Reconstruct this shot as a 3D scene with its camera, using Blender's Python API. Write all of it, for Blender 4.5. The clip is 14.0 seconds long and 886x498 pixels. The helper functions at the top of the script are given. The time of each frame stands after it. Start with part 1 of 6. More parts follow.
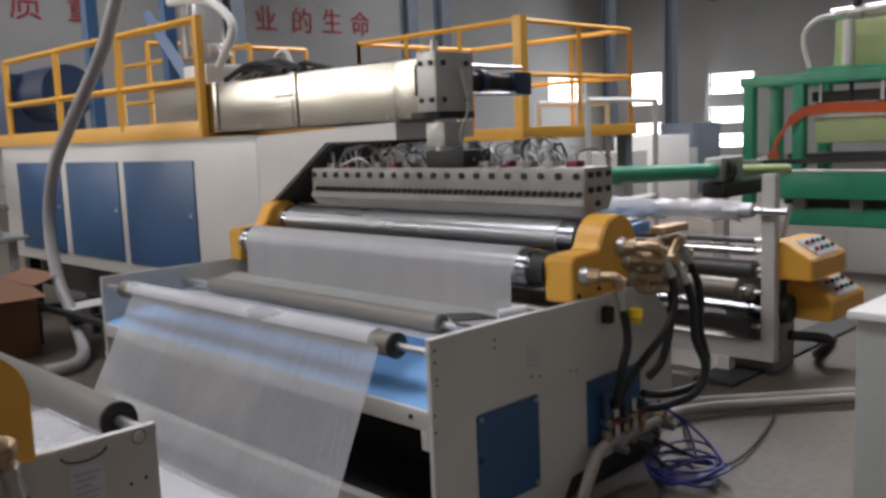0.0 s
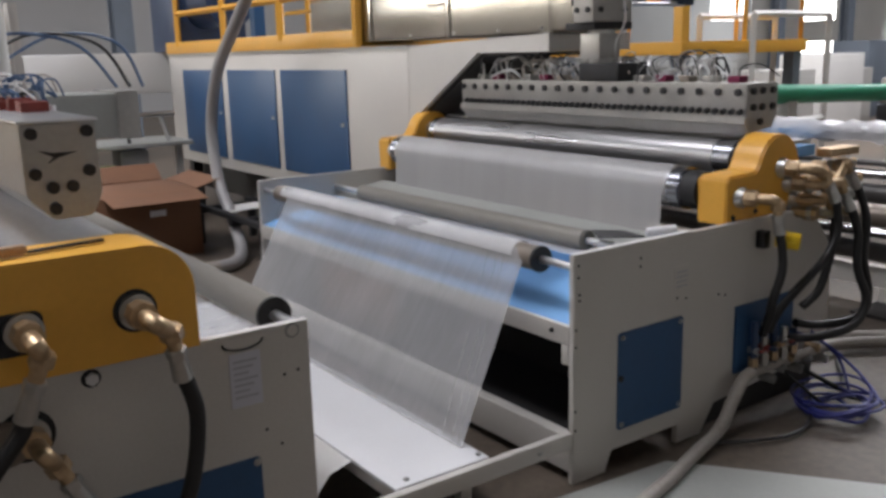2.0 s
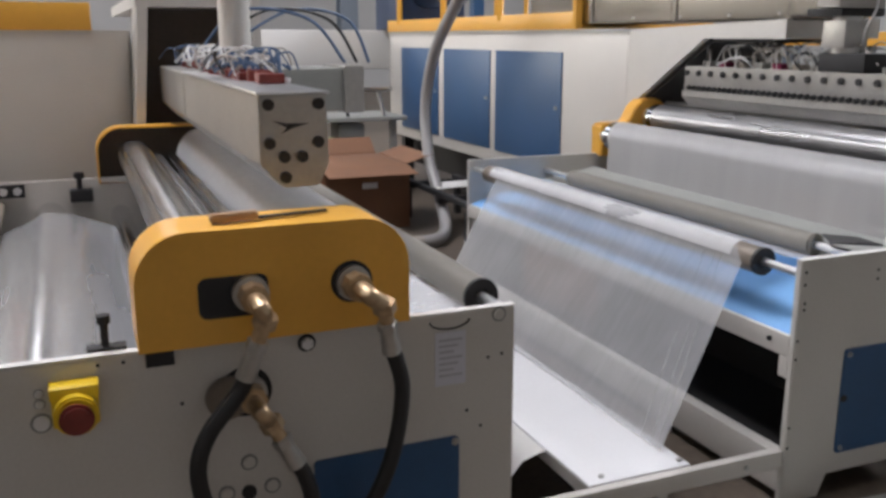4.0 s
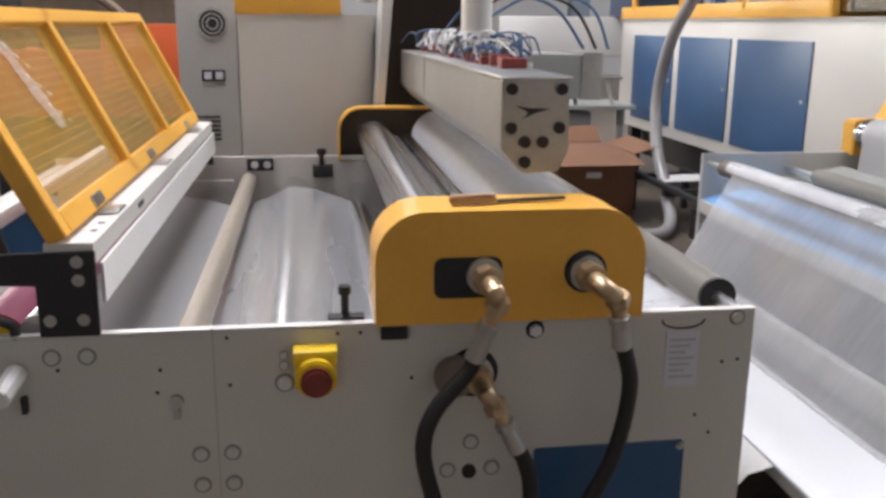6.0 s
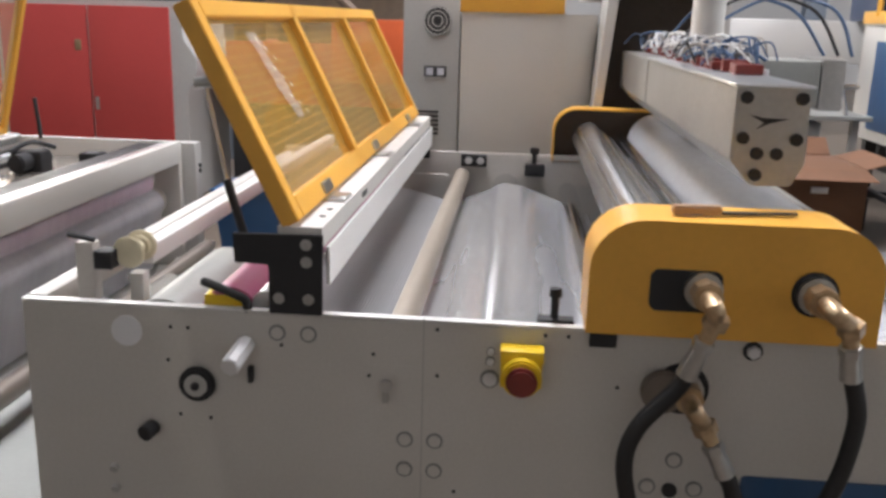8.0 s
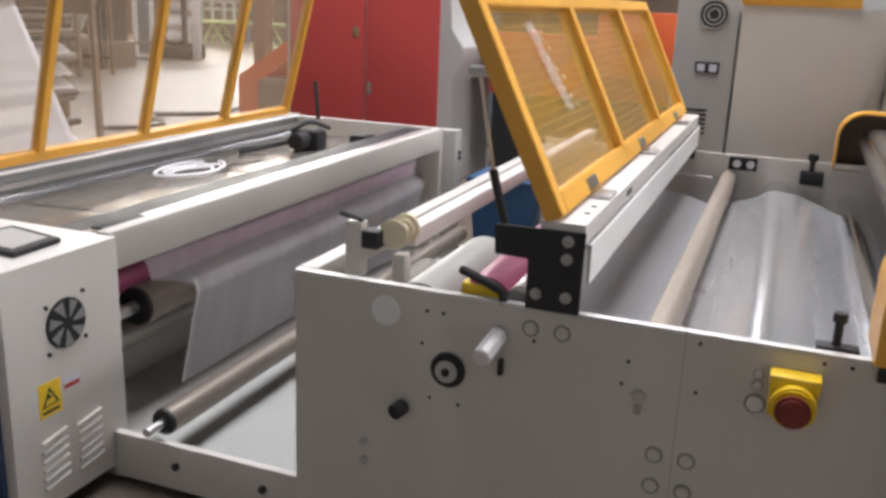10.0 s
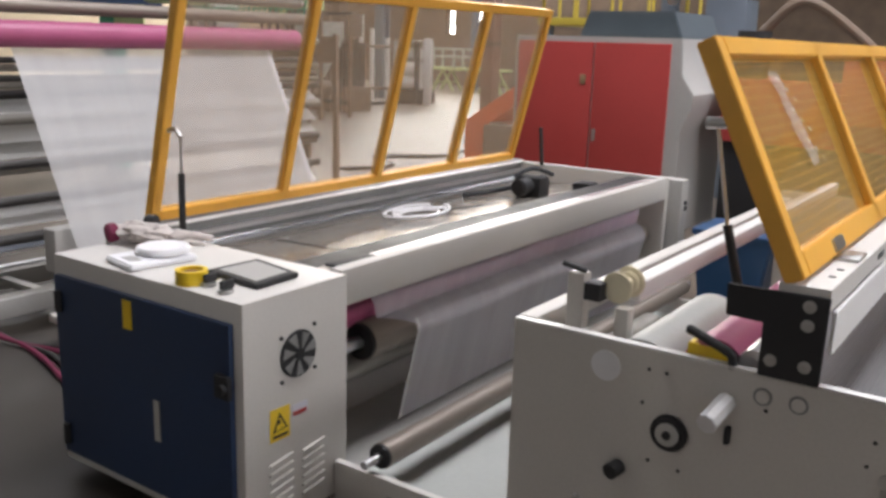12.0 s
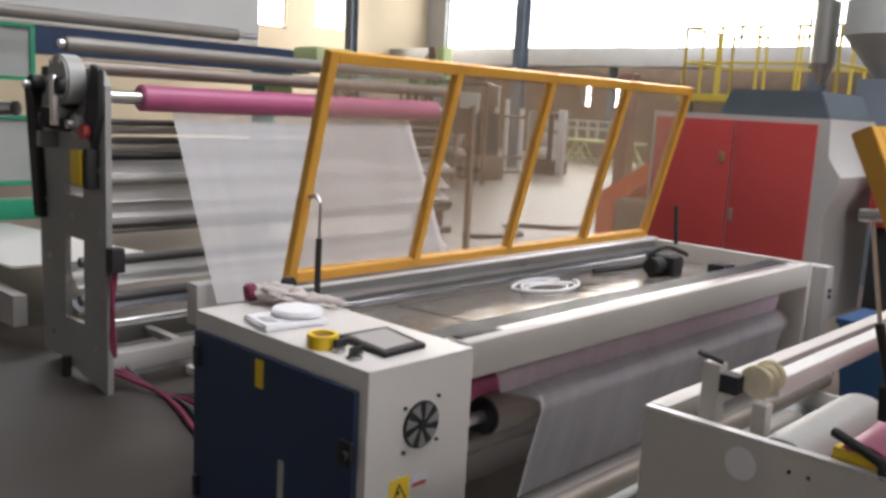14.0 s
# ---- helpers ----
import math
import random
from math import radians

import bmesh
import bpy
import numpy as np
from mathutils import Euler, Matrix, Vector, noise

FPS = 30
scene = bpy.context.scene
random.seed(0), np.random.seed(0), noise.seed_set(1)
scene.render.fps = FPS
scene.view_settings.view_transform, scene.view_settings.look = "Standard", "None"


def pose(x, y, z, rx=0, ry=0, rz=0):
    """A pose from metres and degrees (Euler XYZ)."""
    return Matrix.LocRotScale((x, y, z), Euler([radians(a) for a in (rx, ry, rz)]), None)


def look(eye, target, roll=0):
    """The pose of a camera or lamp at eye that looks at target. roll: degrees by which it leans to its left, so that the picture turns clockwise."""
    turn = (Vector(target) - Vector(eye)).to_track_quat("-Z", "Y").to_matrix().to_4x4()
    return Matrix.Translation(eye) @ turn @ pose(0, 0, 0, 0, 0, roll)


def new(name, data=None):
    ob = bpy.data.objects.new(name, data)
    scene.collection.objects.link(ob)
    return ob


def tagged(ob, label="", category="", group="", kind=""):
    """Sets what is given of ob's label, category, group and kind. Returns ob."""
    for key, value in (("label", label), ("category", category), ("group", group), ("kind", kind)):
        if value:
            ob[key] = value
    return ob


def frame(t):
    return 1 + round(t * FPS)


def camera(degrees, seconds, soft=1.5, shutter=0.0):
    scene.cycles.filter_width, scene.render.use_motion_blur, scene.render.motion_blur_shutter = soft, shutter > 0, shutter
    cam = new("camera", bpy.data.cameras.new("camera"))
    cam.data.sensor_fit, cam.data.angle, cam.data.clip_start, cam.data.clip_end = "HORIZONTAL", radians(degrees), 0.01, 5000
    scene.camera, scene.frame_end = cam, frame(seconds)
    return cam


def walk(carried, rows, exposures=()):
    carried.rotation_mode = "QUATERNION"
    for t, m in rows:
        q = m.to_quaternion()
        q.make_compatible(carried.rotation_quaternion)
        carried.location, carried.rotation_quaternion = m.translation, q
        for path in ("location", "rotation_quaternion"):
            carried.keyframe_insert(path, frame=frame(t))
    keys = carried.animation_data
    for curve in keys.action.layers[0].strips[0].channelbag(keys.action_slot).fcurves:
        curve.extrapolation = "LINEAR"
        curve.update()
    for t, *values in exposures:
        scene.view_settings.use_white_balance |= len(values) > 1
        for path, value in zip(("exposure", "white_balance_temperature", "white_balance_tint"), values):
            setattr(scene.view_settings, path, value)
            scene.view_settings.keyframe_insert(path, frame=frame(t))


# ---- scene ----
cam = camera(53.0, 14.0, soft=3.2)
PATH = [
    (0, (0.116, -2.072, 1.497), (1.516, -0.667, 1.238), -2.3),
    (0.5, (0.124, -2.059, 1.488), (1.471, -0.614, 1.171), -1.9),
    (1, (0.133, -2.048, 1.477), (1.409, -0.555, 1.097), -1.6),
    (1.5, (0.116, -2.056, 1.484), (1.326, -0.521, 1.061), -1.5),
    (2, (0.111, -2.06, 1.479), (1.242, -0.468, 1.047), -1.5),
    (2.5, (0.111, -2.049, 1.478), (1.162, -0.405, 1.039), -0.9),
    (3, (0.11, -2.029, 1.478), (1.068, -0.33, 1.033), -0.5),
    (5.5, (0.064, -1.959, 1.476), (0.46, -0.061, 0.985), 0.4),
    (6, (0.053, -1.955, 1.471), (0.339, -0.038, 0.979), 0.5),
    (6.5, (0.042, -1.956, 1.471), (0.232, -0.027, 0.979), 0.7),
    (7, (0.032, -1.962, 1.473), (0.109, -0.027, 0.973), 1.2),
    (7.5, (0.028, -1.956, 1.474), (-0.002, -0.019, 0.976), 1.3),
    (8, (0.015, -1.945, 1.476), (-0.141, -0.016, 0.973), 1.6),
    (8.5, (-0.001, -1.922, 1.469), (-0.281, -0.009, 0.955), 2.1),
    (9, (-0.017, -1.908, 1.467), (-0.444, -0.026, 0.941), 2.3),
    (11.5, (-0.07, -1.884, 1.47), (-1.072, -0.224, 0.979), 1.8),
    (12, (-0.073, -1.884, 1.477), (-1.187, -0.286, 1.02), 1.7),
    (12.5, (-0.073, -1.885, 1.487), (-1.271, -0.34, 1.064), 2.1),
    (13, (-0.081, -1.884, 1.49), (-1.348, -0.385, 1.104), 2.2),
    (13.5, (-0.086, -1.882, 1.495), (-1.399, -0.414, 1.143), 2.6),
    (14, (-0.091, -1.886, 1.5), (-1.444, -0.449, 1.179), 3.1),
]
walk(cam, [(t, look(eye, target, roll)) for t, eye, target, roll in PATH], [(0, -0.7), (3, -0.42), (6, 0.1), (9, 0.18), (11.5, 0.0), (14, -0.23)])

# ---- world and light ----
world = bpy.data.worlds.new("world")
scene.world = world
world.use_nodes = True
wn = world.node_tree
sky = wn.nodes.new("ShaderNodeTexSky")
sky.sky_type = "NISHITA"
sky.sun_disc = False
sky.sun_elevation = radians(48)
sky.sun_rotation = radians(200)
wn.links.new(sky.outputs[0], wn.nodes["Background"].inputs[0])
wn.nodes["Background"].inputs[1].default_value = 0.12


def area(name, at, aim, sx, sy, watts, col=(1, 1, 1)):
    lamp = bpy.data.lights.new(name, "AREA")
    lamp.shape, lamp.size, lamp.size_y, lamp.energy, lamp.color = "RECTANGLE", sx, sy, watts, col
    ob = new(name, lamp)
    ob.matrix_world = look(at, aim)
    return ob


sun_data = bpy.data.lights.new("sun", "SUN")
sun_data.energy, sun_data.angle, sun_data.color = 2.5, radians(0.6), (1.0, 0.95, 0.86)
new("sun", sun_data).matrix_world = look((0, 0, 30), (6, 16, 0))
# Roof lights are unseen and assumed; added and tuned to brighten from above.
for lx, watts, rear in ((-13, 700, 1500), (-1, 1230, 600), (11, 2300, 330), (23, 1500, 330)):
    area("assumed_skylight_lamp", (lx, 3.5, 8.5), (lx, 3.5, 0), 2.6, 8.4, watts, (0.96, 0.95, 1.0))
    area("assumed_skylight_lamp", (lx, 17.5, 8.5), (lx, 17.5, 0), 2.6, 9, rear, (0.95, 0.95, 1.0))
area("west_window_lamp", (-25.9, 19.5, 5.8), (0, 8, 0), 5, 3.0, 800, (1.0, 0.98, 0.95))
area("north_window_lamp", (-16.8, 23.9, 6.0), (-8, 0, 0), 16, 3.0, 2600, (1.0, 0.93, 0.82))
area("east_window_lamp", (37.8, 19, 2.6), (0, 4, 1), 7, 2.6, 1300, (0.92, 0.96, 1.0))


# ---- materials ----
def mat(name, col, rough=0.5, metal=0.0, vary=0.12, scale=3.0, bump=0.05, fine=60.0, alpha=1.0, col2=None, trans=0.0, emit=0.0, stretch=None, clear=0.0):
    m = bpy.data.materials.new(name)
    m.use_nodes = True
    nt = m.node_tree
    b = nt.nodes["Principled BSDF"]
    tc = nt.nodes.new("ShaderNodeTexCoord")
    src = tc.outputs["Object"]
    if stretch:
        mp = nt.nodes.new("ShaderNodeMapping")
        mp.inputs["Scale"].default_value = stretch
        nt.links.new(src, mp.inputs[0])
        src = mp.outputs[0]
    n1 = nt.nodes.new("ShaderNodeTexNoise")
    n1.inputs["Scale"].default_value, n1.inputs["Detail"].default_value = scale, 5
    n2 = nt.nodes.new("ShaderNodeTexNoise")
    n2.inputs["Scale"].default_value, n2.inputs["Detail"].default_value = fine, 3
    for n in (n1, n2):
        nt.links.new(src, n.inputs["Vector"])
    dark = tuple(c * (1 - vary) for c in (col2 or col))
    lite = tuple(min(1, c * (1 + vary * 0.7)) for c in col)
    ramp = nt.nodes.new("ShaderNodeValToRGB")
    ramp.color_ramp.elements[0].position, ramp.color_ramp.elements[1].position = 0.34, 0.66
    ramp.color_ramp.elements[0].color, ramp.color_ramp.elements[1].color = (*dark, 1), (*lite, 1)
    add = nt.nodes.new("ShaderNodeMath")
    add.operation = "MULTIPLY_ADD"
    add.inputs[1].default_value = 0.35
    nt.links.new(n2.outputs[0], add.inputs[0])
    sub = nt.nodes.new("ShaderNodeMath")
    sub.operation = "MULTIPLY"
    sub.inputs[1].default_value = 0.66
    nt.links.new(n1.outputs[0], sub.inputs[0])
    nt.links.new(sub.outputs[0], add.inputs[2])
    nt.links.new(add.outputs[0], ramp.inputs[0])
    nt.links.new(ramp.outputs[0], b.inputs["Base Color"])
    rr = nt.nodes.new("ShaderNodeMapRange")
    rr.inputs["To Min"].default_value, rr.inputs["To Max"].default_value = max(0.02, rough * 0.75), min(1, rough * 1.3)
    nt.links.new(n1.outputs[0], rr.inputs[0])
    nt.links.new(rr.outputs[0], b.inputs["Roughness"])
    b.inputs["Metallic"].default_value = metal
    if bump:
        bp = nt.nodes.new("ShaderNodeBump")
        bp.inputs["Strength"].default_value, bp.inputs["Distance"].default_value = bump, 0.004
        nt.links.new(add.outputs[0], bp.inputs["Height"])
        nt.links.new(bp.outputs[0], b.inputs["Normal"])
    b.inputs["Alpha"].default_value = alpha
    b.inputs["Transmission Weight"].default_value = trans
    b.inputs["Coat Weight"].default_value = clear
    if emit:
        b.inputs["Emission Color"].default_value = (*col, 1)
        b.inputs["Emission Strength"].default_value = emit
    return m


WHITE = mat("cream_paint", (0.57, 0.545, 0.51), 0.42, vary=0.085, scale=1.5, bump=0.03, fine=120)
GREYP = mat("grey_paint", (0.42, 0.41, 0.39), 0.5, vary=0.08, scale=1.5, bump=0.03)
LIGHT = mat("white_sheet", (0.70, 0.69, 0.67), 0.35, vary=0.05, scale=2)
BLUE = mat("blue_paint", (0.022, 0.078, 0.185), 0.4, vary=0.1, scale=2, bump=0.03)
NAVY = mat("navy_paint", (0.018, 0.037, 0.088), 0.4, vary=0.12, scale=2, bump=0.03)
YELLOW = mat("yellow_paint", (0.75, 0.39, 0.055), 0.38, vary=0.07, scale=3, bump=0.03)
YBRIGHT = mat("bright_yellow_plastic", (0.78, 0.53, 0.02), 0.35, vary=0.05)
REDP = mat("red_paint", (0.42, 0.05, 0.046), 0.4, vary=0.1, scale=2)
ORANGE = mat("orange_red_paint", (0.62, 0.11, 0.03), 0.45, vary=0.12)
GREEN = mat("green_paint", (0.03, 0.30, 0.17), 0.32, vary=0.15)
PALEGREEN = mat("pale_green_paint", (0.42, 0.50, 0.24), 0.5, vary=0.1)
CHROME = mat("chrome", (0.72, 0.73, 0.75), 0.12, 1.0, vary=0.05, scale=4, bump=0.02, stretch=(1, 0.1, 1))
ROLLM = mat("matt_roll_face", (0.46, 0.46, 0.47), 0.28, 0.85, vary=0.1, scale=5, bump=0.02, stretch=(1, 0.1, 1))
SATIN = mat("satin_chrome", (0.60, 0.61, 0.63), 0.22, 0.95, vary=0.08, scale=4, bump=0.02, stretch=(1, 0.1, 1))
DECK = mat("worn_deck_plate", (0.26, 0.235, 0.205), 0.22, 0.5, vary=0.2, scale=2)
DULLYEL = mat("olive_yellow_paint", (0.52, 0.40, 0.05), 0.5, vary=0.1)
STEEL = mat("brushed_steel", (0.52, 0.52, 0.51), 0.3, 1.0, vary=0.12, scale=6, bump=0.03, stretch=(1, 0.15, 1))
SHEET = mat("stainless_sheet", (0.52, 0.49, 0.44), 0.24, 1.0, vary=0.08, scale=1.2, bump=0.06)
DIESTEEL = mat("die_steel", (0.42, 0.41, 0.39), 0.42, 0.7, vary=0.14, scale=6, bump=0.05)
SILVER = mat("bright_zinc", (0.72, 0.72, 0.73), 0.35, 0.45, vary=0.08)
ALU = mat("aluminium", (0.75, 0.75, 0.76), 0.3, 1.0, vary=0.08)
ROLLG = mat("grey_rubber_roll", (0.24, 0.225, 0.20), 0.42, 0.25, vary=0.1, scale=5, stretch=(1, 0.2, 1))
ROLLT = mat("anodised_roll", (0.24, 0.205, 0.175), 0.42, 0.45, vary=0.1, scale=5, stretch=(1, 0.2, 1))
RUBBER = mat("black_rubber", (0.009, 0.009, 0.010), 0.48, vary=0.2, scale=8)
BLACK = mat("black_metal", (0.016, 0.016, 0.018), 0.6, vary=0.2)
# Serves dark parts, and sheets painted as shade in and under machines.
DARK = mat("dark_part_and_shade", (0.03, 0.028, 0.028), 0.7, vary=0.3)
BRASS = mat("brass", (0.52, 0.39, 0.25), 0.42, 1.0, vary=0.2, scale=30)
PINK = mat("pink_rubber", (0.41, 0.095, 0.20), 0.4, vary=0.08, scale=4)
TRAYBLUE = mat("light_blue_sheet", (0.20, 0.42, 0.75), 0.4, vary=0.07, scale=2)
HOSEG = mat("grey_hose", (0.33, 0.30, 0.27), 0.5, vary=0.2, scale=6)
PVC = mat("clear_ribbed_hose", (0.36, 0.35, 0.35), 0.3, vary=0.12, alpha=0.85)
HBLUE = mat("blue_air_hose", (0.032, 0.038, 0.19), 0.35, vary=0.1)
CARD = mat("cardboard", (0.21, 0.105, 0.06), 0.85, vary=0.15, scale=4, bump=0.1)
CARDL = mat("pale_cardboard", (0.66, 0.38, 0.24), 0.85, vary=0.1, scale=4)
CONC = mat("concrete", (0.115, 0.090, 0.069), 0.52, vary=0.35, scale=0.7, bump=0.12, fine=25, col2=(0.082, 0.066, 0.052))
WALLP = mat("wall_plaster", (0.46, 0.455, 0.45), 0.8, vary=0.1, scale=0.5)
WALLB = mat("beige_wall_sheet", (0.60, 0.50, 0.36), 0.7, vary=0.1, scale=0.4)
ROOF = mat("roof_sheet", (0.12, 0.13, 0.14), 0.7, vary=0.2, scale=0.5)
COLUMN = mat("steel_column_paint", (0.13, 0.155, 0.19), 0.5, vary=0.15)
LETTER = mat("red_lettering", (0.45, 0.05, 0.06), 0.6, vary=0.1)
REDPLASTIC = mat("red_plastic", (0.35, 0.02, 0.05), 0.4, vary=0.15)
DIMRED = mat("worn_red_plastic", (0.20, 0.03, 0.022), 0.45, vary=0.2, scale=20)
WIREB = mat("blue_wire", (0.05, 0.10, 0.20), 0.5)
WIREW = mat("white_wire", (0.5, 0.5, 0.5), 0.5)
PLASTIC = mat("white_plastic", (0.78, 0.78, 0.80), 0.3, vary=0.03)
SCREEN = mat("screen_glass", (0.36, 0.355, 0.34), 0.35, vary=0.1)
PAPER = mat("paper", (0.60, 0.60, 0.66), 0.7, vary=0.05)
INK = mat("grey_print", (0.42, 0.42, 0.47), 0.7)
GLOVE = mat("cotton_glove", (0.50, 0.45, 0.42), 0.9, vary=0.25, scale=12, bump=0.3)
MAROON = mat("maroon_cuff", (0.18, 0.02, 0.06), 0.9)
SPOOL = mat("ivory_nylon", (0.74, 0.68, 0.50), 0.4, vary=0.08)
OUTSIDE = mat("bright_outside", (1.0, 0.99, 0.96), 0.9, vary=0.02, emit=6.0)
FILM = mat("clear_film", (0.62, 0.62, 0.64), 0.2, vary=0.1, scale=2.0, bump=0.3, fine=14, alpha=0.43, stretch=(1, 3, 0.4))
FILMS = mat("crumpled_tape", (0.8, 0.8, 0.78), 0.2, vary=0.3, scale=30, bump=0.6, alpha=0.28)
FILMW = mat("wound_film", (0.66, 0.66, 0.68), 0.24, 0.35, vary=0.1, scale=3, bump=0.15, stretch=(1, 0.3, 1))
FILMM = mat("metallic_film", (0.70, 0.71, 0.74), 0.27, 0.8, vary=0.06, scale=2, bump=0.02, stretch=(2, 0.15, 1))
RIBBED = mat("ribbed_film", (0.40, 0.40, 0.41), 0.42, 0.5, vary=0.10, scale=2, bump=0.25, fine=40, stretch=(6, 0.02, 0.02))
OCHRE = mat("ochre_line", (0.46, 0.27, 0.05), 0.5)
WOOD = mat("worn_wood", (0.36, 0.22, 0.12), 0.6, vary=0.2, scale=6, stretch=(1, 8, 8))
FILMF = mat("folded_film", (0.66, 0.66, 0.68), 0.2, vary=0.1, scale=6, bump=0.3, alpha=0.22)
AMBER = mat("amber_acrylic", (0.62, 0.38, 0.09), 0.08, vary=0.05, alpha=0.32)
FILMH = mat("hazy_film", (0.62, 0.61, 0.61), 0.34, vary=0.08, scale=1.2, bump=0.0, fine=4, alpha=0.57, stretch=(1, 3, 0.3))
FILMC = mat("thin_hazy_film", (0.84, 0.82, 0.88), 0.22, vary=0.1, scale=1.5, bump=0.05, fine=6, alpha=0.44, stretch=(1, 3, 0.3))
# Whiter film copy: paints the sheen on unit A, also used for bright folds.
FILMB = mat("sheen_and_fold_film", (0.82, 0.82, 0.84), 0.24, vary=0.06, scale=2, bump=0.02, fine=10, alpha=0.62, stretch=(1, 3, 0.4))
DULLGREY = mat("worn_grey_paint", (0.23, 0.23, 0.225), 0.5, vary=0.15, scale=3)
WINDERG = mat("winder_grey_paint", (0.30, 0.295, 0.285), 0.5, vary=0.13, scale=3)
SLATE = mat("slate_blue_paint", (0.075, 0.095, 0.11), 0.5, vary=0.15)
DARKROLL = mat("dark_guide_roll", (0.085, 0.08, 0.078), 0.4, 0.2, vary=0.1, stretch=(1, 0.2, 1))
RUST = mat("rusty_brown_and_shade", (0.17, 0.12, 0.085), 0.6, vary=0.25)
RUSTRED = mat("faded_orange_paint", (0.27, 0.145, 0.10), 0.6, vary=0.2)
TAN = mat("tan_roll_cover", (0.34, 0.29, 0.235), 0.45, 0.2, vary=0.1, scale=5, stretch=(1, 0.2, 1))
DIMCHROME = mat("dim_chrome", (0.36, 0.37, 0.41), 0.2, 1.0, vary=0.05)
# Brown that paints the shade inside the end covers and the hood.
BROWN = mat("brown_shade", (0.085, 0.065, 0.052), 0.7, vary=0.2)
CLEARP = mat("clear_acrylic", (0.72, 0.54, 0.37), 0.06, vary=0.05, alpha=0.19)
PLATEG = mat("grey_floor_plate", (0.36, 0.37, 0.35), 0.45, vary=0.08)


# ---- mesh helpers ----
ORG = {}


def box(bm, x0, x1, y0, y1, z0, z1, bev=0.0):
    r = bmesh.ops.create_cube(bm, size=1.0)
    vs = r["verts"]
    bmesh.ops.scale(bm, vec=(x1 - x0, y1 - y0, z1 - z0), verts=vs)
    bmesh.ops.translate(bm, vec=((x0 + x1) / 2, (y0 + y1) / 2, (z0 + z1) / 2), verts=vs)
    if bev:
        es = list({e for v in vs for e in v.link_edges})
        bmesh.ops.bevel(bm, geom=es, offset=bev, segments=2, affect="EDGES", profile=0.6)
    return bm


def B(*a, bev=0.0):
    return box(bmesh.new(), *a, bev=bev)


def cyl(bm, p, q, r, seg=32, r2=None, bev=0.0):
    p, q = Vector(p), Vector(q)
    d = q - p
    res = bmesh.ops.create_cone(bm, cap_ends=True, segments=seg, radius1=r, radius2=r if r2 is None else r2, depth=d.length)
    vs = res["verts"]
    if bev:
        caps = [f for f in {f for v in vs for f in v.link_faces} if len(f.verts) > 4]
        es = list({e for f in caps for e in f.edges})
        out = bmesh.ops.bevel(bm, geom=es, offset=bev, segments=2, affect="EDGES")
        vs = list({v for v in vs if v.is_valid} | {v for f in out["faces"] for v in f.verts})
    m = Matrix.Translation((p + q) / 2) @ d.to_track_quat("Z", "Y").to_matrix().to_4x4()
    bmesh.ops.transform(bm, matrix=m, verts=vs)
    return bm


def C(p, q, r, seg=32, r2=None, bev=0.0):
    return cyl(bmesh.new(), p, q, r, seg, r2, bev)


def prism(poly, axis, a, b, bev=0.0):
    """A solid from a closed outline, drawn out along an axis from a to b."""
    bm = bmesh.new()
    put = {"y": lambda u, v, w: (u, w, v), "x": lambda u, v, w: (w, u, v), "z": lambda u, v, w: (u, v, w)}[axis]
    lo = [bm.verts.new(put(u, v, a)) for u, v in poly]
    hi = [bm.verts.new(put(u, v, b)) for u, v in poly]
    bm.faces.new(lo)
    bm.faces.new(hi)
    n = len(poly)
    for i in range(n):
        bm.faces.new((lo[i], lo[(i + 1) % n], hi[(i + 1) % n], hi[i]))
    bmesh.ops.recalc_face_normals(bm, faces=bm.faces)
    if bev:
        bmesh.ops.bevel(bm, geom=list(bm.edges), offset=bev, segments=2, affect="EDGES")
    return bm


def smooth_path(pts, steps=8):
    pts = [Vector(p) for p in pts]
    out = []
    for i in range(len(pts) - 1):
        p0, p1, p2, p3 = pts[max(i - 1, 0)], pts[i], pts[i + 1], pts[min(i + 2, len(pts) - 1)]
        for k in range(steps):
            t = k / steps
            out.append(0.5 * (2 * p1 + (p2 - p0) * t + (2 * p0 - 5 * p1 + 4 * p2 - p3) * t * t + (3 * p1 - p0 - 3 * p2 + p3) * t ** 3))
    out.append(pts[-1])
    return out


def tube(pts, r, seg=10, steps=8, ribs=0.0, bm=None):
    """A round hose along a smooth path."""
    bm = bm or bmesh.new()
    path = smooth_path(pts, steps) if steps > 1 else [Vector(p) for p in pts]
    rings, up = [], Vector((0, 0, 1))
    for i, p in enumerate(path):
        d = (path[min(i + 1, len(path) - 1)] - path[max(i - 1, 0)]).normalized()
        if abs(d.dot(up)) > 0.98:
            up = Vector((1, 0, 0)) if abs(d.x) < 0.9 else Vector((0, 1, 0))
        a = d.cross(up).normalized()
        b = d.cross(a).normalized()
        up = -b if (-b).dot(up) > 0 else b
        rr = r * (1 + (ribs if i % 2 else 0))
        rings.append([bm.verts.new(p + rr * (math.cos(2 * math.pi * k / seg) * a + math.sin(2 * math.pi * k / seg) * b)) for k in range(seg)])
    for r0, r1 in zip(rings, rings[1:]):
        for k in range(seg):
            bm.faces.new((r0[k], r0[(k + 1) % seg], r1[(k + 1) % seg], r1[k]))
    bm.faces.new(rings[0])
    bm.faces.new(rings[-1])
    bmesh.ops.recalc_face_normals(bm, faces=bm.faces)
    return bm


def link(name, bm, material, origin=(0, 0, 0), flat=False):
    me = bpy.data.meshes.new(name)
    bmesh.ops.translate(bm, vec=-Vector(origin), verts=bm.verts)
    bm.to_mesh(me)
    bm.free()
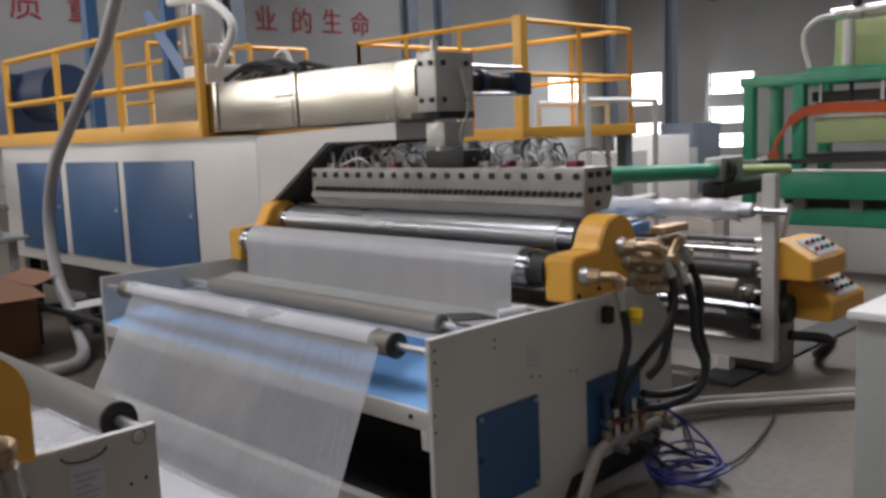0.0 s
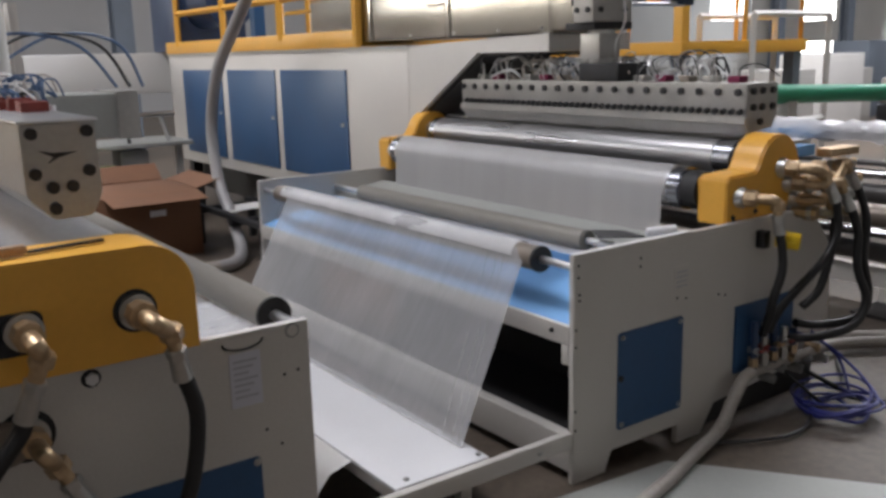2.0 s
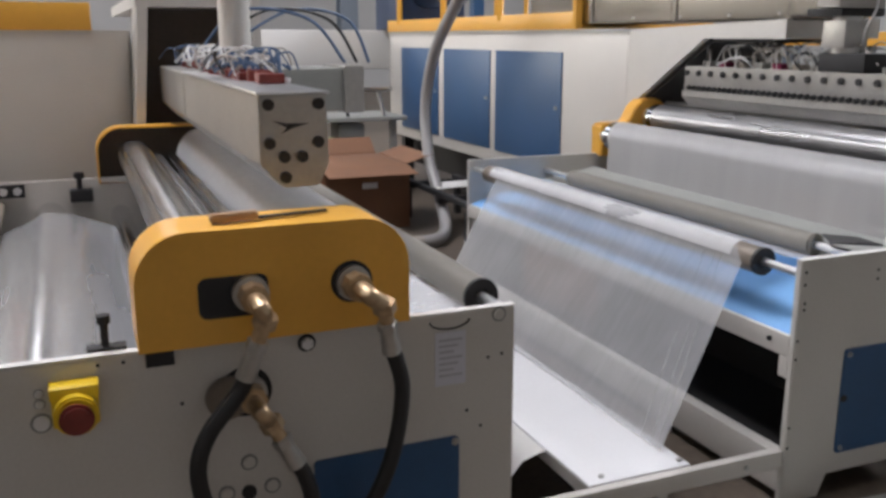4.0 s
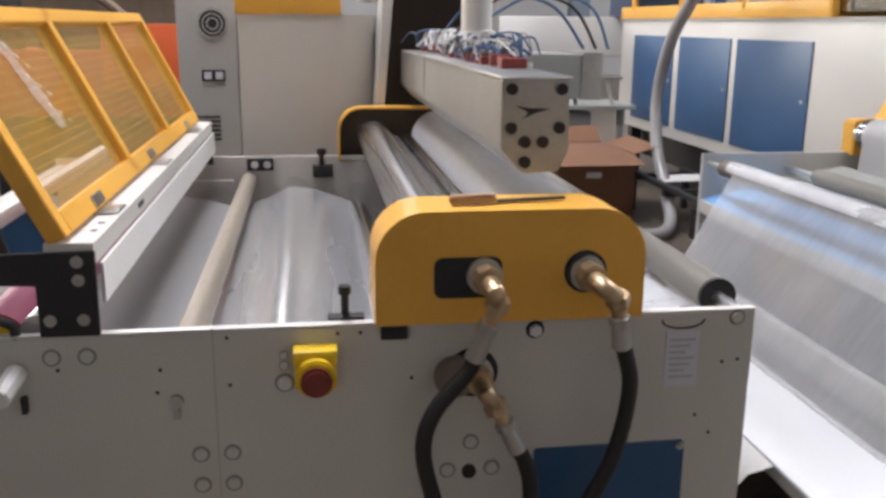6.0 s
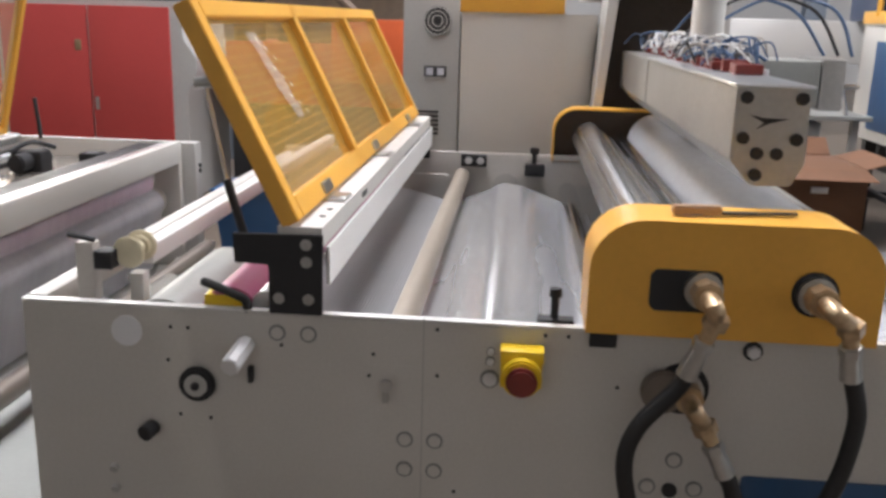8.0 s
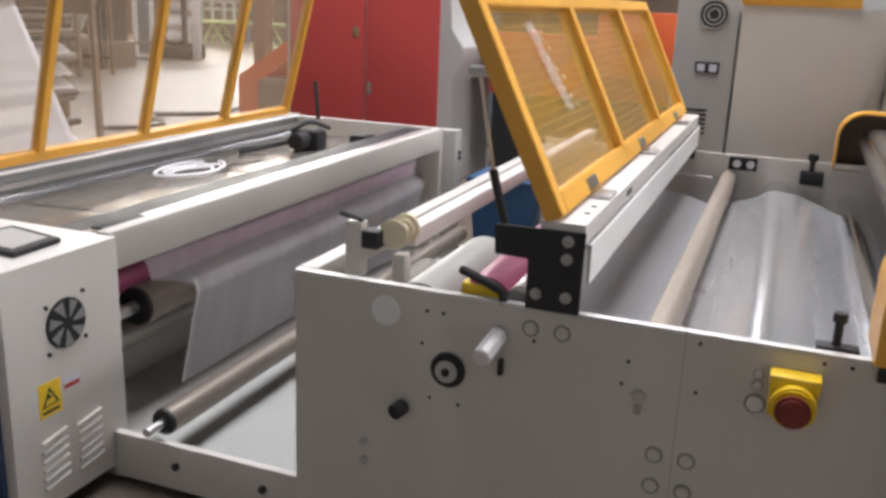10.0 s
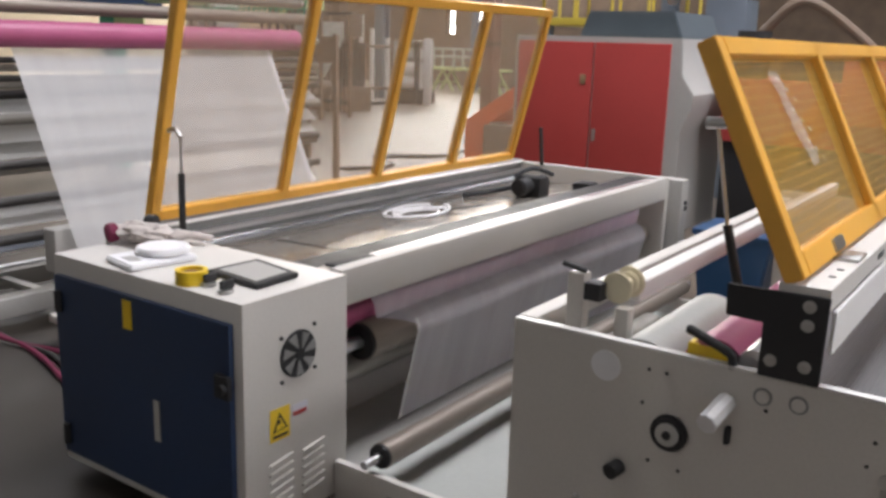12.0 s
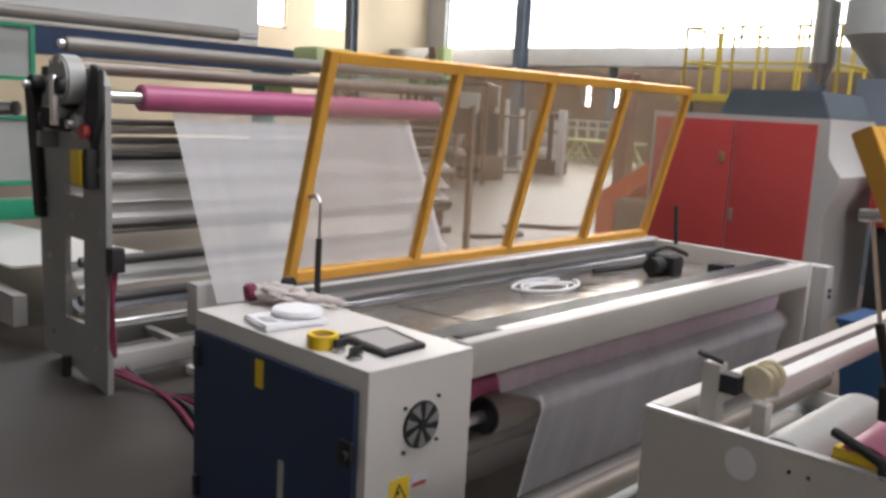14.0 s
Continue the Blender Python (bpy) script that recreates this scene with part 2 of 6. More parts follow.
    me.materials.append(material)
    if not flat:
        for p in me.polygons:
            p.use_smooth = True
        me.set_sharp_from_angle(angle=radians(35))
    return new(name, me)


def thing(name, at, label, category, group="", kind=""):
    ob = new(name)
    ob.location = at
    ob.empty_display_size = 0.1
    ORG[ob] = Vector(at)
    return tagged(ob, label, category, group, kind)


def part(name, bm, material, parent, label=""):
    ob = link(name, bm, material, ORG[parent])
    ob.parent = parent
    ORG[ob] = ORG[parent]
    if label:
        ob["label"] = label
    return ob


def solo(name, bm, material, label, category, group="", kind="", at=None):
    """A thing that is one mesh."""
    if at is None:
        lo = [min(v.co[i] for v in bm.verts) for i in range(3)]
        hi = [max(v.co[i] for v in bm.verts) for i in range(3)]
        at = ((lo[0] + hi[0]) / 2, (lo[1] + hi[1]) / 2, lo[2])
    ob = link(name, bm, material, at)
    ob.location = at
    ORG[ob] = Vector(at)
    return tagged(ob, label, category, group, kind)


def sheet(rows, thick=0.0):
    """A surface through a grid of points."""
    bm = bmesh.new()
    vs = [[bm.verts.new(p) for p in row] for row in rows]
    for a, b in zip(vs, vs[1:]):
        for i in range(len(a) - 1):
            bm.faces.new((a[i], a[i + 1], b[i + 1], b[i]))
    bmesh.ops.recalc_face_normals(bm, faces=bm.faces)
    return bm


def web(profile, y0, y1, wave=0.0, n=24, taper=0.0, shift=0.0):
    """A film web: a profile of (x, z), drawn out along y, with slight waves."""
    rows = []
    for i, (x, z) in enumerate(profile):
        k = i / max(1, len(profile) - 1)
        a, b = y0 + (taper + shift) * k, y1 + (shift - taper) * k
        rows.append([(x + wave * noise.noise((j * 0.35, i * 0.15, 3.1)), a + (b - a) * j / n, z + wave * noise.noise((j * 0.3, i * 0.4, 7.7))) for j in range(n + 1)])
    return sheet(rows)


def arc(cx, cz, r, a0, a1, n=10):
    return [(cx + r * math.cos(radians(a0 + (a1 - a0) * i / n)), cz + r * math.sin(radians(a0 + (a1 - a0) * i / n))) for i in range(n + 1)]


def roundrect(x0, x1, z0, z1, r, top_only=False, n=6):
    pts = []
    if top_only:
        pts += [(x0, z0), (x1, z0)]
    else:
        pts += arc(x0 + r, z0 + r, r, 180, 270, n) + arc(x1 - r, z0 + r, r, 270, 360, n)
    return pts + arc(x1 - r, z1 - r, r, 0, 90, n) + arc(x0 + r, z1 - r, r, 90, 180, n)

# ---- hall ----
floor_bm = bmesh.new()
bmesh.ops.create_grid(floor_bm, x_segments=8, y_segments=8, size=200)
# Concrete turns darker inside a noise-edged patch around (-4.6, -1.4).
nt = CONC.node_tree
bsdf = nt.nodes["Principled BSDF"]
base = bsdf.inputs["Base Color"].links[0].from_socket
tco = nt.nodes.new("ShaderNodeTexCoord")
wob = nt.nodes.new("ShaderNodeTexNoise")
wob.inputs["Scale"].default_value, wob.inputs["Detail"].default_value = 0.55, 6
nt.links.new(tco.outputs["Object"], wob.inputs["Vector"])
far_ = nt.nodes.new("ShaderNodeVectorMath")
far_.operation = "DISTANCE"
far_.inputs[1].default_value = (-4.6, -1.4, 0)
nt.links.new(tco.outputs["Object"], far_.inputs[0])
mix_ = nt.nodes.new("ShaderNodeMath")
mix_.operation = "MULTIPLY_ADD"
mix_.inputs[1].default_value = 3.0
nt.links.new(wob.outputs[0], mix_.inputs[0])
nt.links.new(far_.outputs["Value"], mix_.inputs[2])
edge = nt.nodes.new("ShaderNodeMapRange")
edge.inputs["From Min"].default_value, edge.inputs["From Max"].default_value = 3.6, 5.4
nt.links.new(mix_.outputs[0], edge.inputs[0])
dark_patch = nt.nodes.new("ShaderNodeMix")
dark_patch.data_type = "RGBA"
dark_patch.inputs[6].default_value = (0.034, 0.028, 0.023, 1)
nt.links.new(edge.outputs[0], dark_patch.inputs[0])
nt.links.new(base, dark_patch.inputs[7])
nt.links.new(dark_patch.outputs[2], bsdf.inputs["Base Color"])
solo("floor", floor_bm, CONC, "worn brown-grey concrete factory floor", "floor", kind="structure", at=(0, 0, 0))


def wall_with_openings(name, axis, at, a0, a1, z1, openings, thick, material, label):
    """A wall along x or y, from a0 to a1, with openings (a, b, z, z) cut through it."""
    ob = thing(name, (0, 0, 0), label, "wall", kind="structure")
    bm = bmesh.new()
    cuts = sorted({a0, a1, *[v for o in openings for v in o[:2]]})
    for u, v in zip(cuts, cuts[1:]):
        holes = sorted([o for o in openings if o[0] <= u and o[1] >= v], key=lambda o: o[2])
        z = 0.0
        for o in holes + [(0, 0, z1, z1)]:
            if o[2] > z:
                if axis == "x":
                    box(bm, u, v, at, at + thick, z, o[2])
                else:
                    box(bm, at, at + thick, u, v, z, o[2])
            z = o[3]
    part("wall_body", bm, material, ob)
    return ob


north_open = [(-25.0, -8.6, 3.65, 7.6), (-18.6, -17.8, 1.6, 2.6), (-17.45, -16.35, 1.6, 2.6), (33.5, 36.4, 2.5, 3.9)]
west_open = [(15.55, 17.15, 3.8, 7.4), (18.4, 19.9, 3.95, 7.4)]
east_open = [(20.8, 22.6, 0.4, 1.6), (20.8, 22.6, 2.4, 4.0), (16.2, 18.3, 0.3, 1.0), (16.2, 18.3, 1.4, 2.2), (16.2, 18.3, 2.7, 3.7)]
wall_n = wall_with_openings("wall_north", "x", 24, -26, 38.3, 8.6, north_open, 0.3, WALLP, "grey plastered factory wall with a band of high windows")
wall_w = wall_with_openings("wall_west", "y", -26, -9, 24, 8.6, west_open, -0.3, WALLB, "beige sheeted factory wall with two high windows")
wall_e = wall_with_openings("wall_east", "y", 38, -9, 24, 8.6, east_open, 0.3, WALLP, "grey factory end wall with bright windows")
wall_with_openings("wall_south", "x", -9.3, -26, 38.3, 8.6, [], 0.3, WALLP, "plain grey plastered factory wall")
for x0, x1 in ((-26, -14.4), (-11.6, -2.4), (0.4, 9.6), (12.4, 21.6), (24.4, 38)):
    solo("ceiling", B(x0, x1, -9, 24, 8.6, 8.75), ROOF, "dark grey steel roof sheeting", "ceiling", kind="structure")
# Opaque covers over the assumed roof openings keep the sun out.
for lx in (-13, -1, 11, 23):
    solo("assumed_skylight_cover", B(lx - 1.4, lx + 1.4, -9, 24, 8.78, 8.82), LIGHT, "opaque white cover over an assumed roof opening", "skylight", kind="structure")


def windows(wall, axis, at, opens, cols):
    for i, (a, b, z0, z1) in enumerate(opens):
        w = thing("window_%d" % (i + 1), (at, (a + b) / 2, z0) if axis == "y" else ((a + b) / 2, at, z0), "tall factory window with a grey steel frame", "window", kind="structure")
        bm = bmesh.new()
        n = max(1, int((b - a) / cols))
        for k in range(n + 1):
            u = a + (b - a) * k / n
            box(bm, *((at - 0.04, at + 0.04, u - 0.03, u + 0.03) if axis == "y" else (u - 0.03, u + 0.03, at - 0.04, at + 0.04)), z0, z1)
        for z in (z0 + 0.03, (z0 + z1) / 2, z1 - 0.03):
            box(bm, *((at - 0.035, at + 0.035, a, b) if axis == "y" else (a, b, at - 0.035, at + 0.035)), z - 0.03, z + 0.03)
        part("window_frame", bm, COLUMN, w)


windows(wall_n, "x", 24.15, north_open, 2.0)
windows(wall_w, "y", -26.15, west_open, 0.8)
windows(wall_e, "y", 38.15, east_open, 1.2)
for nm, bm in (("backdrop", B(-28, -6, 25.2, 25.3, 0.5, 8.6)), ("backdrop", B(32, 38, 25.2, 25.3, 1.5, 5)), ("backdrop", B(-27.3, -27.2, 13.5, 23, 2, 8.6)), ("backdrop", B(39.2, 39.3, 14, 24, 0, 6))):
    solo(nm, bm, OUTSIDE, "overexposed daylight outside the windows", "backdrop", kind="structure")


def column(x, y, h=8.6, w=0.28):
    bm = bmesh.new()
    box(bm, x - w / 2, x + w / 2, y - w / 2, y - w / 2 + 0.03, 0, h)
    box(bm, x - w / 2, x + w / 2, y + w / 2 - 0.03, y + w / 2, 0, h)
    box(bm, x - 0.015, x + 0.015, y - w / 2 + 0.03, y + w / 2 - 0.03, 0, h)
    return solo("steel_column", bm, COLUMN, "dark blue-grey steel column of the hall", "column", group="hall columns", kind="structure")


for x, y in ((-14.6, 16.0), (-21.2, 16.0), (-7.1, 16.0), (4.25, 12.0), (9.1, 12.0), (13.4, 12.0), (14.4, 12.0), (20.8, 12.0), (24.0, 12.0)):
    column(x, y)
for y in (0, 6, 12, 18):
    bm = bmesh.new()
    box(bm, -26, 38, y - 0.1, y + 0.1, 7.9, 8.05)
    box(bm, -26, 38, y - 0.1, y + 0.1, 6.9, 7.05)
    for i in range(42):
        x = -26 + i * 1.5
        tube([(x, y, 6.95), (x + 0.75, y, 7.95)], 0.05, 6, 1, bm=bm)
        tube([(x + 0.75, y, 7.95), (x + 1.5, y, 6.95)], 0.05, 6, 1, bm=bm)
    solo("roof_truss", bm, COLUMN, "dark steel lattice roof truss", "truss", group="roof trusses", kind="structure")


# ---- pieces shared by the machines ----
def roll(name, x, z, r, y0, y1, material, label, parent=None, journal=0.0, jr=0.03, core=None):
    """A roller along y with bevelled ends and thinner journals."""
    args = C((x, y0, z), (x, y1, z), r, 48, bev=min(0.008, r * 0.15))
    if parent is None:
        ob = solo(name, args, material, label, "roller", at=(x, y0, z))
    else:
        ob = part(name, args, material, parent, label)
    if journal:
        part("journal", C((x, y0 - journal, z), (x, y1 + journal, z), jr, 20), ALU, ob)
    if core is not None:
        part("end_ring", C((x, y0 - 0.004, z), (x, y0 + 0.02, z), r * 0.93, 40), core, ob)
    return ob


def bolt(x, z, y, parent, r=0.011, material=None, depth=0.008):
    bm = C((x, y, z), (x, y - depth, z), r, 6)
    cyl(bm, (x, y, z), (x, y - 0.002, z), r * 1.5, 20)
    return part("bolt", bm, material or STEEL, parent)


def hole(x, z, y, parent, r=0.0045):
    return part("drilled_hole", C((x, y + 0.002, z), (x, y - 0.0015, z), r, 16), BLACK, parent)


def fitting(parent, start, way, elbow, end):
    """A brass rotary joint with an elbow and a steel hose tail."""
    s, w, e, t = Vector(start), Vector(way), Vector(elbow), Vector(end)
    j = part("rotary_joint", C(s, s + w * 0.07, 0.033, 8, bev=0.004), BRASS, parent, "brass rotary joint")
    part("collar", C(s - w * 0.02, s + w * 0.02, 0.041, 28, bev=0.004), STEEL, j)
    part("elbow", tube([s + w * 0.06, s + w * 0.11 + (e - s) * 0.1, e], 0.0205, 12, 6), BRASS, j)
    d = (t - e).normalized()
    part("hex_nut", C(e - d * 0.012, e + d * 0.022, 0.028, 6, bev=0.003), BRASS, j)
    m = e.lerp(t, 0.45)
    part("hex_nut", C(m - d * 0.013, m + d * 0.013, 0.025, 6, bev=0.003), STEEL, j)
    part("nipple", C(e, m, 0.0175, 16), BRASS, j)
    part("hose_tail", C(m, t, 0.020, 16, r2=0.024), STEEL, j)
    return j


def side_panel(name, x0, x1, y0, y1, z1, feet, parent, label=""):
    """An upright steel side plate, cut away between its feet."""
    pts = [(x0, z1), (x0, 0.0)]
    for a, b in feet:
        pts += [(a, 0.0), (a + 0.05, 0.09), (b - 0.05, 0.09), (b, 0.0)]
    pts += [(x1, 0.0), (x1, z1)]
    return part(name, prism(pts, "y", y0, y1, 0.003), WHITE, parent, label)


H = 0.80
W = 2.47


# ---- casting unit in the middle of the view: two chill rolls under a yellow end cover ----
def unit_b():
    u = thing("chill_roll_unit", (0, 0, 0), "cream steel casting unit with chrome rolls and yellow end covers", "machine")
    near = side_panel("near_side_plate", -1.157, 1.127, 0, 0.024, H - 0.007, [(-0.9, 0.9)], u)
    # Cream plate gets a whiter top strip for light falling from above.
    part("lit_edge_strip", B(-1.157, 1.127, 0.0, 0.024, H - 0.007, H - 0.003), LIGHT, near, "whiter strip for the light on the top edge")
    side_panel("far_side_plate", -1.157, 1.127, W, W + 0.024, H + 0.03, [(-0.9, 0.9)], u)
    part("cross_beam", B(-1.157, -1.107, 0.024, W, 0.745, H, bev=0.004), WHITE, u)
    part("cross_beam", B(1.06, 1.12, 0.024, W, 0.12, 0.24, bev=0.004), WHITE, u)
    part("cross_beam", B(-0.3, -0.2, 0.024, W, 0.05, 0.15, bev=0.004), WHITE, u)
    # Dark sheet put in for the shade at the unit's bottom.
    part("bottom_shade_sheet", B(-1.1, 1.05, 0.03, W - 0.005, 0.2, 0.22), DARK, u, "dark sheet for the shaded bottom of the unit")
    part("plate_seam", B(-0.183, -0.180, -0.0012, 0.001, 0.1, H), GREYP, near)
    # yellow end covers
    for y0, y1 in ((-0.05, 0.13), (W - 0.02, W + 0.1)):
        cov = bmesh.new()
        outer = roundrect(0.185, 0.812, 0.806, 1.068, 0.115, True, 8)
        inner = roundrect(0.193, 0.804, 0.806, 1.060, 0.108, True, 8)
        n = len(outer)
        face = y0 if y0 < 0 else y1
        ring = []
        for pts, y in ((outer, y0), (outer, y1), (inner, y1), (inner, y0)):
            ring.append([cov.verts.new((px, y, pz)) for px, pz in pts])
        for a, b in ((0, 1), (1, 2), (2, 3), (3, 0)):
            for k in range(n):
                cov.faces.new((ring[a][k], ring[a][(k + 1) % n], ring[b][(k + 1) % n], ring[b][k]))
        bmesh.ops.recalc_face_normals(cov, faces=cov.faces)
        c = part("end_cover", cov, YELLOW, u, "rounded yellow steel cover")
        if y0 < 0:
            fp = prism(outer, "y", y0 - 0.004, y0)
        else:
            fp = prism(outer, "y", y1, y1 + 0.004)
        part("cover_face", fp, YELLOW, c)
        # Brown plate stands in for the shadow inside the cover.
        part("cover_shade", prism(inner, "y", *((y0 + 0.002, y0 + 0.008) if y0 < 0 else (y1 - 0.008, y1 - 0.002))), BROWN, c, "dark brown plate for the shadow inside the cover")
    part("slot", prism(roundrect(0.317, 0.472, 0.868, 0.962, 0.02), "y", -0.0575, -0.0535), BLACK, u, "black slot in the cover")
    part("round_opening", C((0.668, -0.0575, 0.921), (0.668, -0.0535, 0.921), 0.05, 32), BLACK, u)
    part("round_opening", C((0.418, -0.003, 0.664), (0.418, 0.001, 0.664), 0.062, 32), BLACK, u)
    part("journal_disc", C((0.375, -0.025, 0.66), (0.375, -0.004, 0.66), 0.052, 32, bev=0.005), ROLLT, u)
    part("hinge", B(0.2, 0.262, -0.012, 0.0, 0.757, 0.79, bev=0.003), BLACK, u, "small black hinge")
    part("bolt_ring", C((0.568, 0.001, 0.765), (0.568, -0.003, 0.765), 0.022, 24), BLACK, near)
    part("bolt", C((0.568, -0.003, 0.765), (0.568, -0.016, 0.765), 0.016, 6, bev=0.002), SILVER, near)
    for x, z in ((0.272, 0.657), (0.1, 0.775), (0.153, 0.775), (-0.15, 0.775), (-0.148, 0.66), (-0.30, 0.705), (-0.31, 0.65),
                 (-0.747, 0.745), (-0.79, 0.745), (-0.80, 0.66), (-0.775, 0.52), (-0.7, 0.515), (-0.52, 0.715), (1.085, 0.77), (1.09, 0.665), (1.05, 0.66), (0.99, 0.52), (1.03, 0.47), (-0.10, 0.36)):
        hole(x, z, 0.0, near)
    for x, z in ((-0.53, 0.745), (-0.455, 0.745), (0.417, 0.482), (0.36, 0.41), (0.47, 0.41), (-0.222, 0.491), (-0.15, 0.491), (-0.222, 0.412), (-0.15, 0.412), (1.08, 0.775)):
        pg = part("plug", C((x, 0.001, z), (x, -0.006, z), 0.015, 20, bev=0.002), WHITE, near)
        part("plug_ring", C((x, 0.001, z), (x, -0.0015, z), 0.0205, 24), DULLGREY, pg)
    for z, r in ((0.728, 0.008), (0.704, 0.009), (0.66, 0.017)):
        sc = part("screw_plug", C((-0.024, 0.001, z), (-0.024, -0.008, z), r, 12, bev=0.001), SILVER, near)
        part("plug_ring", C((-0.024, 0.001, z), (-0.024, -0.002, z), r * 1.35, 20), DULLGREY, sc)
    part("plug", C((0.413, 0.001, 0.404), (0.413, -0.006, 0.404), 0.018, 20), BLACK, near)
    lk = part("lock", C((-0.269, 0.001, 0.628), (-0.269, -0.012, 0.628), 0.016, 20, bev=0.002), STEEL, near)
    part("latch_tongue", B(-0.278, -0.262, -0.01, 0.0, 0.585, 0.612, bev=0.002), GREYP, lk)
    # White disc stands in for the lit inside behind a round hole.
    vh = part("lit_hole_disc", C((-0.899, -0.0025, 0.729), (-0.899, 0.002, 0.729), 0.038, 32), PLASTIC, near, "white disc for the lit inside seen through a hole")
    part("spindle", C((-0.605, 0.0, 0.715), (-0.613, -0.11, 0.695), 0.023, 8, bev=0.003), SILVER, near, "bright steel spindle end")
    part("slot_handle", B(-0.6, -0.588, -0.02, 0.0, 0.62, 0.66, bev=0.003), BLACK, near)
    k = part("hand_knob", C((-0.727, 0.0, 0.606), (-0.727, -0.02, 0.606), 0.044, 36, bev=0.006), BLACK, near, "black round hand knob")
    part("dial", C((-0.727, -0.02, 0.606), (-0.727, -0.024, 0.606), 0.028, 32), GREYP, k)
    part("dial_centre", C((-0.727, -0.024, 0.606), (-0.727, -0.03, 0.606), 0.010, 20), BLACK, k)
    part("black_plug", C((-0.845, 0.0, 0.483), (-0.855, -0.04, 0.478), 0.02, 20, bev=0.003), BLACK, near)
    for dz in (0.366, 0.31):
        part("stud", C((-0.951, 0.0, dz), (-0.951, -0.012, dz - 0.004), 0.011, 12), GREYP, near)
    # data sheet with a round mark
    st = part("data_sheet", B(0.90, 0.985, -0.0025, 0.0, 0.60, 0.745), PAPER, near, "faded printed paper sheet")
    for i in range(7):
        part("print_line", B(0.91, 0.975 - 0.012 * (i % 3), -0.0032, -0.0025, 0.72 - i * 0.016, 0.726 - i * 0.016), INK, st)
    loop = [(0.94 + 0.055 * math.cos(a), -0.003, 0.775 + 0.022 * math.sin(a)) for a in [math.pi * 1.0 + i * math.pi / 10 for i in range(11)]]
    part("oval_mark", tube(loop, 0.0025, 6, 1), BLACK, near)
    part("blue_door", prism(roundrect(0.575, 0.966, 0.12, 0.454, 0.012), "y", -0.006, 0.0), BLUE, u, "blue painted inspection door")
    bolt(0.955, 0.44, -0.006, u, 0.007)
    # black bracket that carries the bar of the guard
    bp = [(-0.628, 0.986), (-0.417, 0.989), (-0.420, 0.797), (-0.545, 0.797), (-0.545, 0.914), (-0.624, 0.916)]
    for y in (-0.013, W - 0.03):
        b = part("bar_bracket", prism(bp, "y", y, y + 0.012, 0.002), BLACK, u, "black steel bracket plate")
        if y < 0:
            for x, z in ((-0.455, 0.966), (-0.455, 0.925), (-0.521, 0.835), (-0.451, 0.835)):
                bolt(x, z, y, b, 0.009)
    part("bar_flange", B(-0.4185, -0.4095, 0.03, W - 0.02, 0.86, 0.953, bev=0.002), LIGHT, u, "bright steel strip under the bar")
    part("bar_slot", prism(roundrect(0.52, 0.60, 0.972, 0.988, 0.007), "x", -0.4205, -0.4185), BLACK, u)
    part("guard_bar", B(-0.525, -0.42, 0.0, W - 0.02, 0.955, 1.005, bev=0.003), WHITE, u, "cream square tube")
    for y in (0.12, 0.2):
        part("drilled_hole", C((-0.445, y, 1.004), (-0.445, y, 1.0065), 0.008, 14), BLACK, u)
    # yellow tilting guard with amber panes
    g = part("tilting_guard", bmesh.new(), YELLOW, u, "raised yellow guard with amber panes")
    lean = lambda t: (-0.493 - 0.238 * t, 1.008 + 0.487 * t)

    def rail(y0, y1, t0, t1, th=0.022):
        (xa, za), (xb, zb) = lean(t0), lean(t1)
        nx, nz = 0.49 * th / 0.55, 0.245 * th / 0.55
        return prism([(xa - nx, za - nz), (xa + nx, za + nz), (xb + nx, zb + nz), (xb - nx, zb - nz)], "y", y0, y1, 0.003)
    for y in (0.0, 0.83, 1.62, 2.36):
        part("guard_stile", rail(y, y + 0.05, 0.0, 1.0), YELLOW, g)
    part("guard_rail", rail(0.05, 2.36, 0.0, 0.1), YELLOW, g)
    part("guard_rail", rail(0.05, 2.36, 0.92, 1.0), YELLOW, g)
    for y0, y1 in ((0.05, 0.83), (0.88, 1.62), (1.67, 2.36)):
        part("pane", rail(y0, y1, 0.1, 0.92, 0.002), AMBER, g, "transparent amber acrylic pane")
        # A row of thin ochre lines across each pane.
        bm = bmesh.new()
        for i in range(17):
            t = 0.13 + i * 0.047
            x, z = lean(t)
            box(bm, x - 0.012, x - 0.010, y0, y1, z, z + 0.0014)
        part("line_row", bm, OCHRE, g)
    (xa, za), (xb, zb) = lean(0.40), lean(0.86)
    part("tape_strip", sheet([[(xa + (xb - xa) * k / 8 + 0.010 + 0.006 * noise.noise((k * 0.9, j, 1.3)), 0.42 + 0.042 * j - 0.012 * k + 0.02 * noise.noise((k * 0.7, j * 2.0, 4.4)), za + (zb - za) * k / 8) for j in range(3)] for k in range(9)]), FILMS, g, "crumpled strip of clear tape")
    for k in range(9):
        t, yy = 0.84 - 0.05 * k, 0.36 + 0.012 * k + 0.03 * (k % 3)
        (xa, za), (xb, zb) = lean(t), lean(t - 0.03)
        part("tape_crease", sheet([[(xa + 0.016, yy, za), (xa + 0.018, yy + 0.012 + 0.008 * (k % 2), za - 0.004)], [(xb + 0.018, yy + 0.01, zb), (xb + 0.016, yy + 0.02, zb + 0.003)]]), FILMH, g)
    for y in (0.3, 1.1, 2.0):
        h = part("guard_hinge", B(-0.495, -0.425, y - 0.01, y + 0.09, 1.006, 1.014, bev=0.002), STEEL, u)
        part("hinge_leaf", rail(y - 0.01, y + 0.09, 0.01, 0.07, 0.027), STEEL, h)
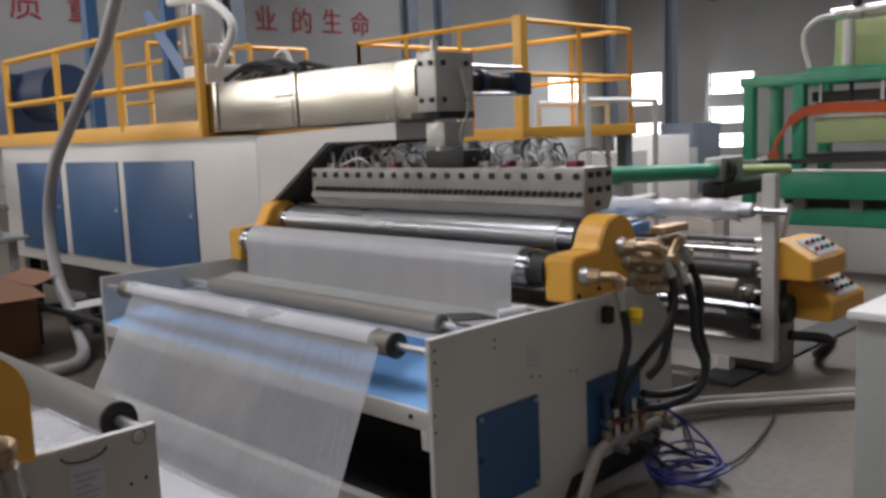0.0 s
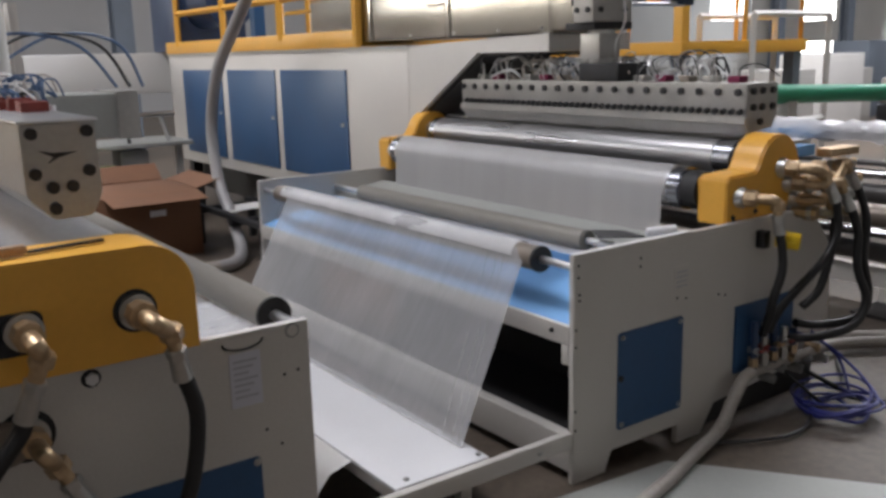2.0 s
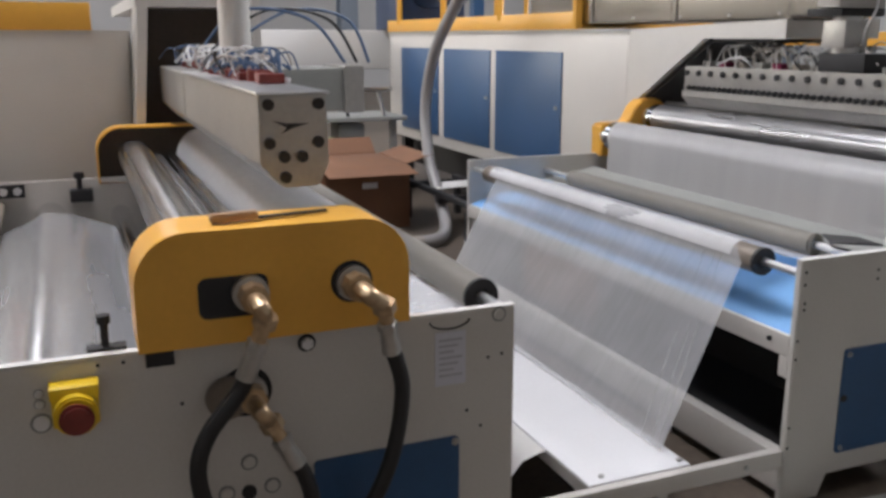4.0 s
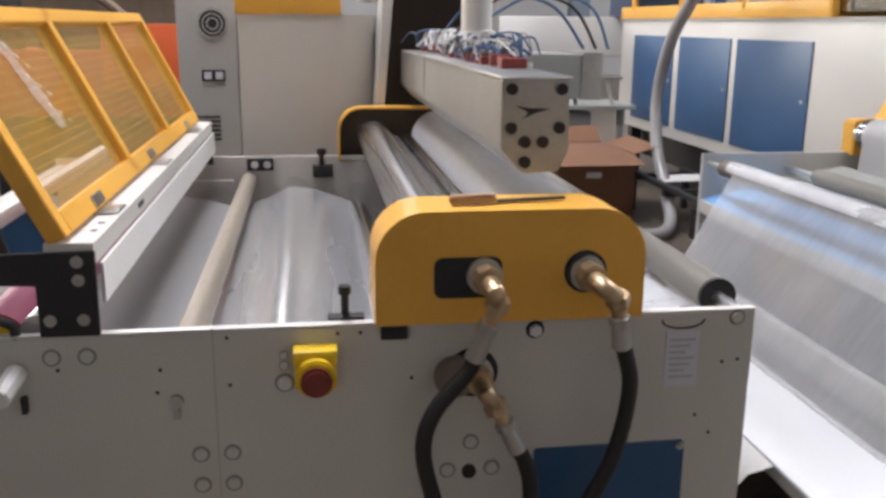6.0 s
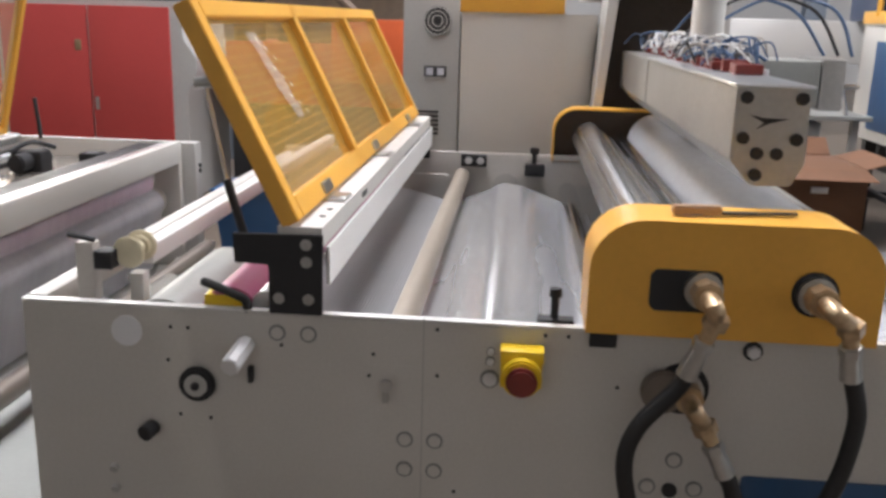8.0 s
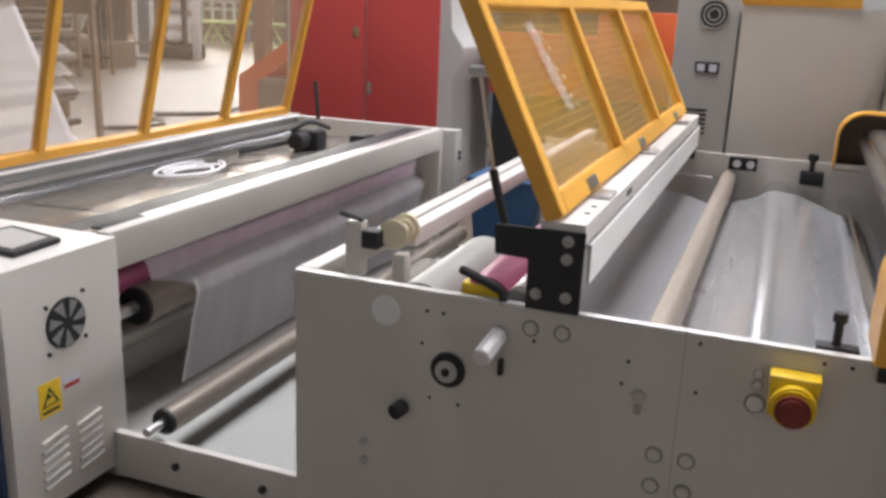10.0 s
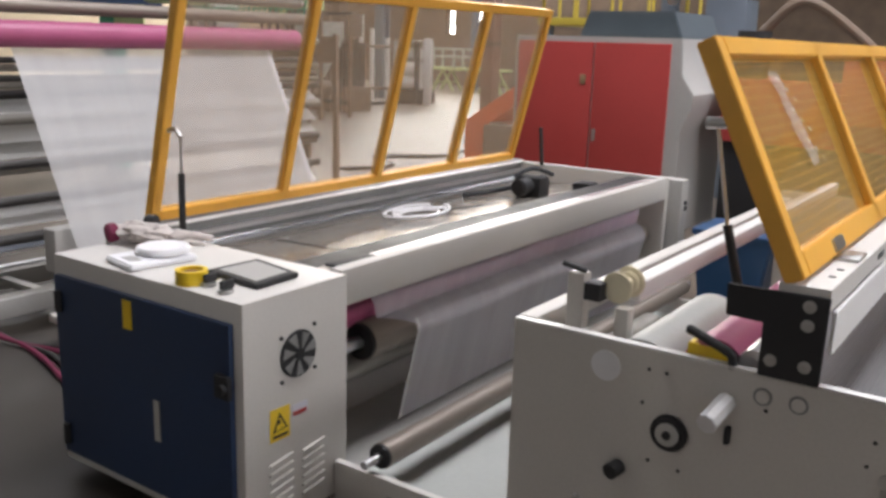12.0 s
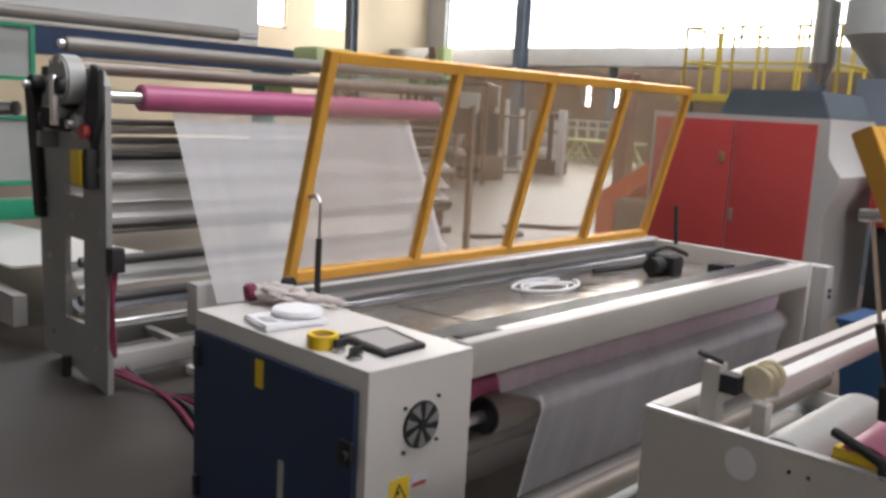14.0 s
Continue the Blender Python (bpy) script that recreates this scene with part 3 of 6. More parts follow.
        part("hinge_pin", C((-0.487, y - 0.005, 1.022), (-0.487, y + 0.075, 1.022), 0.008, 12), STEEL, h)
    part("gas_strut", C((-0.648, 0.15, 0.93), (-0.69, 0.15, 1.08), 0.011, 14), BLACK, u, "black gas strut")
    part("strut_rod", C((-0.69, 0.15, 1.08), (-0.735, 0.15, 1.31), 0.005, 10), STEEL, u)
    part("strut_ball", C((-0.76, 0.15, 1.31), (-0.70, 0.15, 1.315), 0.014, 14), STEEL, u)
    # upper chill rolls
    for x, z, r, m, note in ((0.352, 0.93, 0.074, SATIN, "satin chrome roll"), (0.672, 0.925, 0.128, FILMW, "large roll covered with pale film")):
        rl = roll("chill_roll", x, z, r, 0.14, W - 0.03, m, note, u, 0.06, 0.04)
        part("end_ring", C((x, 0.138, z), (x, 0.15, z), r * 1.02, 40), DARK, rl)
    # Last two rods, sunk in the satin roll, stand in for highlight lines.
    for x, z, r, m in ((0.455, 0.905, 0.032, SATIN), (0.515, 0.935, 0.022, CHROME), (0.295, 0.985, 0.012, CHROME), (0.40, 0.985, 0.010, CHROME)):
        roll("small_roll", x, z, r, 0.14, W - 0.03, m, "thin chrome rod along the rolls", u)
    roll("small_roll", 0.27, 0.66, 0.045, 0.1, W - 0.04, CHROME, "chrome guide roll", u)
    roll("guide_roll", -0.255, 0.715, 0.036, 0.03, W, TAN, "tan anodised guide roll", u)
    roll("guide_roll", -0.035, 0.66, 0.07, 0.03, W, CHROME, "chrome guide roll", u)
    roll("guide_roll", -0.62, 0.60, 0.06, 0.03, W, ROLLG, "grey rubber roll", u)
    ro = roll("outlet_roll", 1.12, 0.765, 0.05, 0.20, W - 0.15, ROLLG, "dark grey rubber outlet roll", u, 0.18, 0.016)
    part("end_collar", C((1.12, 0.192, 0.765), (1.12, 0.205, 0.765), 0.052, 32), BLACK, ro)
    part("web_span", web([(0.79, 0.86), (0.86, 0.76), (0.96, 0.70), (1.09, 0.72)], 0.28, W - 0.25, 0.002), FILM, u, "clear film leaving the rolls")
    part("outlet_tray", prism([(0.82, 0.62), (1.08, 0.56), (1.08, 0.57), (0.82, 0.63)], "y", 0.03, W - 0.01), LIGHT, u, "white sheet under the outlet roll")
    # web inside the unit
    prof = [(0.36, 0.60), (0.28, 0.635), (0.14, 0.69), (0.03, 0.728)] + arc(-0.035, 0.66, 0.075, 60, 120, 5) + [(-0.11, 0.70), (-0.2, 0.665), (-0.30, 0.63)]
    part("web_span", web(prof, 0.10, W - 0.3, 0.0015), FILMM, u, "shining smooth film web")
    prof = [(-0.29 - 0.31 * k / 152, 0.64 + 0.06 * math.sin(math.pi * k / 304) + (0.0, 0.0013, 0.0026, 0.0013)[k % 4]) for k in range(153)]
    part("web_span", web(prof, 0.05, W - 0.32, 0.0005), RIBBED, u, "finely ribbed grey film web")
    # take-off rolls on the other side of the guard bar
    roll("pink_roll", -0.655, 0.768, 0.072, 0.03, 2.3, PINK, "pink rubber roll", u)
    roll("pale_roll", -0.825, 0.715, 0.085, 0.03, 0.56, PLATEG, "short pale grey roll", u)
    roll("dark_roll", -0.985, 0.68, 0.045, 0.05, 0.50, ROLLG, "dark grey roll", u, 0.04, 0.025)
    part("chrome_collar", C((-0.575, 0.03, 0.79), (-0.575, 0.09, 0.79), 0.03, 24), ALU, u)
    part("clamp_lever", tube([(-0.715, 0.03, 0.852), (-0.70, 0.025, 0.85), (-0.63, 0.015, 0.828), (-0.607, 0.012, 0.815), (-0.605, 0.012, 0.79)], 0.011, 10, 4), BLACK, u, "black clamping lever")
    part("clamp_block", B(-0.715, -0.615, 0.028, 0.07, 0.785, 0.822, bev=0.004), YBRIGHT, u, "small yellow clamp block")
    part("silver_tube", C((-0.565, 0.03, 0.80), (-0.565, 0.40, 0.80), 0.035, 24), ALU, u, "bright aluminium tube end")
    # spreader tube with a nylon pulley
    pst = part("post", B(-1.045, -1.0, 0.06, 0.1, 0.78, 0.925, bev=0.004), WHITE, u)
    part("post_lever", tube([(-1.06, 0.06, 0.945), (-1.0, 0.075, 0.93)], 0.007, 8, 1), BLACK, pst)
    part("black_block", B(-1.0, -0.955, 0.06, 0.11, 0.86, 0.905, bev=0.003), BLACK, u)
    sp = bmesh.new()
    for y0, y1, r in ((0.095, 0.104, 0.040), (0.104, 0.116, 0.028), (0.116, 0.158, 0.017), (0.158, 0.17, 0.028), (0.17, 0.18, 0.040)):
        cyl(sp, (-0.927, y0, 0.896), (-0.927, y1, 0.896), r, 28, bev=0.003)
    part("pulley", sp, SPOOL, u, "ivory nylon pulley")
    part("spreader_tube", B(-0.945, -0.90, 0.181, 2.45, 0.845, 0.895, bev=0.006), LIGHT, u, "white square tube")
    part("pulley_foot", B(-0.935, -0.9, 0.11, 0.15, 0.74, 0.84, bev=0.003), WHITE, u)
    # small fixtures on the near and far plates
    t = part("toggle", C((0.12, 0.05, 0.80), (0.12, 0.05, 0.86), 0.009, 12), BLACK, u, "black toggle clamp")
    part("toggle_cap", C((0.12, 0.05, 0.855), (0.12, 0.05, 0.875), 0.015, 14), BLACK, t)
    part("toggle_base", B(0.08, 0.165, 0.03, 0.07, 0.79, 0.803, bev=0.003), BLACK, t)
    sk = part("socket_plate", B(-0.262, -0.135, W - 0.02, W - 0.001, 0.762, 0.822, bev=0.003), BLACK, u, "black double socket plate")
    for x in (-0.225, -0.165):
        part("socket", C((x, W - 0.02, 0.792), (x, W - 0.026, 0.792), 0.018, 20), ALU, sk)
    part("valve", B(0.055, 0.155, W - 0.06, W - 0.001, 0.73, 0.79, bev=0.006), BLACK, u, "black valve block")
    part("valve_stem", C((0.1, W - 0.04, 0.79), (0.1, W - 0.04, 0.86), 0.012, 12), BLACK, u)
    part("valve_knob", C((0.1, W - 0.04, 0.84), (0.1, W - 0.04, 0.87), 0.024, 16, bev=0.004), BLACK, u)
    part("shelf_edge", B(-0.9, -0.32, W - 0.16, W - 0.14, 0.72, 0.74), WHITE, u)
    # brass joints with rubber hoses
    for a, w, e, t, pts in (
        ((0.43, -0.058, 0.921), (0, -1, 0), (0.445, -0.15, 0.885), (0.40, -0.12, 0.745), [(0.40, -0.12, 0.75), (0.385, -0.115, 0.71), (0.31, -0.12, 0.62), (0.285, -0.12, 0.53), (0.31, -0.11, 0.40), (0.36, -0.1, 0.25), (0.42, -0.06, 0.1)]),
        ((0.668, -0.058, 0.921), (0, -1, 0), (0.715, -0.15, 0.885), (0.742, -0.12, 0.76), [(0.742, -0.12, 0.765), (0.752, -0.12, 0.74), (0.768, -0.12, 0.66), (0.75, -0.12, 0.53), (0.71, -0.12, 0.42), (0.64, -0.1, 0.28), (0.56, -0.06, 0.1)]),
        ((0.425, -0.004, 0.664), (0, -1, 0), (0.455, -0.1, 0.62), (0.512, -0.1, 0.505), [(0.51, -0.1, 0.51), (0.53, -0.1, 0.47), (0.545, -0.1, 0.40), (0.55, -0.08, 0.25), (0.52, -0.05, 0.1)]),
    ):
        j = fitting(u, a, w, e, t)
        part("rubber_hose", tube(pts, 0.0195, 14), RUBBER, j, "black rubber water hose")
    return u


unit_b()
es = thing("emergency_stop_switch", (0.05, 0, 0.65), "yellow emergency stop box with a red mushroom button", "switch")
eb = part("switch_box", B(0.0, 0.096, -0.05, 0.0, 0.66, 0.752, bev=0.006), YBRIGHT, es)
part("shroud", B(-0.002, 0.098, -0.058, -0.005, 0.725, 0.754, bev=0.004), YBRIGHT, es)
part("button_collar", C((0.049, -0.05, 0.695), (0.049, -0.078, 0.693), 0.046, 32, bev=0.005), YBRIGHT, es)
part("mushroom_button", C((0.049, -0.076, 0.692), (0.049, -0.098, 0.691), 0.034, 32, r2=0.037, bev=0.008), DIMRED, es, "red mushroom button")
stick = thing("wooden_handle_tool", (0.48, 0.03, 1.07), "worn wooden-handled scraper lying on the yellow cover", "tool")
part("handle", prism([(0.36, -0.005), (0.47, 0.008), (0.47, 0.036), (0.36, 0.025)], "z", 1.0725, 1.092, 0.004), WOOD, stick, "worn wooden handle")
part("blade", prism([(0.47, 0.012), (0.64, 0.04), (0.64, 0.055), (0.47, 0.032)], "z", 1.0725, 1.078), BLACK, stick)


# ---- second casting unit, with film over its rolls ----
def unit_a():
    u = thing("casting_unit", (2.08, 0, 0), "cream steel casting unit with film over chrome rolls and yellow covers", "machine")
    x0, x1, H = 2.10, 3.62, 0.816
    pts = [(x0, H), (x0, 0.0), (x0 + 0.16, 0.0), (x0 + 0.19, 0.075), (2.64, 0.075), (2.64, 0.0), (2.78, 0.0), (2.86, 0.11), (3.62, 0.16), (3.62, 0.62), (3.45, H)]
    near = part("near_side_plate", prism(pts, "y", 0, 0.024, 0.003), WHITE, u)
    # Whiter strip again paints the lit top edge.
    part("lit_edge_strip", B(x0, 2.69, 0.0, 0.024, H, H + 0.004), LIGHT, near)
    part("end_flange", B(x0, x0 + 0.018, 0.024, 0.06, 0.43, 0.50, bev=0.003), WHITE, near)
    far = part("far_side_plate", prism(pts, "y", W, W + 0.024, 0.003), WHITE, u)
    part("door", prism(roundrect(2.312, 2.652, 0.147, 0.506, 0.012), "y", -0.006, 0.0), BLUE, near, "blue painted inspection door")
    part("door_latch", C((2.322, -0.006, 0.34), (2.322, -0.012, 0.34), 0.012, 16), BLACK, near)
    for x, z in ((2.33, 0.489), (2.635, 0.489), (2.33, 0.165), (2.635, 0.165)):
        bolt(x, z, -0.006, near, 0.006)
    for x, z in ((2.12, 0.78), (2.12, 0.74), (2.125, 0.68), (2.125, 0.66), (2.11, 0.56), (2.11, 0.50), (2.11, 0.27), (2.11, 0.20), (2.42, 0.76), (2.42, 0.73), (2.62, 0.63), (2.66, 0.62), (2.62, 0.58), (2.67, 0.57), (2.86, 0.55), (2.9, 0.54)):
        hole(x, z, 0.0, near, 0.005)
    sl = part("data_sheet", B(2.60, 2.68, -0.003, 0.0, 0.60, 0.70), WHITE, near, "small pale label")
    for i in range(4):
        part("print_line", B(2.61, 2.67, -0.0036, -0.003, 0.62 + i * 0.018, 0.625 + i * 0.018), INK, sl)
    # front cross members
    part("cross_beam", B(2.10, 2.14, 0.024, W, 0.50, 0.57, bev=0.004), WHITE, u)
    part("bolt", C((2.101, 0.105, 0.54), (2.093, 0.105, 0.54), 0.009, 8), BLACK, u)
    part("cross_beam", B(2.10, 2.15, 0.024, W, 0.04, 0.17, bev=0.004), WHITE, u)
    # Dark sheets and a block stand in for shade inside and below.
    part("shade_back", B(2.6, 2.62, 0.03, W, 0.05, 0.6), DARK, u, "dark sheet for the shaded inside of the unit")
    part("shade_block", B(2.82, 3.60, 0.05, W - 0.05, 0.0, 0.165), DARK, u, "dark block standing in for the shade under the unit")
    part("shade_floor", B(2.15, 2.6, 0.03, W, 0.1, 0.12), DARK, u)
    part("drip_tray", prism([(2.11, 0.565), (2.12, 0.575), (2.56, 0.685), (2.56, 0.675)], "y", 0.026, W - 0.002), TRAYBLUE, u, "light blue sloping tray")
    part("tray_sheet", prism([(2.561, 0.675), (2.561, 0.685), (2.90, 0.74), (2.90, 0.73)], "y", 0.026, W - 0.002), PLATEG, u, "grey sheet behind the tray")
    part("cardboard_sheet", B(2.30, 2.31, 1.44, 2.17, 0.13, 0.43), CARDL, u, "brown cardboard sheet behind the film")
    # yellow stepped covers
    step = [(2.918, 0.802), (2.918, 0.968)] + arc(2.94, 0.968, 0.022, 180, 90, 3) + [(3.05, 0.993)] + arc(3.08, 1.025, 0.032, 275, 330, 4) + arc(3.25, 1.0, 0.132, 160, -25, 14) + [(3.325, 0.88), (3.31, 0.802)]
    for ya, yb in ((0.026, 0.163), (W - 0.05, W + 0.06)):
        cv = part("end_cover", prism(step, "y", ya, yb, 0.008), YELLOW, u, "stepped yellow steel cover")
        if ya < 1:
            for x, z in ((2.96, 0.83), (2.965, 0.815), (3.10, 0.84)):
                bolt(x, z, ya, cv, 0.007, BLACK)
    # rolls
    r1 = roll("chill_roll", 2.975, 0.92, 0.086, 0.238, W - 0.10, DIMCHROME, "polished chrome roll under film", u, 0.06, 0.06)
    part("end_collar", C((2.975, 0.164, 0.92), (2.975, 0.238, 0.92), 0.076, 40), BLACK, r1)
    r2 = roll("chill_roll", 3.25, 1.016, 0.080, 0.205, W - 0.10, DIMCHROME, "polished chrome roll", u, 0.06, 0.06)
    part("end_collar", C((3.25, 0.164, 1.016), (3.25, 0.205, 1.016), 0.074, 40), BLACK, r2)
    for x, z, r in ((2.975, 0.92, 0.0875), (3.25, 1.016, 0.0815)):
        part("matt_face", C((x, 0.30, z), (x, W - 0.16, z), r, 48), ROLLM, u, "matt roll face")
    roll("chill_roll", 3.50, 0.94, 0.11, 0.34, W - 0.08, ROLLT, "large roll behind the die", u)
    part("lip_shelf", prism([(3.30, 1.10), (3.40, 1.06), (3.62, 1.06), (3.62, 1.075), (3.42, 1.075), (3.32, 1.115)], "y", 0.15, W - 0.1), DIESTEEL, u, "steel plate under the die")
    roll("guide_roll", 2.58, 0.735, 0.042, 0.42, W - 0.3, ROLLG, "grey rubber guide roll", u, 0.3, 0.015)
    fr = roll("guide_roll", 2.14, 0.765, 0.045, 0.21, W - 0.18, ROLLT, "grey-brown guide roll", u, 0.19, 0.014)
    part("end_collar", C((2.14, 0.203, 0.765), (2.14, 0.215, 0.765), 0.047, 32), BLACK, fr)
    pl = part("slotted_plate", prism([(2.52, 0.30), (2.66, 0.20), (2.68, 0.33), (2.60, 0.42)], "z", 0.770, 0.776), BLACK, u, "black slotted plate")
    part("white_knob", C((2.66, 0.19, 0.79), (2.76, 0.13, 0.80), 0.018, 16, bev=0.004), PLASTIC, u, "white plastic knob")
    # film web
    wr = arc(2.975, 0.92, 0.089, 62, 182, 14) + [(2.882, 0.84), (2.876, 0.74), (2.87, 0.62)]
    part("film_wrap", web(wr, 0.312, W - 0.18, 0.0006), FILMH, u, "clear film on the roll")
    # Span and front wrap use the whiter copy as painted sheen.
    part("film_span", web([(2.60, 0.692), (2.40, 0.72), (2.24, 0.775), (2.16, 0.81)], 0.36, W - 0.28, 0.003), FILMB, u, "clear film")
    fall = arc(2.14, 0.765, 0.048, 80, 178, 6) + [(2.09 - 0.37 * k / 9, 0.755 - 0.55 * k / 9) for k in range(10)]
    part("film_wrap", web(arc(2.14, 0.765, 0.0495, 15, 175, 14), 0.31, W - 0.28, 0.0004), FILMB, u, "clear film over the front roll, whitened for its sheen")
    part("film_fall", web(fall, 0.34, W - 0.27, 0.005, shift=-0.21), FILM, u, "clear film hanging down to the floor tray")
    for y in (0.35, 0.385, 0.44, W - 0.315, W - 0.35):
        part("film_fold", web([(2.088 - 0.37 * k / 9, 0.755 - 0.55 * k / 9) for k in range(10)], y - 0.004, y + 0.005, 0.003, 2, shift=-0.20), FILMF, u)
    # brass joints and black hoses
    for a, e, t, pts in (
        ((3.0, 0.026, 0.905), (3.06, -0.10, 0.885), (3.08, -0.10, 0.77), [(3.08, -0.10, 0.78), (3.09, -0.11, 0.70), (3.08, -0.12, 0.62), (3.05, -0.11, 0.52), (3.06, -0.09, 0.44), (3.07, -0.06, 0.36)]),
        ((3.26, 0.026, 0.995), (3.36, -0.10, 0.975), (3.42, -0.12, 0.86), [(3.42, -0.12, 0.87), (3.43, -0.13, 0.75), (3.36, -0.13, 0.64), (3.20, -0.12, 0.54), (3.13, -0.09, 0.46), (3.12, -0.05, 0.36)]),
        ((3.31, 0.026, 0.93), (3.44, -0.12, 0.93), (3.50, -0.14, 0.82), [(3.50, -0.14, 0.83), (3.53, -0.16, 0.72), (3.51, -0.18, 0.58), (3.54, -0.21, 0.45), (3.48, -0.20, 0.35), (3.36, -0.13, 0.31), (3.24, -0.06, 0.31)]),
        ((3.36, 0.026, 0.86), (3.5, -0.1, 1.0), (3.58, -0.11, 0.90), [(3.58, -0.11, 0.91), (3.62, -0.14, 0.77), (3.59, -0.16, 0.6), (3.61, -0.18, 0.46), (3.55, -0.18, 0.37), (3.42, -0.1, 0.34), (3.3, -0.05, 0.36)]),
        ((3.40, 0.026, 0.80), (3.47, -0.06, 0.90), (3.50, -0.07, 0.80), [(3.50, -0.07, 0.81), (3.49, -0.08, 0.70), (3.44, -0.09, 0.58), (3.40, -0.08, 0.48), (3.34, -0.05, 0.42)]),
    ):
        j = fitting(u, a, (0.3, -0.95, 0), e, t)
        part("rubber_hose", tube(pts, 0.0175, 12), RUBBER, j, "black rubber water hose")
    rnd = random.Random(8)
    for i in range(16):
        x, z = 3.34 + 0.065 * (i % 5) + rnd.uniform(-0.01, 0.01), 0.80 + 0.062 * (i // 4) + rnd.uniform(-0.01, 0.01)
        pf = part("pipe_fitting", C((x, 0.02, z), (x + 0.04, -0.07 - 0.03 * (i % 2), z), 0.021, 6, bev=0.003), (BRASS, STEEL, BRASS)[i % 3], u)
        part("union_nut", C((x + 0.018, -0.035, z), (x + 0.026, -0.052, z), 0.027, 6, bev=0.003), (STEEL, BRASS)[i % 2], pf)
    part("pipe_block", B(3.42, 3.62, -0.09, -0.02, 1.03, 1.065, bev=0.006), BRASS, u, "brass distributor block")
    part("yellow_valve", C((3.12, -0.06, 0.74), (3.16, -0.14, 0.73), 0.035, 8, bev=0.004), YBRIGHT, u, "yellow plastic valve handle")
    part("valve_body", B(3.075, 3.115, -0.04, 0.0, 0.70, 0.77, bev=0.006), BLACK, u)
    # water manifold at the foot of the plate
    m = part("manifold_plate", B(2.965, 3.34, -0.012, 0.0, 0.205, 0.48), BLUE, u, "dark blue manifold plate")
    for i in range(5):
        x = 3.03 + i * 0.065
        p = part("manifold_pipe", C((x, -0.05, 0.21), (x, -0.05, 0.42 - 0.02 * i), 0.015, 14), (NAVY, STEEL)[i % 2], m)
        part("valve_nut", C((x, -0.05, 0.235), (x, -0.05, 0.27), 0.023, 6), (BRASS, STEEL)[i % 2], p)
        part("valve_nut", C((x, -0.075, 0.30), (x, -0.03, 0.30), 0.016, 6), (STEEL, DIMRED, BRASS)[i % 3], p)
        part("valve_lever", B(x - 0.006, x + 0.03, -0.085, -0.076, 0.295, 0.307, bev=0.002), (DIMRED, NAVY, BRASS)[i % 3], p)
    for i in range(7):
        x = 3.12 + 0.062 * i
        part("drain_fitting", C((x, -0.02, 0.17 + 0.03 * (i % 3)), (x + 0.02, -0.08, 0.16 + 0.03 * (i % 3)), 0.020, 6, bev=0.003), (STEEL, DULLGREY, BRASS)[i % 3], m)
    part("manifold_tube", C((3.0, -0.05, 0.21), (3.56, -0.05, 0.21), 0.02, 14), HOSEG, m)
    return u


unit_a()

# low plate and rail between the two units
tb = thing("web_tray", (1.6, 1.2, 0), "low white sheet-metal tray between the casting units", "tray")
part("tray_top", B(1.40, 1.76, 0.032, 2.42, 0.185, 0.20, bev=0.003), PLASTIC, tb)
part("tray_flange", B(1.42, 1.435, 0.045, 2.42, 0.13, 0.185), LIGHT, tb)
part("tray_rail", B(1.135, 2.095, 0.0, 0.03, 0.135, 0.195, bev=0.003), WHITE, tb, "cream connecting rail")
part("tray_rail", B(1.135, 2.095, W - 0.03, W, 0.135, 0.195, bev=0.003), WHITE, tb)
for x, y in ((1.47, 0.1), (1.70, 0.1), (1.47, 2.35), (1.70, 2.35)):
    part("leg", B(x - 0.02, x + 0.02, y - 0.02, y + 0.02, 0, 0.185), WHITE, tb)
for x in (1.46, 1.74):
    part("screw", C((x, 0.065, 0.2), (x, 0.065, 0.206), 0.009, 12), STEEL, tb)
part("rail_bolt", C((1.95, 0.0, 0.165), (1.95, -0.006, 0.165), 0.009, 6), STEEL, tb)
part("hanging_sheet", web([(1.40, 0.19), (1.32, 0.17), (1.26, 0.10), (1.25, 0.02)], 0.3, 2.3, 0.004), LIGHT, tb, "white plastic sheet hanging off the tray")
solo("floor_plate", prism([(1.55, -0.9), (2.95, -0.72), (2.69, -0.37), (2.48, -0.09), (1.9, -0.04)], "z", 0.001, 0.012), PLATEG, "grey steel plate lying on the floor", "plate")
solo("grey_hose", tube([(3.02, -0.05, 0.21), (2.95, -0.06, 0.195), (2.88, -0.07, 0.13), (2.78, -0.09, 0.05), (2.56, -0.15, 0.035), (2.31, -0.23, 0.035), (1.9, -0.33, 0.035), (1.5, -0.36, 0.035), (1.2, -0.30, 0.035)], 0.025, 14), HOSEG, "thick grey hose lying on the floor", "hose")
coil = thing("coiled_air_hose", (3.35, -0.22, 0), "loose coil of dark blue air hose on the floor", "hose")
for i in range(8):
    r = 0.11 + 0.011 * i
    part("loop", tube([(3.35 + 0.03 * math.sin(i * 2.1) + r * math.cos(a) + 0.014 * math.sin(3 * a + i), -0.22 + 0.03 * math.cos(i * 1.7) + r * 0.85 * math.sin(a), 0.010 + 0.009 * i + (0.006 + 0.006 * (i % 3)) * (1 + math.sin(2 * a + i))) for a in [k * math.pi / 10 for k in range(21)]], 0.0065, 8, 2), HBLUE, coil)
part("loose_end", tube([(3.33, -0.33, 0.05), (3.47, -0.30, 0.10), (3.50, -0.14, 0.20), (3.40, -0.08, 0.28), (3.3, -0.05, 0.32)], 0.0065, 8, 6), HBLUE, coil)
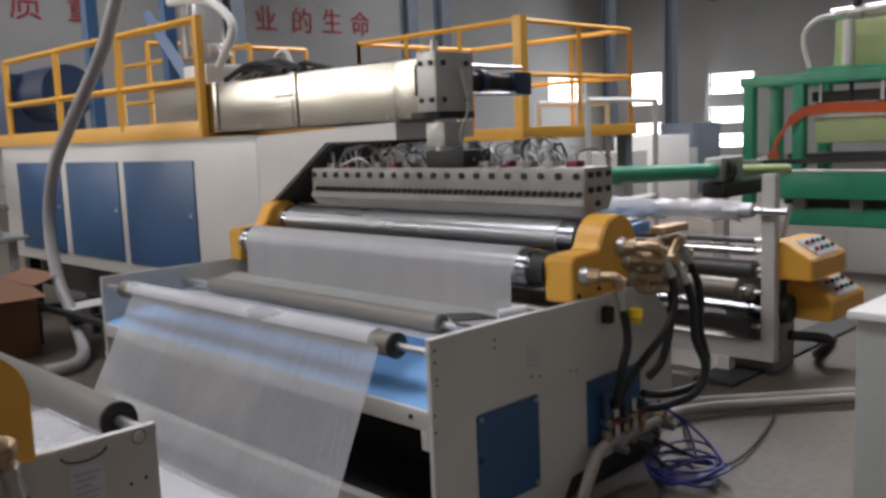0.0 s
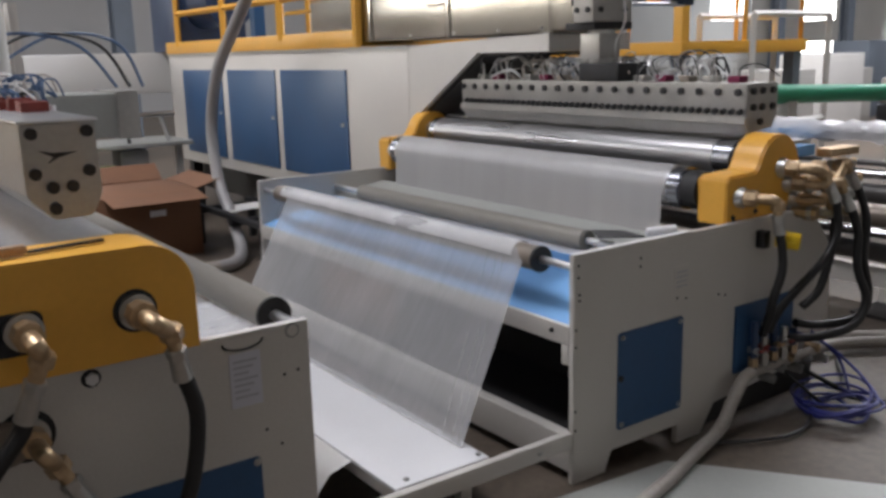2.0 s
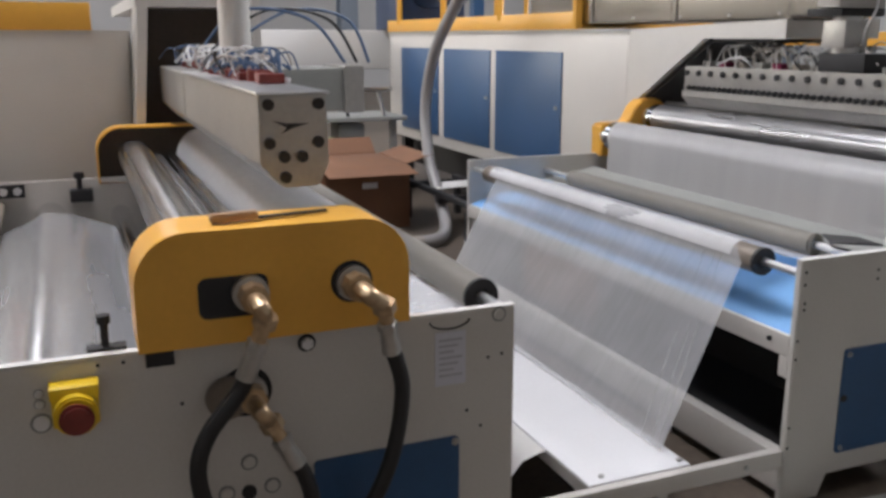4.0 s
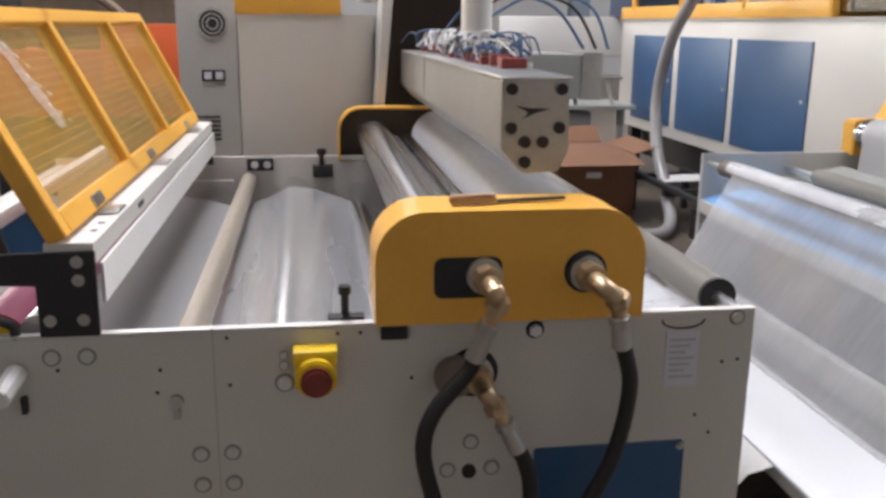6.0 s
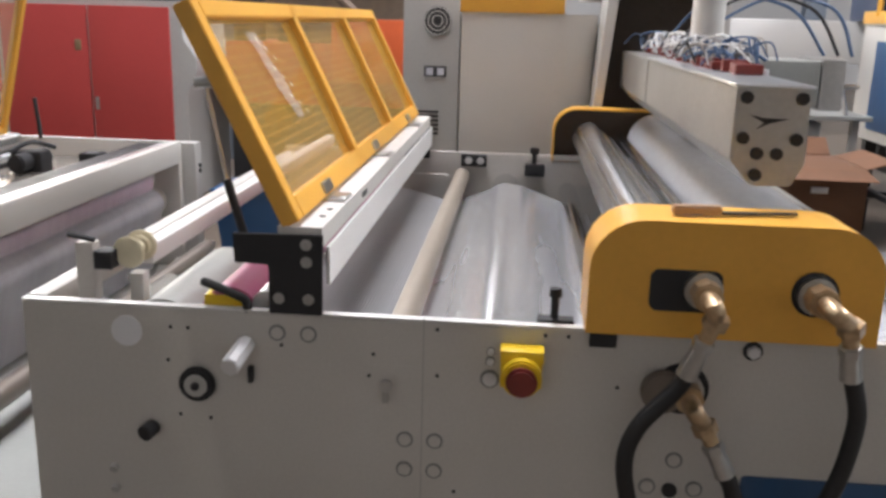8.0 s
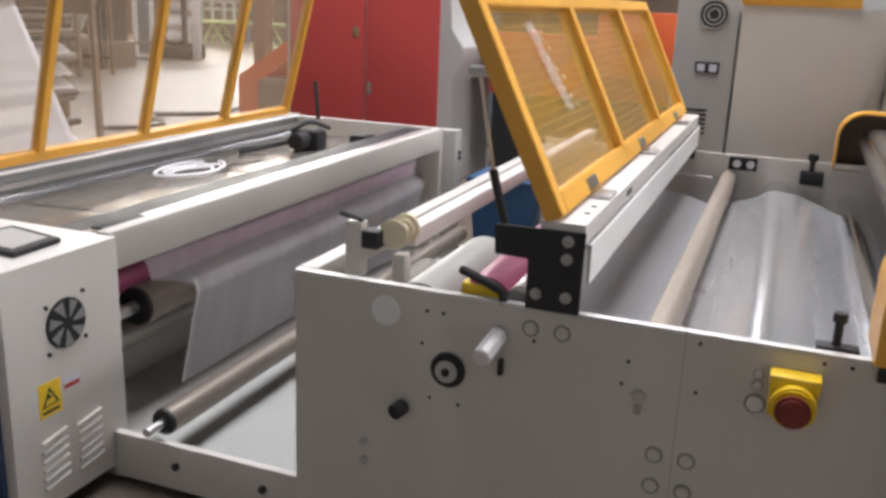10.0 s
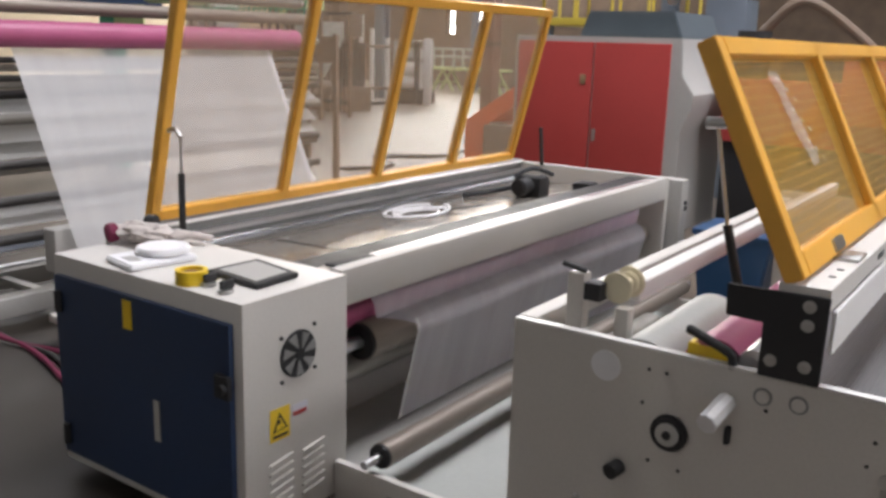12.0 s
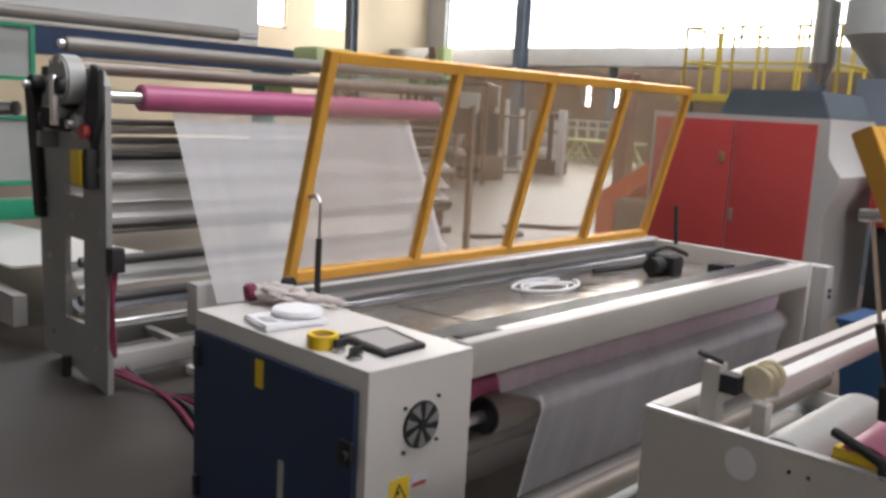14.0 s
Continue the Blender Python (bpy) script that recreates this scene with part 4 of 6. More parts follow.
part("loose_end", tube([(3.49, -0.2, 0.05), (3.54, -0.12, 0.16), (3.48, -0.08, 0.24), (3.42, -0.05, 0.30)], 0.0065, 8, 6), HBLUE, coil)
for pts, r in (([(3.2, -0.05, 0.2), (3.3, -0.2, 0.05), (3.5, -0.1, 0.02), (3.6, -0.3, 0.02), (4.2, -0.2, 0.02), (4.7, 0.0, 0.02)], 0.007),
               ([(2.7, -0.1, 0.02), (3.0, -0.25, 0.02), (3.3, -0.15, 0.02), (3.6, 0.1, 0.02)], 0.008),
               ([(3.3, 0.0, 0.2), (3.45, -0.15, 0.08), (3.62, -0.1, 0.02), (3.9, 0.1, 0.02)], 0.01)):
    solo("black_cable", tube(pts, r, 8), RUBBER, "thin black cable trailing over the floor", "cable", group="floor cables")
for dy in (0.0, 0.12):
    solo("grey_conduit", tube([(3.7, 0.25 + dy, 0.05), (4.1, 0.15 + dy, 0.05), (4.5, -0.15 + dy, 0.045), (4.9, -0.5 + dy, 0.045), (5.4, -0.9 + dy, 0.045)], 0.028, 12), HOSEG, "pale grey corrugated conduit on the floor", "conduit", group="floor conduits")
solo("dark_floor_channel", B(4.7, 9.0, 0.25, 0.5, 0.001, 0.02), DARK, "dark steel channel set along the floor", "channel")


# ---- dies ----
def wires(parent, n, x0, x1, y0, y1, z, h, seed, mats):
    rnd = random.Random(seed)
    for i in range(n):
        x, y = rnd.uniform(x0, x1), rnd.uniform(y0, y1)
        x2, y2 = x + rnd.uniform(-0.09, 0.12), y + rnd.uniform(-0.3, 0.3)
        hh = h * rnd.uniform(0.4, 1.0)
        part("wire", tube([(x, y, z), (x + rnd.uniform(-.05, .05), y + 0.02, z + hh * 0.8), ((x + x2) / 2, (y + y2) / 2, z + hh), (x2, y2, z + hh * 0.3)], rnd.choice((0.003, 0.004, 0.006)), 6, 6), mats[i % len(mats)], parent)


db = thing("flat_die", (0.62, 1.2, 1.1), "long steel flat die with red heater plugs and wires", "die")
prof = [(0.518, 1.340), (0.688, 1.340), (0.692, 1.166), (0.666, 1.110), (0.574, 1.107), (0.518, 1.168)]
part("die_body", prism(prof, "y", 0.2, 1.72, 0.004), DIESTEEL, db)
part("die_body", prism(prof, "y", 1.735, 2.69, 0.004), DIESTEEL, db)
part("joint_gap", prism([(x * 0.94 + 0.036, z * 0.97 + 0.037) for x, z in prof], "y", 1.72, 1.735), DARK, db)
part("top_plate", B(0.512, 0.696, 0.198, 1.72, 1.340, 1.347, bev=0.002), ALU, db)
for x, z in ((0.541, 1.317), (0.667, 1.317), (0.541, 1.222), (0.664, 1.222), (0.577, 1.187), (0.622, 1.187), (0.578, 1.136)):
    part("socket_screw", C((x, 0.199, z), (x, 0.190, z), 0.0145, 18), BLACK, db)
part("scratch_mark", prism([(0.551, 1.277), (0.585, 1.270), (0.642, 1.269), (0.60, 1.258), (0.572, 1.245), (0.586, 1.259)], "y", 0.1975, 0.1995), BLACK, db)
rnd = random.Random(5)
for i in range(28):
    y = 0.60 + i * 0.072
    hh = rnd.uniform(0.016, 0.036)
    b = part("heater_plug", B(0.57 + rnd.uniform(0, .04), 0.645 + rnd.uniform(0, .04), y, y + rnd.uniform(0.025, 0.045), 1.347, 1.347 + hh, bev=0.005), DIMRED, db, "dark red heater plug")
    part("plug_cap", C((0.69, y + 0.03, 1.347), (0.69, y + 0.03, 1.362), 0.009, 10), PLASTIC, b)
wires(db, 95, 0.56, 0.72, 0.75, 2.35, 1.36, 0.085, 11, (WIREB, WIREW, HOSEG, RUBBER, WIREW, WIREB))
for k in range(3):
    part("cable_loop", tube([(0.6, 1.9 - .2 * k, 1.4), (0.75 + .1 * k, 1.75, 1.58), (1.0 + .08 * k, 1.6, 1.55), (1.12 + .05 * k, 1.5, 1.38)], 0.0065, 8), (WIREB, RUBBER, WIREB)[k], db)
part("feed_pipe", C((0.70, 1.55, 1.347), (0.70, 1.55, 2.3), 0.06, 28), LIGHT, db, "white wrapped feed pipe")
part("clamp_collar", B(0.6, 0.8, 1.42, 1.68, 1.75, 1.95, bev=0.01), BLACK, db)
part("side_box", B(0.73, 1.06, 1.32, 1.62, 1.205, 1.365, bev=0.01), PLATEG, db, "grey rectangular cable duct")
part("side_box_end", B(1.06, 1.14, 1.31, 1.63, 1.195, 1.372, bev=0.008), DIESTEEL, db)
part("box_mouth", B(1.136, 1.1425, 1.33, 1.61, 1.215, 1.35), DARK, db)
for k in range(4):
    part("cable", tube([(0.7, 1.7, 1.9), (0.85 + .03 * k, 1.6, 1.9 + .1 * k), (1.0 + .05 * k, 1.7, 2.3)], 0.016, 8), RUBBER, db)

da = thing("flat_die", (3.3, 1.1, 1.1), "long steel flat die with a row of bolt holes", "die")
prof = [(3.20, 1.325), (3.41, 1.325), (3.41, 1.19), (3.38, 1.14), (3.25, 1.13), (3.215, 1.165), (3.20, 1.20)]
part("die_body", prism(prof, "y", 0.16, 2.06, 0.004), DIESTEEL, da)
part("die_lip", prism([(3.215, 1.185), (3.19, 1.195), (3.19, 1.165), (3.25, 1.10), (3.29, 1.10)], "y", 0.16, 2.06), DIESTEEL, da)
for i in range(20):
    y = 0.2 + i * 0.0965
    part("socket_screw", C((3.201, y, 1.29), (3.19, y, 1.29), 0.0155, 16), BLACK, da)
for i in range(46):
    y = 0.185 + i * 0.0405
    part("lip_bolt", C((3.201, y, 1.215), (3.185, y, 1.21), 0.012, 8), BLACK, da)
for x, z in ((3.24, 1.295), (3.30, 1.295), (3.37, 1.295), (3.24, 1.23), (3.30, 1.23), (3.37, 1.23), (3.29, 1.17)):
    part("socket_screw", C((x, 0.161, z), (x, 0.15, z), 0.014, 16), BLACK, da)
wires(da, 80, 3.22, 3.5, 0.3, 2.0, 1.325, 0.13, 21, (HOSEG, STEEL, RUBBER, DIESTEEL, WIREW))
for i in range(14):
    part("terminal_box", B(3.27, 3.33, 0.25 + i * 0.13, 0.31 + i * 0.13, 1.325, 1.353, bev=0.004), (MAROON, DIESTEEL, ROLLT)[i % 3], da)
ad = part("adapter_block", B(3.14, 3.40, 0.966, 1.095, 1.60, 1.885, bev=0.006), DIESTEEL, da, "steel melt adapter block")
for z in (1.655, 1.83):
    for y in (0.995, 1.065):
        part("socket_screw", C((3.139, y, z), (3.13, y, z), 0.013, 14), BLACK, ad)
    for x in (3.19, 3.35):
        part("socket_screw", C((x, 0.965, z), (x, 0.957, z), 0.013, 14), BLACK, ad)
part("adapter_top", C((3.2, 1.03, 1.885), (3.2, 1.03, 1.94), 0.018, 12), STEEL, ad)
sc = part("screen_changer", B(3.19, 3.42, 1.10, 1.325, 1.575, 1.865, bev=0.006), SHEET, da, "steel screen changer housing")
part("slide_slot", B(3.184, 3.192, 1.13, 1.16, 1.68, 1.83), BLACK, sc)
part("neck", C((3.28, 1.05, 1.325), (3.28, 1.05, 1.60), 0.06, 28), STEEL, da, "steel melt neck")
part("neck_sleeve", B(3.21, 3.35, 0.99, 1.12, 1.43, 1.55, bev=0.008), DIESTEEL, da)
part("neck_clamp", B(3.20, 3.40, 0.86, 1.12, 1.327, 1.41, bev=0.01), BLACK, da)
part("neck_flange", B(3.17, 3.42, 0.98, 1.18, 1.565, 1.60, bev=0.005), BLACK, da)
cy = part("hydraulic_cylinder", C((3.40, 1.03, 1.755), (3.74, 1.03, 1.745), 0.042, 24), BLACK, da, "dark screen changer cylinder")
part("cylinder_end", B(3.74, 3.87, 0.975, 1.085, 1.68, 1.80, bev=0.01), NAVY, da)
part("cylinder_ring", C((3.5, 1.03, 1.752), (3.54, 1.03, 1.75), 0.058, 24), NAVY, cy)
for z in (1.685, 1.82):
    part("tie_rod", C((3.40, 0.99, z), (3.80, 0.99, z), 0.012, 10), ALU, cy)
part("white_lead", tube([(3.30, 0.955, 1.80), (3.33, 0.94, 1.62), (3.26, 0.93, 1.50), (3.30, 0.96, 1.40)], 0.006, 6), WIREW, da)


# ---- extruder of the second unit: base with blue doors, hood, platform ----
def rail_run(parent, pts, z0, heights, r, material, posts=0.9, square=True):
    for a, b in zip(pts, pts[1:]):
        a, b = Vector((*a, 0)), Vector((*b, 0))
        L = (b - a).length
        n = max(1, round(L / posts))
        for h in heights:
            part("rail", C(a + Vector((0, 0, z0 + h)), b + Vector((0, 0, z0 + h)), r, 4 if square else 12), material, parent)
        for k in range(n + 1):
            p = a.lerp(b, k / n)
            part("post", C(p + Vector((0, 0, z0)), p + Vector((0, 0, z0 + heights[-1])), r * 1.15, 4 if square else 12), material, parent)


ex = thing("extruder", (3.5, 4.6, 0), "cream extruder base with blue doors under a yellow railing", "extruder")
cx = 3.2
part("base_body", B(cx, 4.3, 2.61, 6.95, 0.5, 1.515, bev=0.006), WHITE, ex)
for y in (2.9, 4.8, 6.7):
    for x in (cx + 0.1, 4.2):
        part("leg", B(x - 0.05, x + 0.05, y - 0.05, y + 0.05, 0, 0.5), BLACK, ex)
# Dark block put in as the shadow below the base.
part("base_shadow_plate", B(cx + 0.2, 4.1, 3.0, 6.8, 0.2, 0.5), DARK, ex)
for ya, yb in ((3.376, 4.402), (4.51, 5.462), (5.60, 6.56)):
    d = part("door", B(cx - 0.012, cx, ya, yb, 0.60, 1.378, bev=0.003), BLUE, ex, "blue painted cabinet door")
    part("handle", C((cx - 0.02, ya + 0.06, 1.0), (cx - 0.012, ya + 0.06, 1.0), 0.014, 16), STEEL, d)
part("roof_lip", B(cx - 0.015, 4.32, 2.60, 6.97, 1.516, 1.527, bev=0.003), WHITE, ex)
arm = [(2.86, 0.60), (2.86, 1.513), (1.335, 1.56), (1.335, 1.47), (1.92, 1.47), (2.76, 0.96), (2.76, 0.60)]
part("hood_arm", prism(arm, "x", cx + 0.004, cx + 0.04), WHITE, ex, "cream hood plate")
part("hood_arm", prism(arm, "x", 3.75, 3.79), WHITE, ex)
# Underside of the cream hood is coloured dark for its shade.
part("hood_bottom", prism([(1.92, 1.47), (2.76, 0.96), (2.76, 0.93), (1.90, 1.45)], "x", cx + 0.04, 3.75), DARK, ex, "hood underside, coloured dark for its shade")
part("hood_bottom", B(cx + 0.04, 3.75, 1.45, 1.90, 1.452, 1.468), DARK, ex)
part("hood_front", B(cx + 0.041, 3.749, 1.337, 1.357, 1.47, 1.555), WHITE, ex)
bl = part("barrel_cover", B(cx + 0.02, 3.72, 1.335, 3.9, 1.56, 1.878, bev=0.02), SHEET, ex, "bright stainless steel barrel cover")
for y in (2.185, 3.05):
    part("cover_seam", B(cx + 0.008, cx + 0.02, y, y + 0.045, 1.56, 1.878, bev=0.003), SHEET, bl)
part("seam_handle", B(cx, cx + 0.02, 2.23, 2.40, 1.745, 1.762, bev=0.003), SHEET, bl)
for y in (1.40, 1.75, 2.15, 2.6):
    part("cover_screw", C((cx + 0.02, y, 1.585), (cx + 0.014, y, 1.585), 0.008, 10), DIESTEEL, bl)
rnd = random.Random(17)
for i in range(14):
    a, b = rnd.uniform(2.25, 2.5), rnd.uniform(2.75, 3.1)
    x = 3.28 + 0.025 * i
    part("cable", tube([(x, a, 1.90), (x + rnd.uniform(-.05, .05), a * 0.6 + b * 0.4, 1.91 + rnd.uniform(0, .07)), (x + rnd.uniform(-.05, .05), a * 0.3 + b * 0.7, 1.91 + rnd.uniform(0, .06)), (x, b, 1.895)], rnd.choice((0.009, 0.014, 0.018)), 8), (RUBBER, BLACK, DULLGREY)[i % 3], ex)
part("cable", tube([(3.4, 2.45, 1.92), (3.4, 2.52, 2.03), (3.4, 2.62, 2.02), (3.4, 2.68, 1.92)], 0.012, 8), LIGHT, ex)
part("feed_throat", B(3.3, 3.65, 3.3, 3.6, 1.885, 2.02, bev=0.02), LIGHT, ex, "white motor cover")
part("white_cable", tube([(3.4, 3.3, 2.0), (3.4, 3.1, 2.25), (3.4, 3.4, 2.45), (3.4, 3.9, 2.5)], 0.03, 10), LIGHT, ex)
part("platform_skirt", B(cx - 0.02, cx + 0.0, 3.20, 6.95, 1.53, 1.64, bev=0.003), YELLOW, ex, "yellow platform edge")
part("platform_skirt", B(cx, 4.3, 3.20, 3.22, 1.53, 1.64, bev=0.003), YELLOW, ex)
rail_run(ex, [(cx - 0.01, 6.6), (cx - 0.01, 3.19)], 1.6, (0.30, 0.69), 0.026, YELLOW, 1.13)
rail_run(ex, [(4.25, 6.6), (4.25, 4.2)], 1.6, (0.30, 0.66), 0.02, YELLOW, 1.2)
part("corner_post", B(cx - 0.035, cx + 0.015, 3.165, 3.215, 1.53, 2.315, bev=0.004), YELLOW, ex)
st = part("hopper_stand", B(3.9, 4.0, 4.9, 5.0, 1.6, 3.2), BLUE, ex, "blue hopper stand leg")
part("hopper_stand", tube([(3.9, 4.2, 1.65), (3.9, 5.2, 2.6)], 0.06, 4, 1), BLUE, ex)
part("hopper_stand", B(3.5, 3.6, 5.5, 5.6, 1.6, 3.2), BLUE, ex)
part("feed_duct", C((4.0, 4.4, 2.3), (4.0, 4.4, 3.6), 0.12, 20), ALU, ex)
for i in range(5):
    part("material_pipe", tube([(3.9 + .1 * i, 4.6, 2.2), (3.8 + .1 * i, 4.4 + .1 * i, 2.7), (4.1, 4.6 + .1 * i, 3.4)], 0.035, 10), ALU, ex)
part("motor", C((3.5, 6.0, 2.0), (3.5, 7.4, 2.0), 0.24, 28), NAVY, ex, "dark blue drive motor")
part("gearbox", B(3.2, 3.9, 6.6, 7.4, 1.55, 2.2, bev=0.03), NAVY, ex)
sh = thing("ribbed_suction_hose", (2.6, 3.9, 0), "translucent ribbed suction hose hanging to the floor", "hose")
part("hose_body", tube([(2.8, 3.0, 3.0), (2.75, 3.38, 2.40), (2.75, 3.65, 2.10), (2.75, 4.18, 1.70), (2.75, 4.58, 1.37), (2.75, 4.78, 0.95), (2.72, 4.65, 0.55), (2.70, 4.38, 0.28), (2.62, 4.05, 0.09), (2.48, 3.85, 0.05), (2.32, 3.80, 0.05)], 0.044, 12, 12, 0.07), PVC, sh)
part("end_cuff", C((2.34, 3.80, 0.05), (2.24, 3.79, 0.05), 0.048, 16, bev=0.004), HOSEG, sh, "grey hose end cuff")

# ---- extruder behind the first unit, seen from its front ----
ey = thing("extruder", (0.3, 3.4, 0), "cream extruder housing with a sloping hood and yellow platform", "extruder")
part("housing", prism([(-0.30, 2.75), (0.17, 2.75)] + [(0.17 + 0.24 * math.sin(radians(a)), 2.99 - 0.24 * math.cos(radians(a))) for a in (15, 30, 45, 60, 75, 90)] + [(0.41, 5.2), (-0.30, 5.2)], "z", 0.0, 1.51), WHITE, ey)
part("hood_side", prism([(0.375, 0.95), (0.425, 1.62), (0.475, 1.62), (0.415, 0.95)], "y", 2.60, 2.96), WHITE, ey, "slanting cream hood edge")
# A closed brown sheet paints the shade of the hood opening.
part("hood_shade", B(0.42, 0.95, 2.97, 3.0, 0.5, 1.62), BROWN, ey, "brown sheet for the shade in the hood opening")
part("hood_side", B(0.95, 0.99, 2.5, 5.0, 0.8, 1.75), WHITE, ey)
part("hood_roof", B(0.42, 0.99, 2.6, 5.0, 1.62, 1.68), WHITE, ey)
part("platform_skirt", B(-0.31, 0.22, 2.74, 2.76, 1.51, 1.64, bev=0.003), YELLOW, ey, "yellow platform edge")
fc = part("fan_column", B(-0.66, -0.34, 3.2, 3.6, 0.0, 2.2, bev=0.006), GREYP, ey, "grey control column")
f = part("fan", C((-0.467, 3.195, 1.46), (-0.467, 3.205, 1.46), 0.08, 32), BLACK, fc, "black round fan grille")
for r in (0.03, 0.053, 0.075):
    part("grille_ring", tube([(-0.467 + r * math.cos(a), 3.19, 1.46 + r * math.sin(a)) for a in [k * math.pi / 12 for k in range(25)]], 0.004, 6, 1), GREYP, f)
sw = part("switch_plate", B(-0.537, -0.41, 3.19, 3.2, 1.15, 1.21), BLACK, fc)
for x in (-0.505, -0.442):
    part("switch", B(x - 0.02, x + 0.02, 3.185, 3.19, 1.16, 1.20), PAPER, sw)
for i in range(6):
    part("louvre", B(-0.58, -0.45, 3.194, 3.2, 0.82 + i * 0.025, 0.832 + i * 0.025), DARK, fc)
part("yellow_base_edge", B(-0.66, -0.34, 3.15, 3.2, 0.60, 0.63), YELLOW, ey)

# carton and pallet goods behind the first unit
ct = thing("cardboard_carton", (2.15, 4.9, 0), "open brown cardboard carton on the floor", "carton")
part("carton_body", B(1.75, 2.52, 4.55, 5.35, 0.0, 0.50, bev=0.004), CARD, ct)
part("flap", prism([(2.52, 0.50), (2.72, 0.56), (2.72, 0.565), (2.52, 0.507)], "y", 4.6, 5.3), CARD, ct)
part("flap", prism([(4.55, 0.50), (4.30, 0.46), (4.30, 0.465), (4.55, 0.507)], "x", 1.8, 2.5), CARD, ct)
part("flap", prism([(5.35, 0.50), (5.5, 0.62), (5.5, 0.626), (5.35, 0.507)], "x", 1.8, 2.5), CARD, ct)
part("tape_mark", B(2.13, 2.25, 4.545, 4.55, 0.33, 0.375), PLASTIC, ct)
ff = thing("low_steel_frame", (2.9, 4.1, 0), "dark low steel frame with a pale sheet beside the extruder", "frame")
for y in (3.3, 4.2, 4.95):
    part("cross_bar", B(2.62, 3.12, y, y + 0.05, 0.24, 0.29, bev=0.004), BLACK, ff)
for x in (2.62, 3.07):
    part("side_bar", B(x, x + 0.05, 3.3, 5.0, 0.291, 0.33, bev=0.004), BLACK, ff)
    for y in (3.33, 4.9):
        part("leg", B(x, x + 0.05, y, y + 0.05, 0.0, 0.24), BLACK, ff)
part("pale_sheet", prism([(2.66, 4.3), (3.08, 4.36), (3.05, 4.62), (2.72, 4.6)], "z", 0.331, 0.337), LIGHT, ff)
part("dark_box", B(2.7, 3.05, 3.5, 3.9, 0.0, 0.22, bev=0.01), DARK, ff)
bn = thing("work_bench", (1.9, 6.3, 0), "pale machine bench with clutter behind the carton", "bench")
part("bench_top", B(1.2, 3.0, 5.9, 6.6, 0.72, 0.76, bev=0.005), PLATEG, bn)
part("dark_motor", B(1.75, 2.15, 5.95, 6.3, 0.42, 0.7, bev=0.03), BLACK, bn)
part("drive_cover", B(2.35, 2.6, 5.95, 6.25, 0.45, 0.70, bev=0.02), DULLGREY, bn)
for k in range(5):
    part("guide_rod", C((1.4 + .35 * k, 5.98, 0.76), (1.45 + .33 * k, 6.1, 1.02 + .05 * (k % 2)), 0.018, 8), (STEEL, BLACK)[k % 2], bn)
part("rod_rail", C((1.35, 6.05, 1.0), (2.9, 6.05, 1.0), 0.02, 8), STEEL, bn)
for x in (1.3, 2.9):
    part("leg", B(x - 0.03, x + 0.03, 6.0, 6.06, 0, 0.72), GREYP, bn)
part("green_tray", B(1.6, 2.3, 5.7, 6.0, 0.52, 0.58), PALEGREEN, bn)
part("pale_duct", B(1.0, 3.4, 7.2, 7.7, 1.15, 1.55, bev=0.02), LIGHT, bn, "long pale machine cover")


# ---- slitting unit with the blue control cabinet ----
sl = thing("slitting_unit", (-2.3, 1.3, 0), "cream slitting unit with a blue control cabinet and open yellow guard", "machine")
cb = part("control_cabinet", B(-2.715, -1.826, -0.31, 0.12, 0.05, 0.768, bev=0.006), WHITE, sl, "cream steel control cabinet")
dr = part("door", prism(roundrect(-2.69, -1.8610, 0.09, 0.705, 0.006), "y", -0.328, -0.311), NAVY, cb, "dark blue steel door")
for z in (0.62, 0.16):
    part("hinge", C((-2.665, -0.332, z - 0.035), (-2.665, -0.332, z + 0.035), 0.014, 12), BLACK, dr)
part("latch", B(-1.91, -1.8510, -0.345, -0.328, 0.49, 0.56, bev=0.004), BLACK, dr)
part("latch_knob", C((-1.8680, -0.345, 0.525), (-1.8680, -0.36, 0.525), 0.014, 14), BLACK, dr)
part("pull_strip", B(-2.20, -2.175, -0.332, -0.328, 0.27, 0.40), GREYP, dr, "pale adhesive strip")
part("warning_tag", B(-2.33, -2.29, -0.331, -0.328, 0.60, 0.69), YBRIGHT, dr, "small yellow tag")
fn = part("fan", C((-1.8270, -0.099, 0.572), (-1.8190, -0.099, 0.572), 0.072, 36, bev=0.002), BLACK, cb, "black round cooling fan")
for k in range(7):
    a = k * 2 * math.pi / 7
    part("fan_blade", prism([(-0.099 + 0.015 * math.cos(a), 0.572 + 0.015 * math.sin(a)), (-0.099 + 0.067 * math.cos(a), 0.572 + 0.067 * math.sin(a)), (-0.099 + 0.067 * math.cos(a + 0.5), 0.572 + 0.067 * math.sin(a + 0.5))], "x", -1.8185, -1.8160), DULLGREY, fn)
part("fan_hub", C((-1.8190, -0.099, 0.572), (-1.8130, -0.099, 0.572), 0.018, 20), BLACK, fn)
for y, z in ((-0.166, 0.634), (-0.03, 0.646), (-0.166, 0.50), (-0.03, 0.51)):
    part("screw", C((-1.8260, y, z), (-1.8200, y, z), 0.006, 10), BLACK, cb)
sg = part("warning_sign", B(-1.8275, -1.8245, -0.215, -0.135, 0.325, 0.425), YBRIGHT, cb, "yellow triangular warning sign")
part("triangle", prism([(-0.205, 0.352), (-0.145, 0.358), (-0.177, 0.41)], "x", -1.8245, -1.8235), BLACK, sg)
part("triangle", prism([(-0.195, 0.357), (-0.155, 0.362), (-0.177, 0.398)], "x", -1.8235, -1.8230), YBRIGHT, sg)
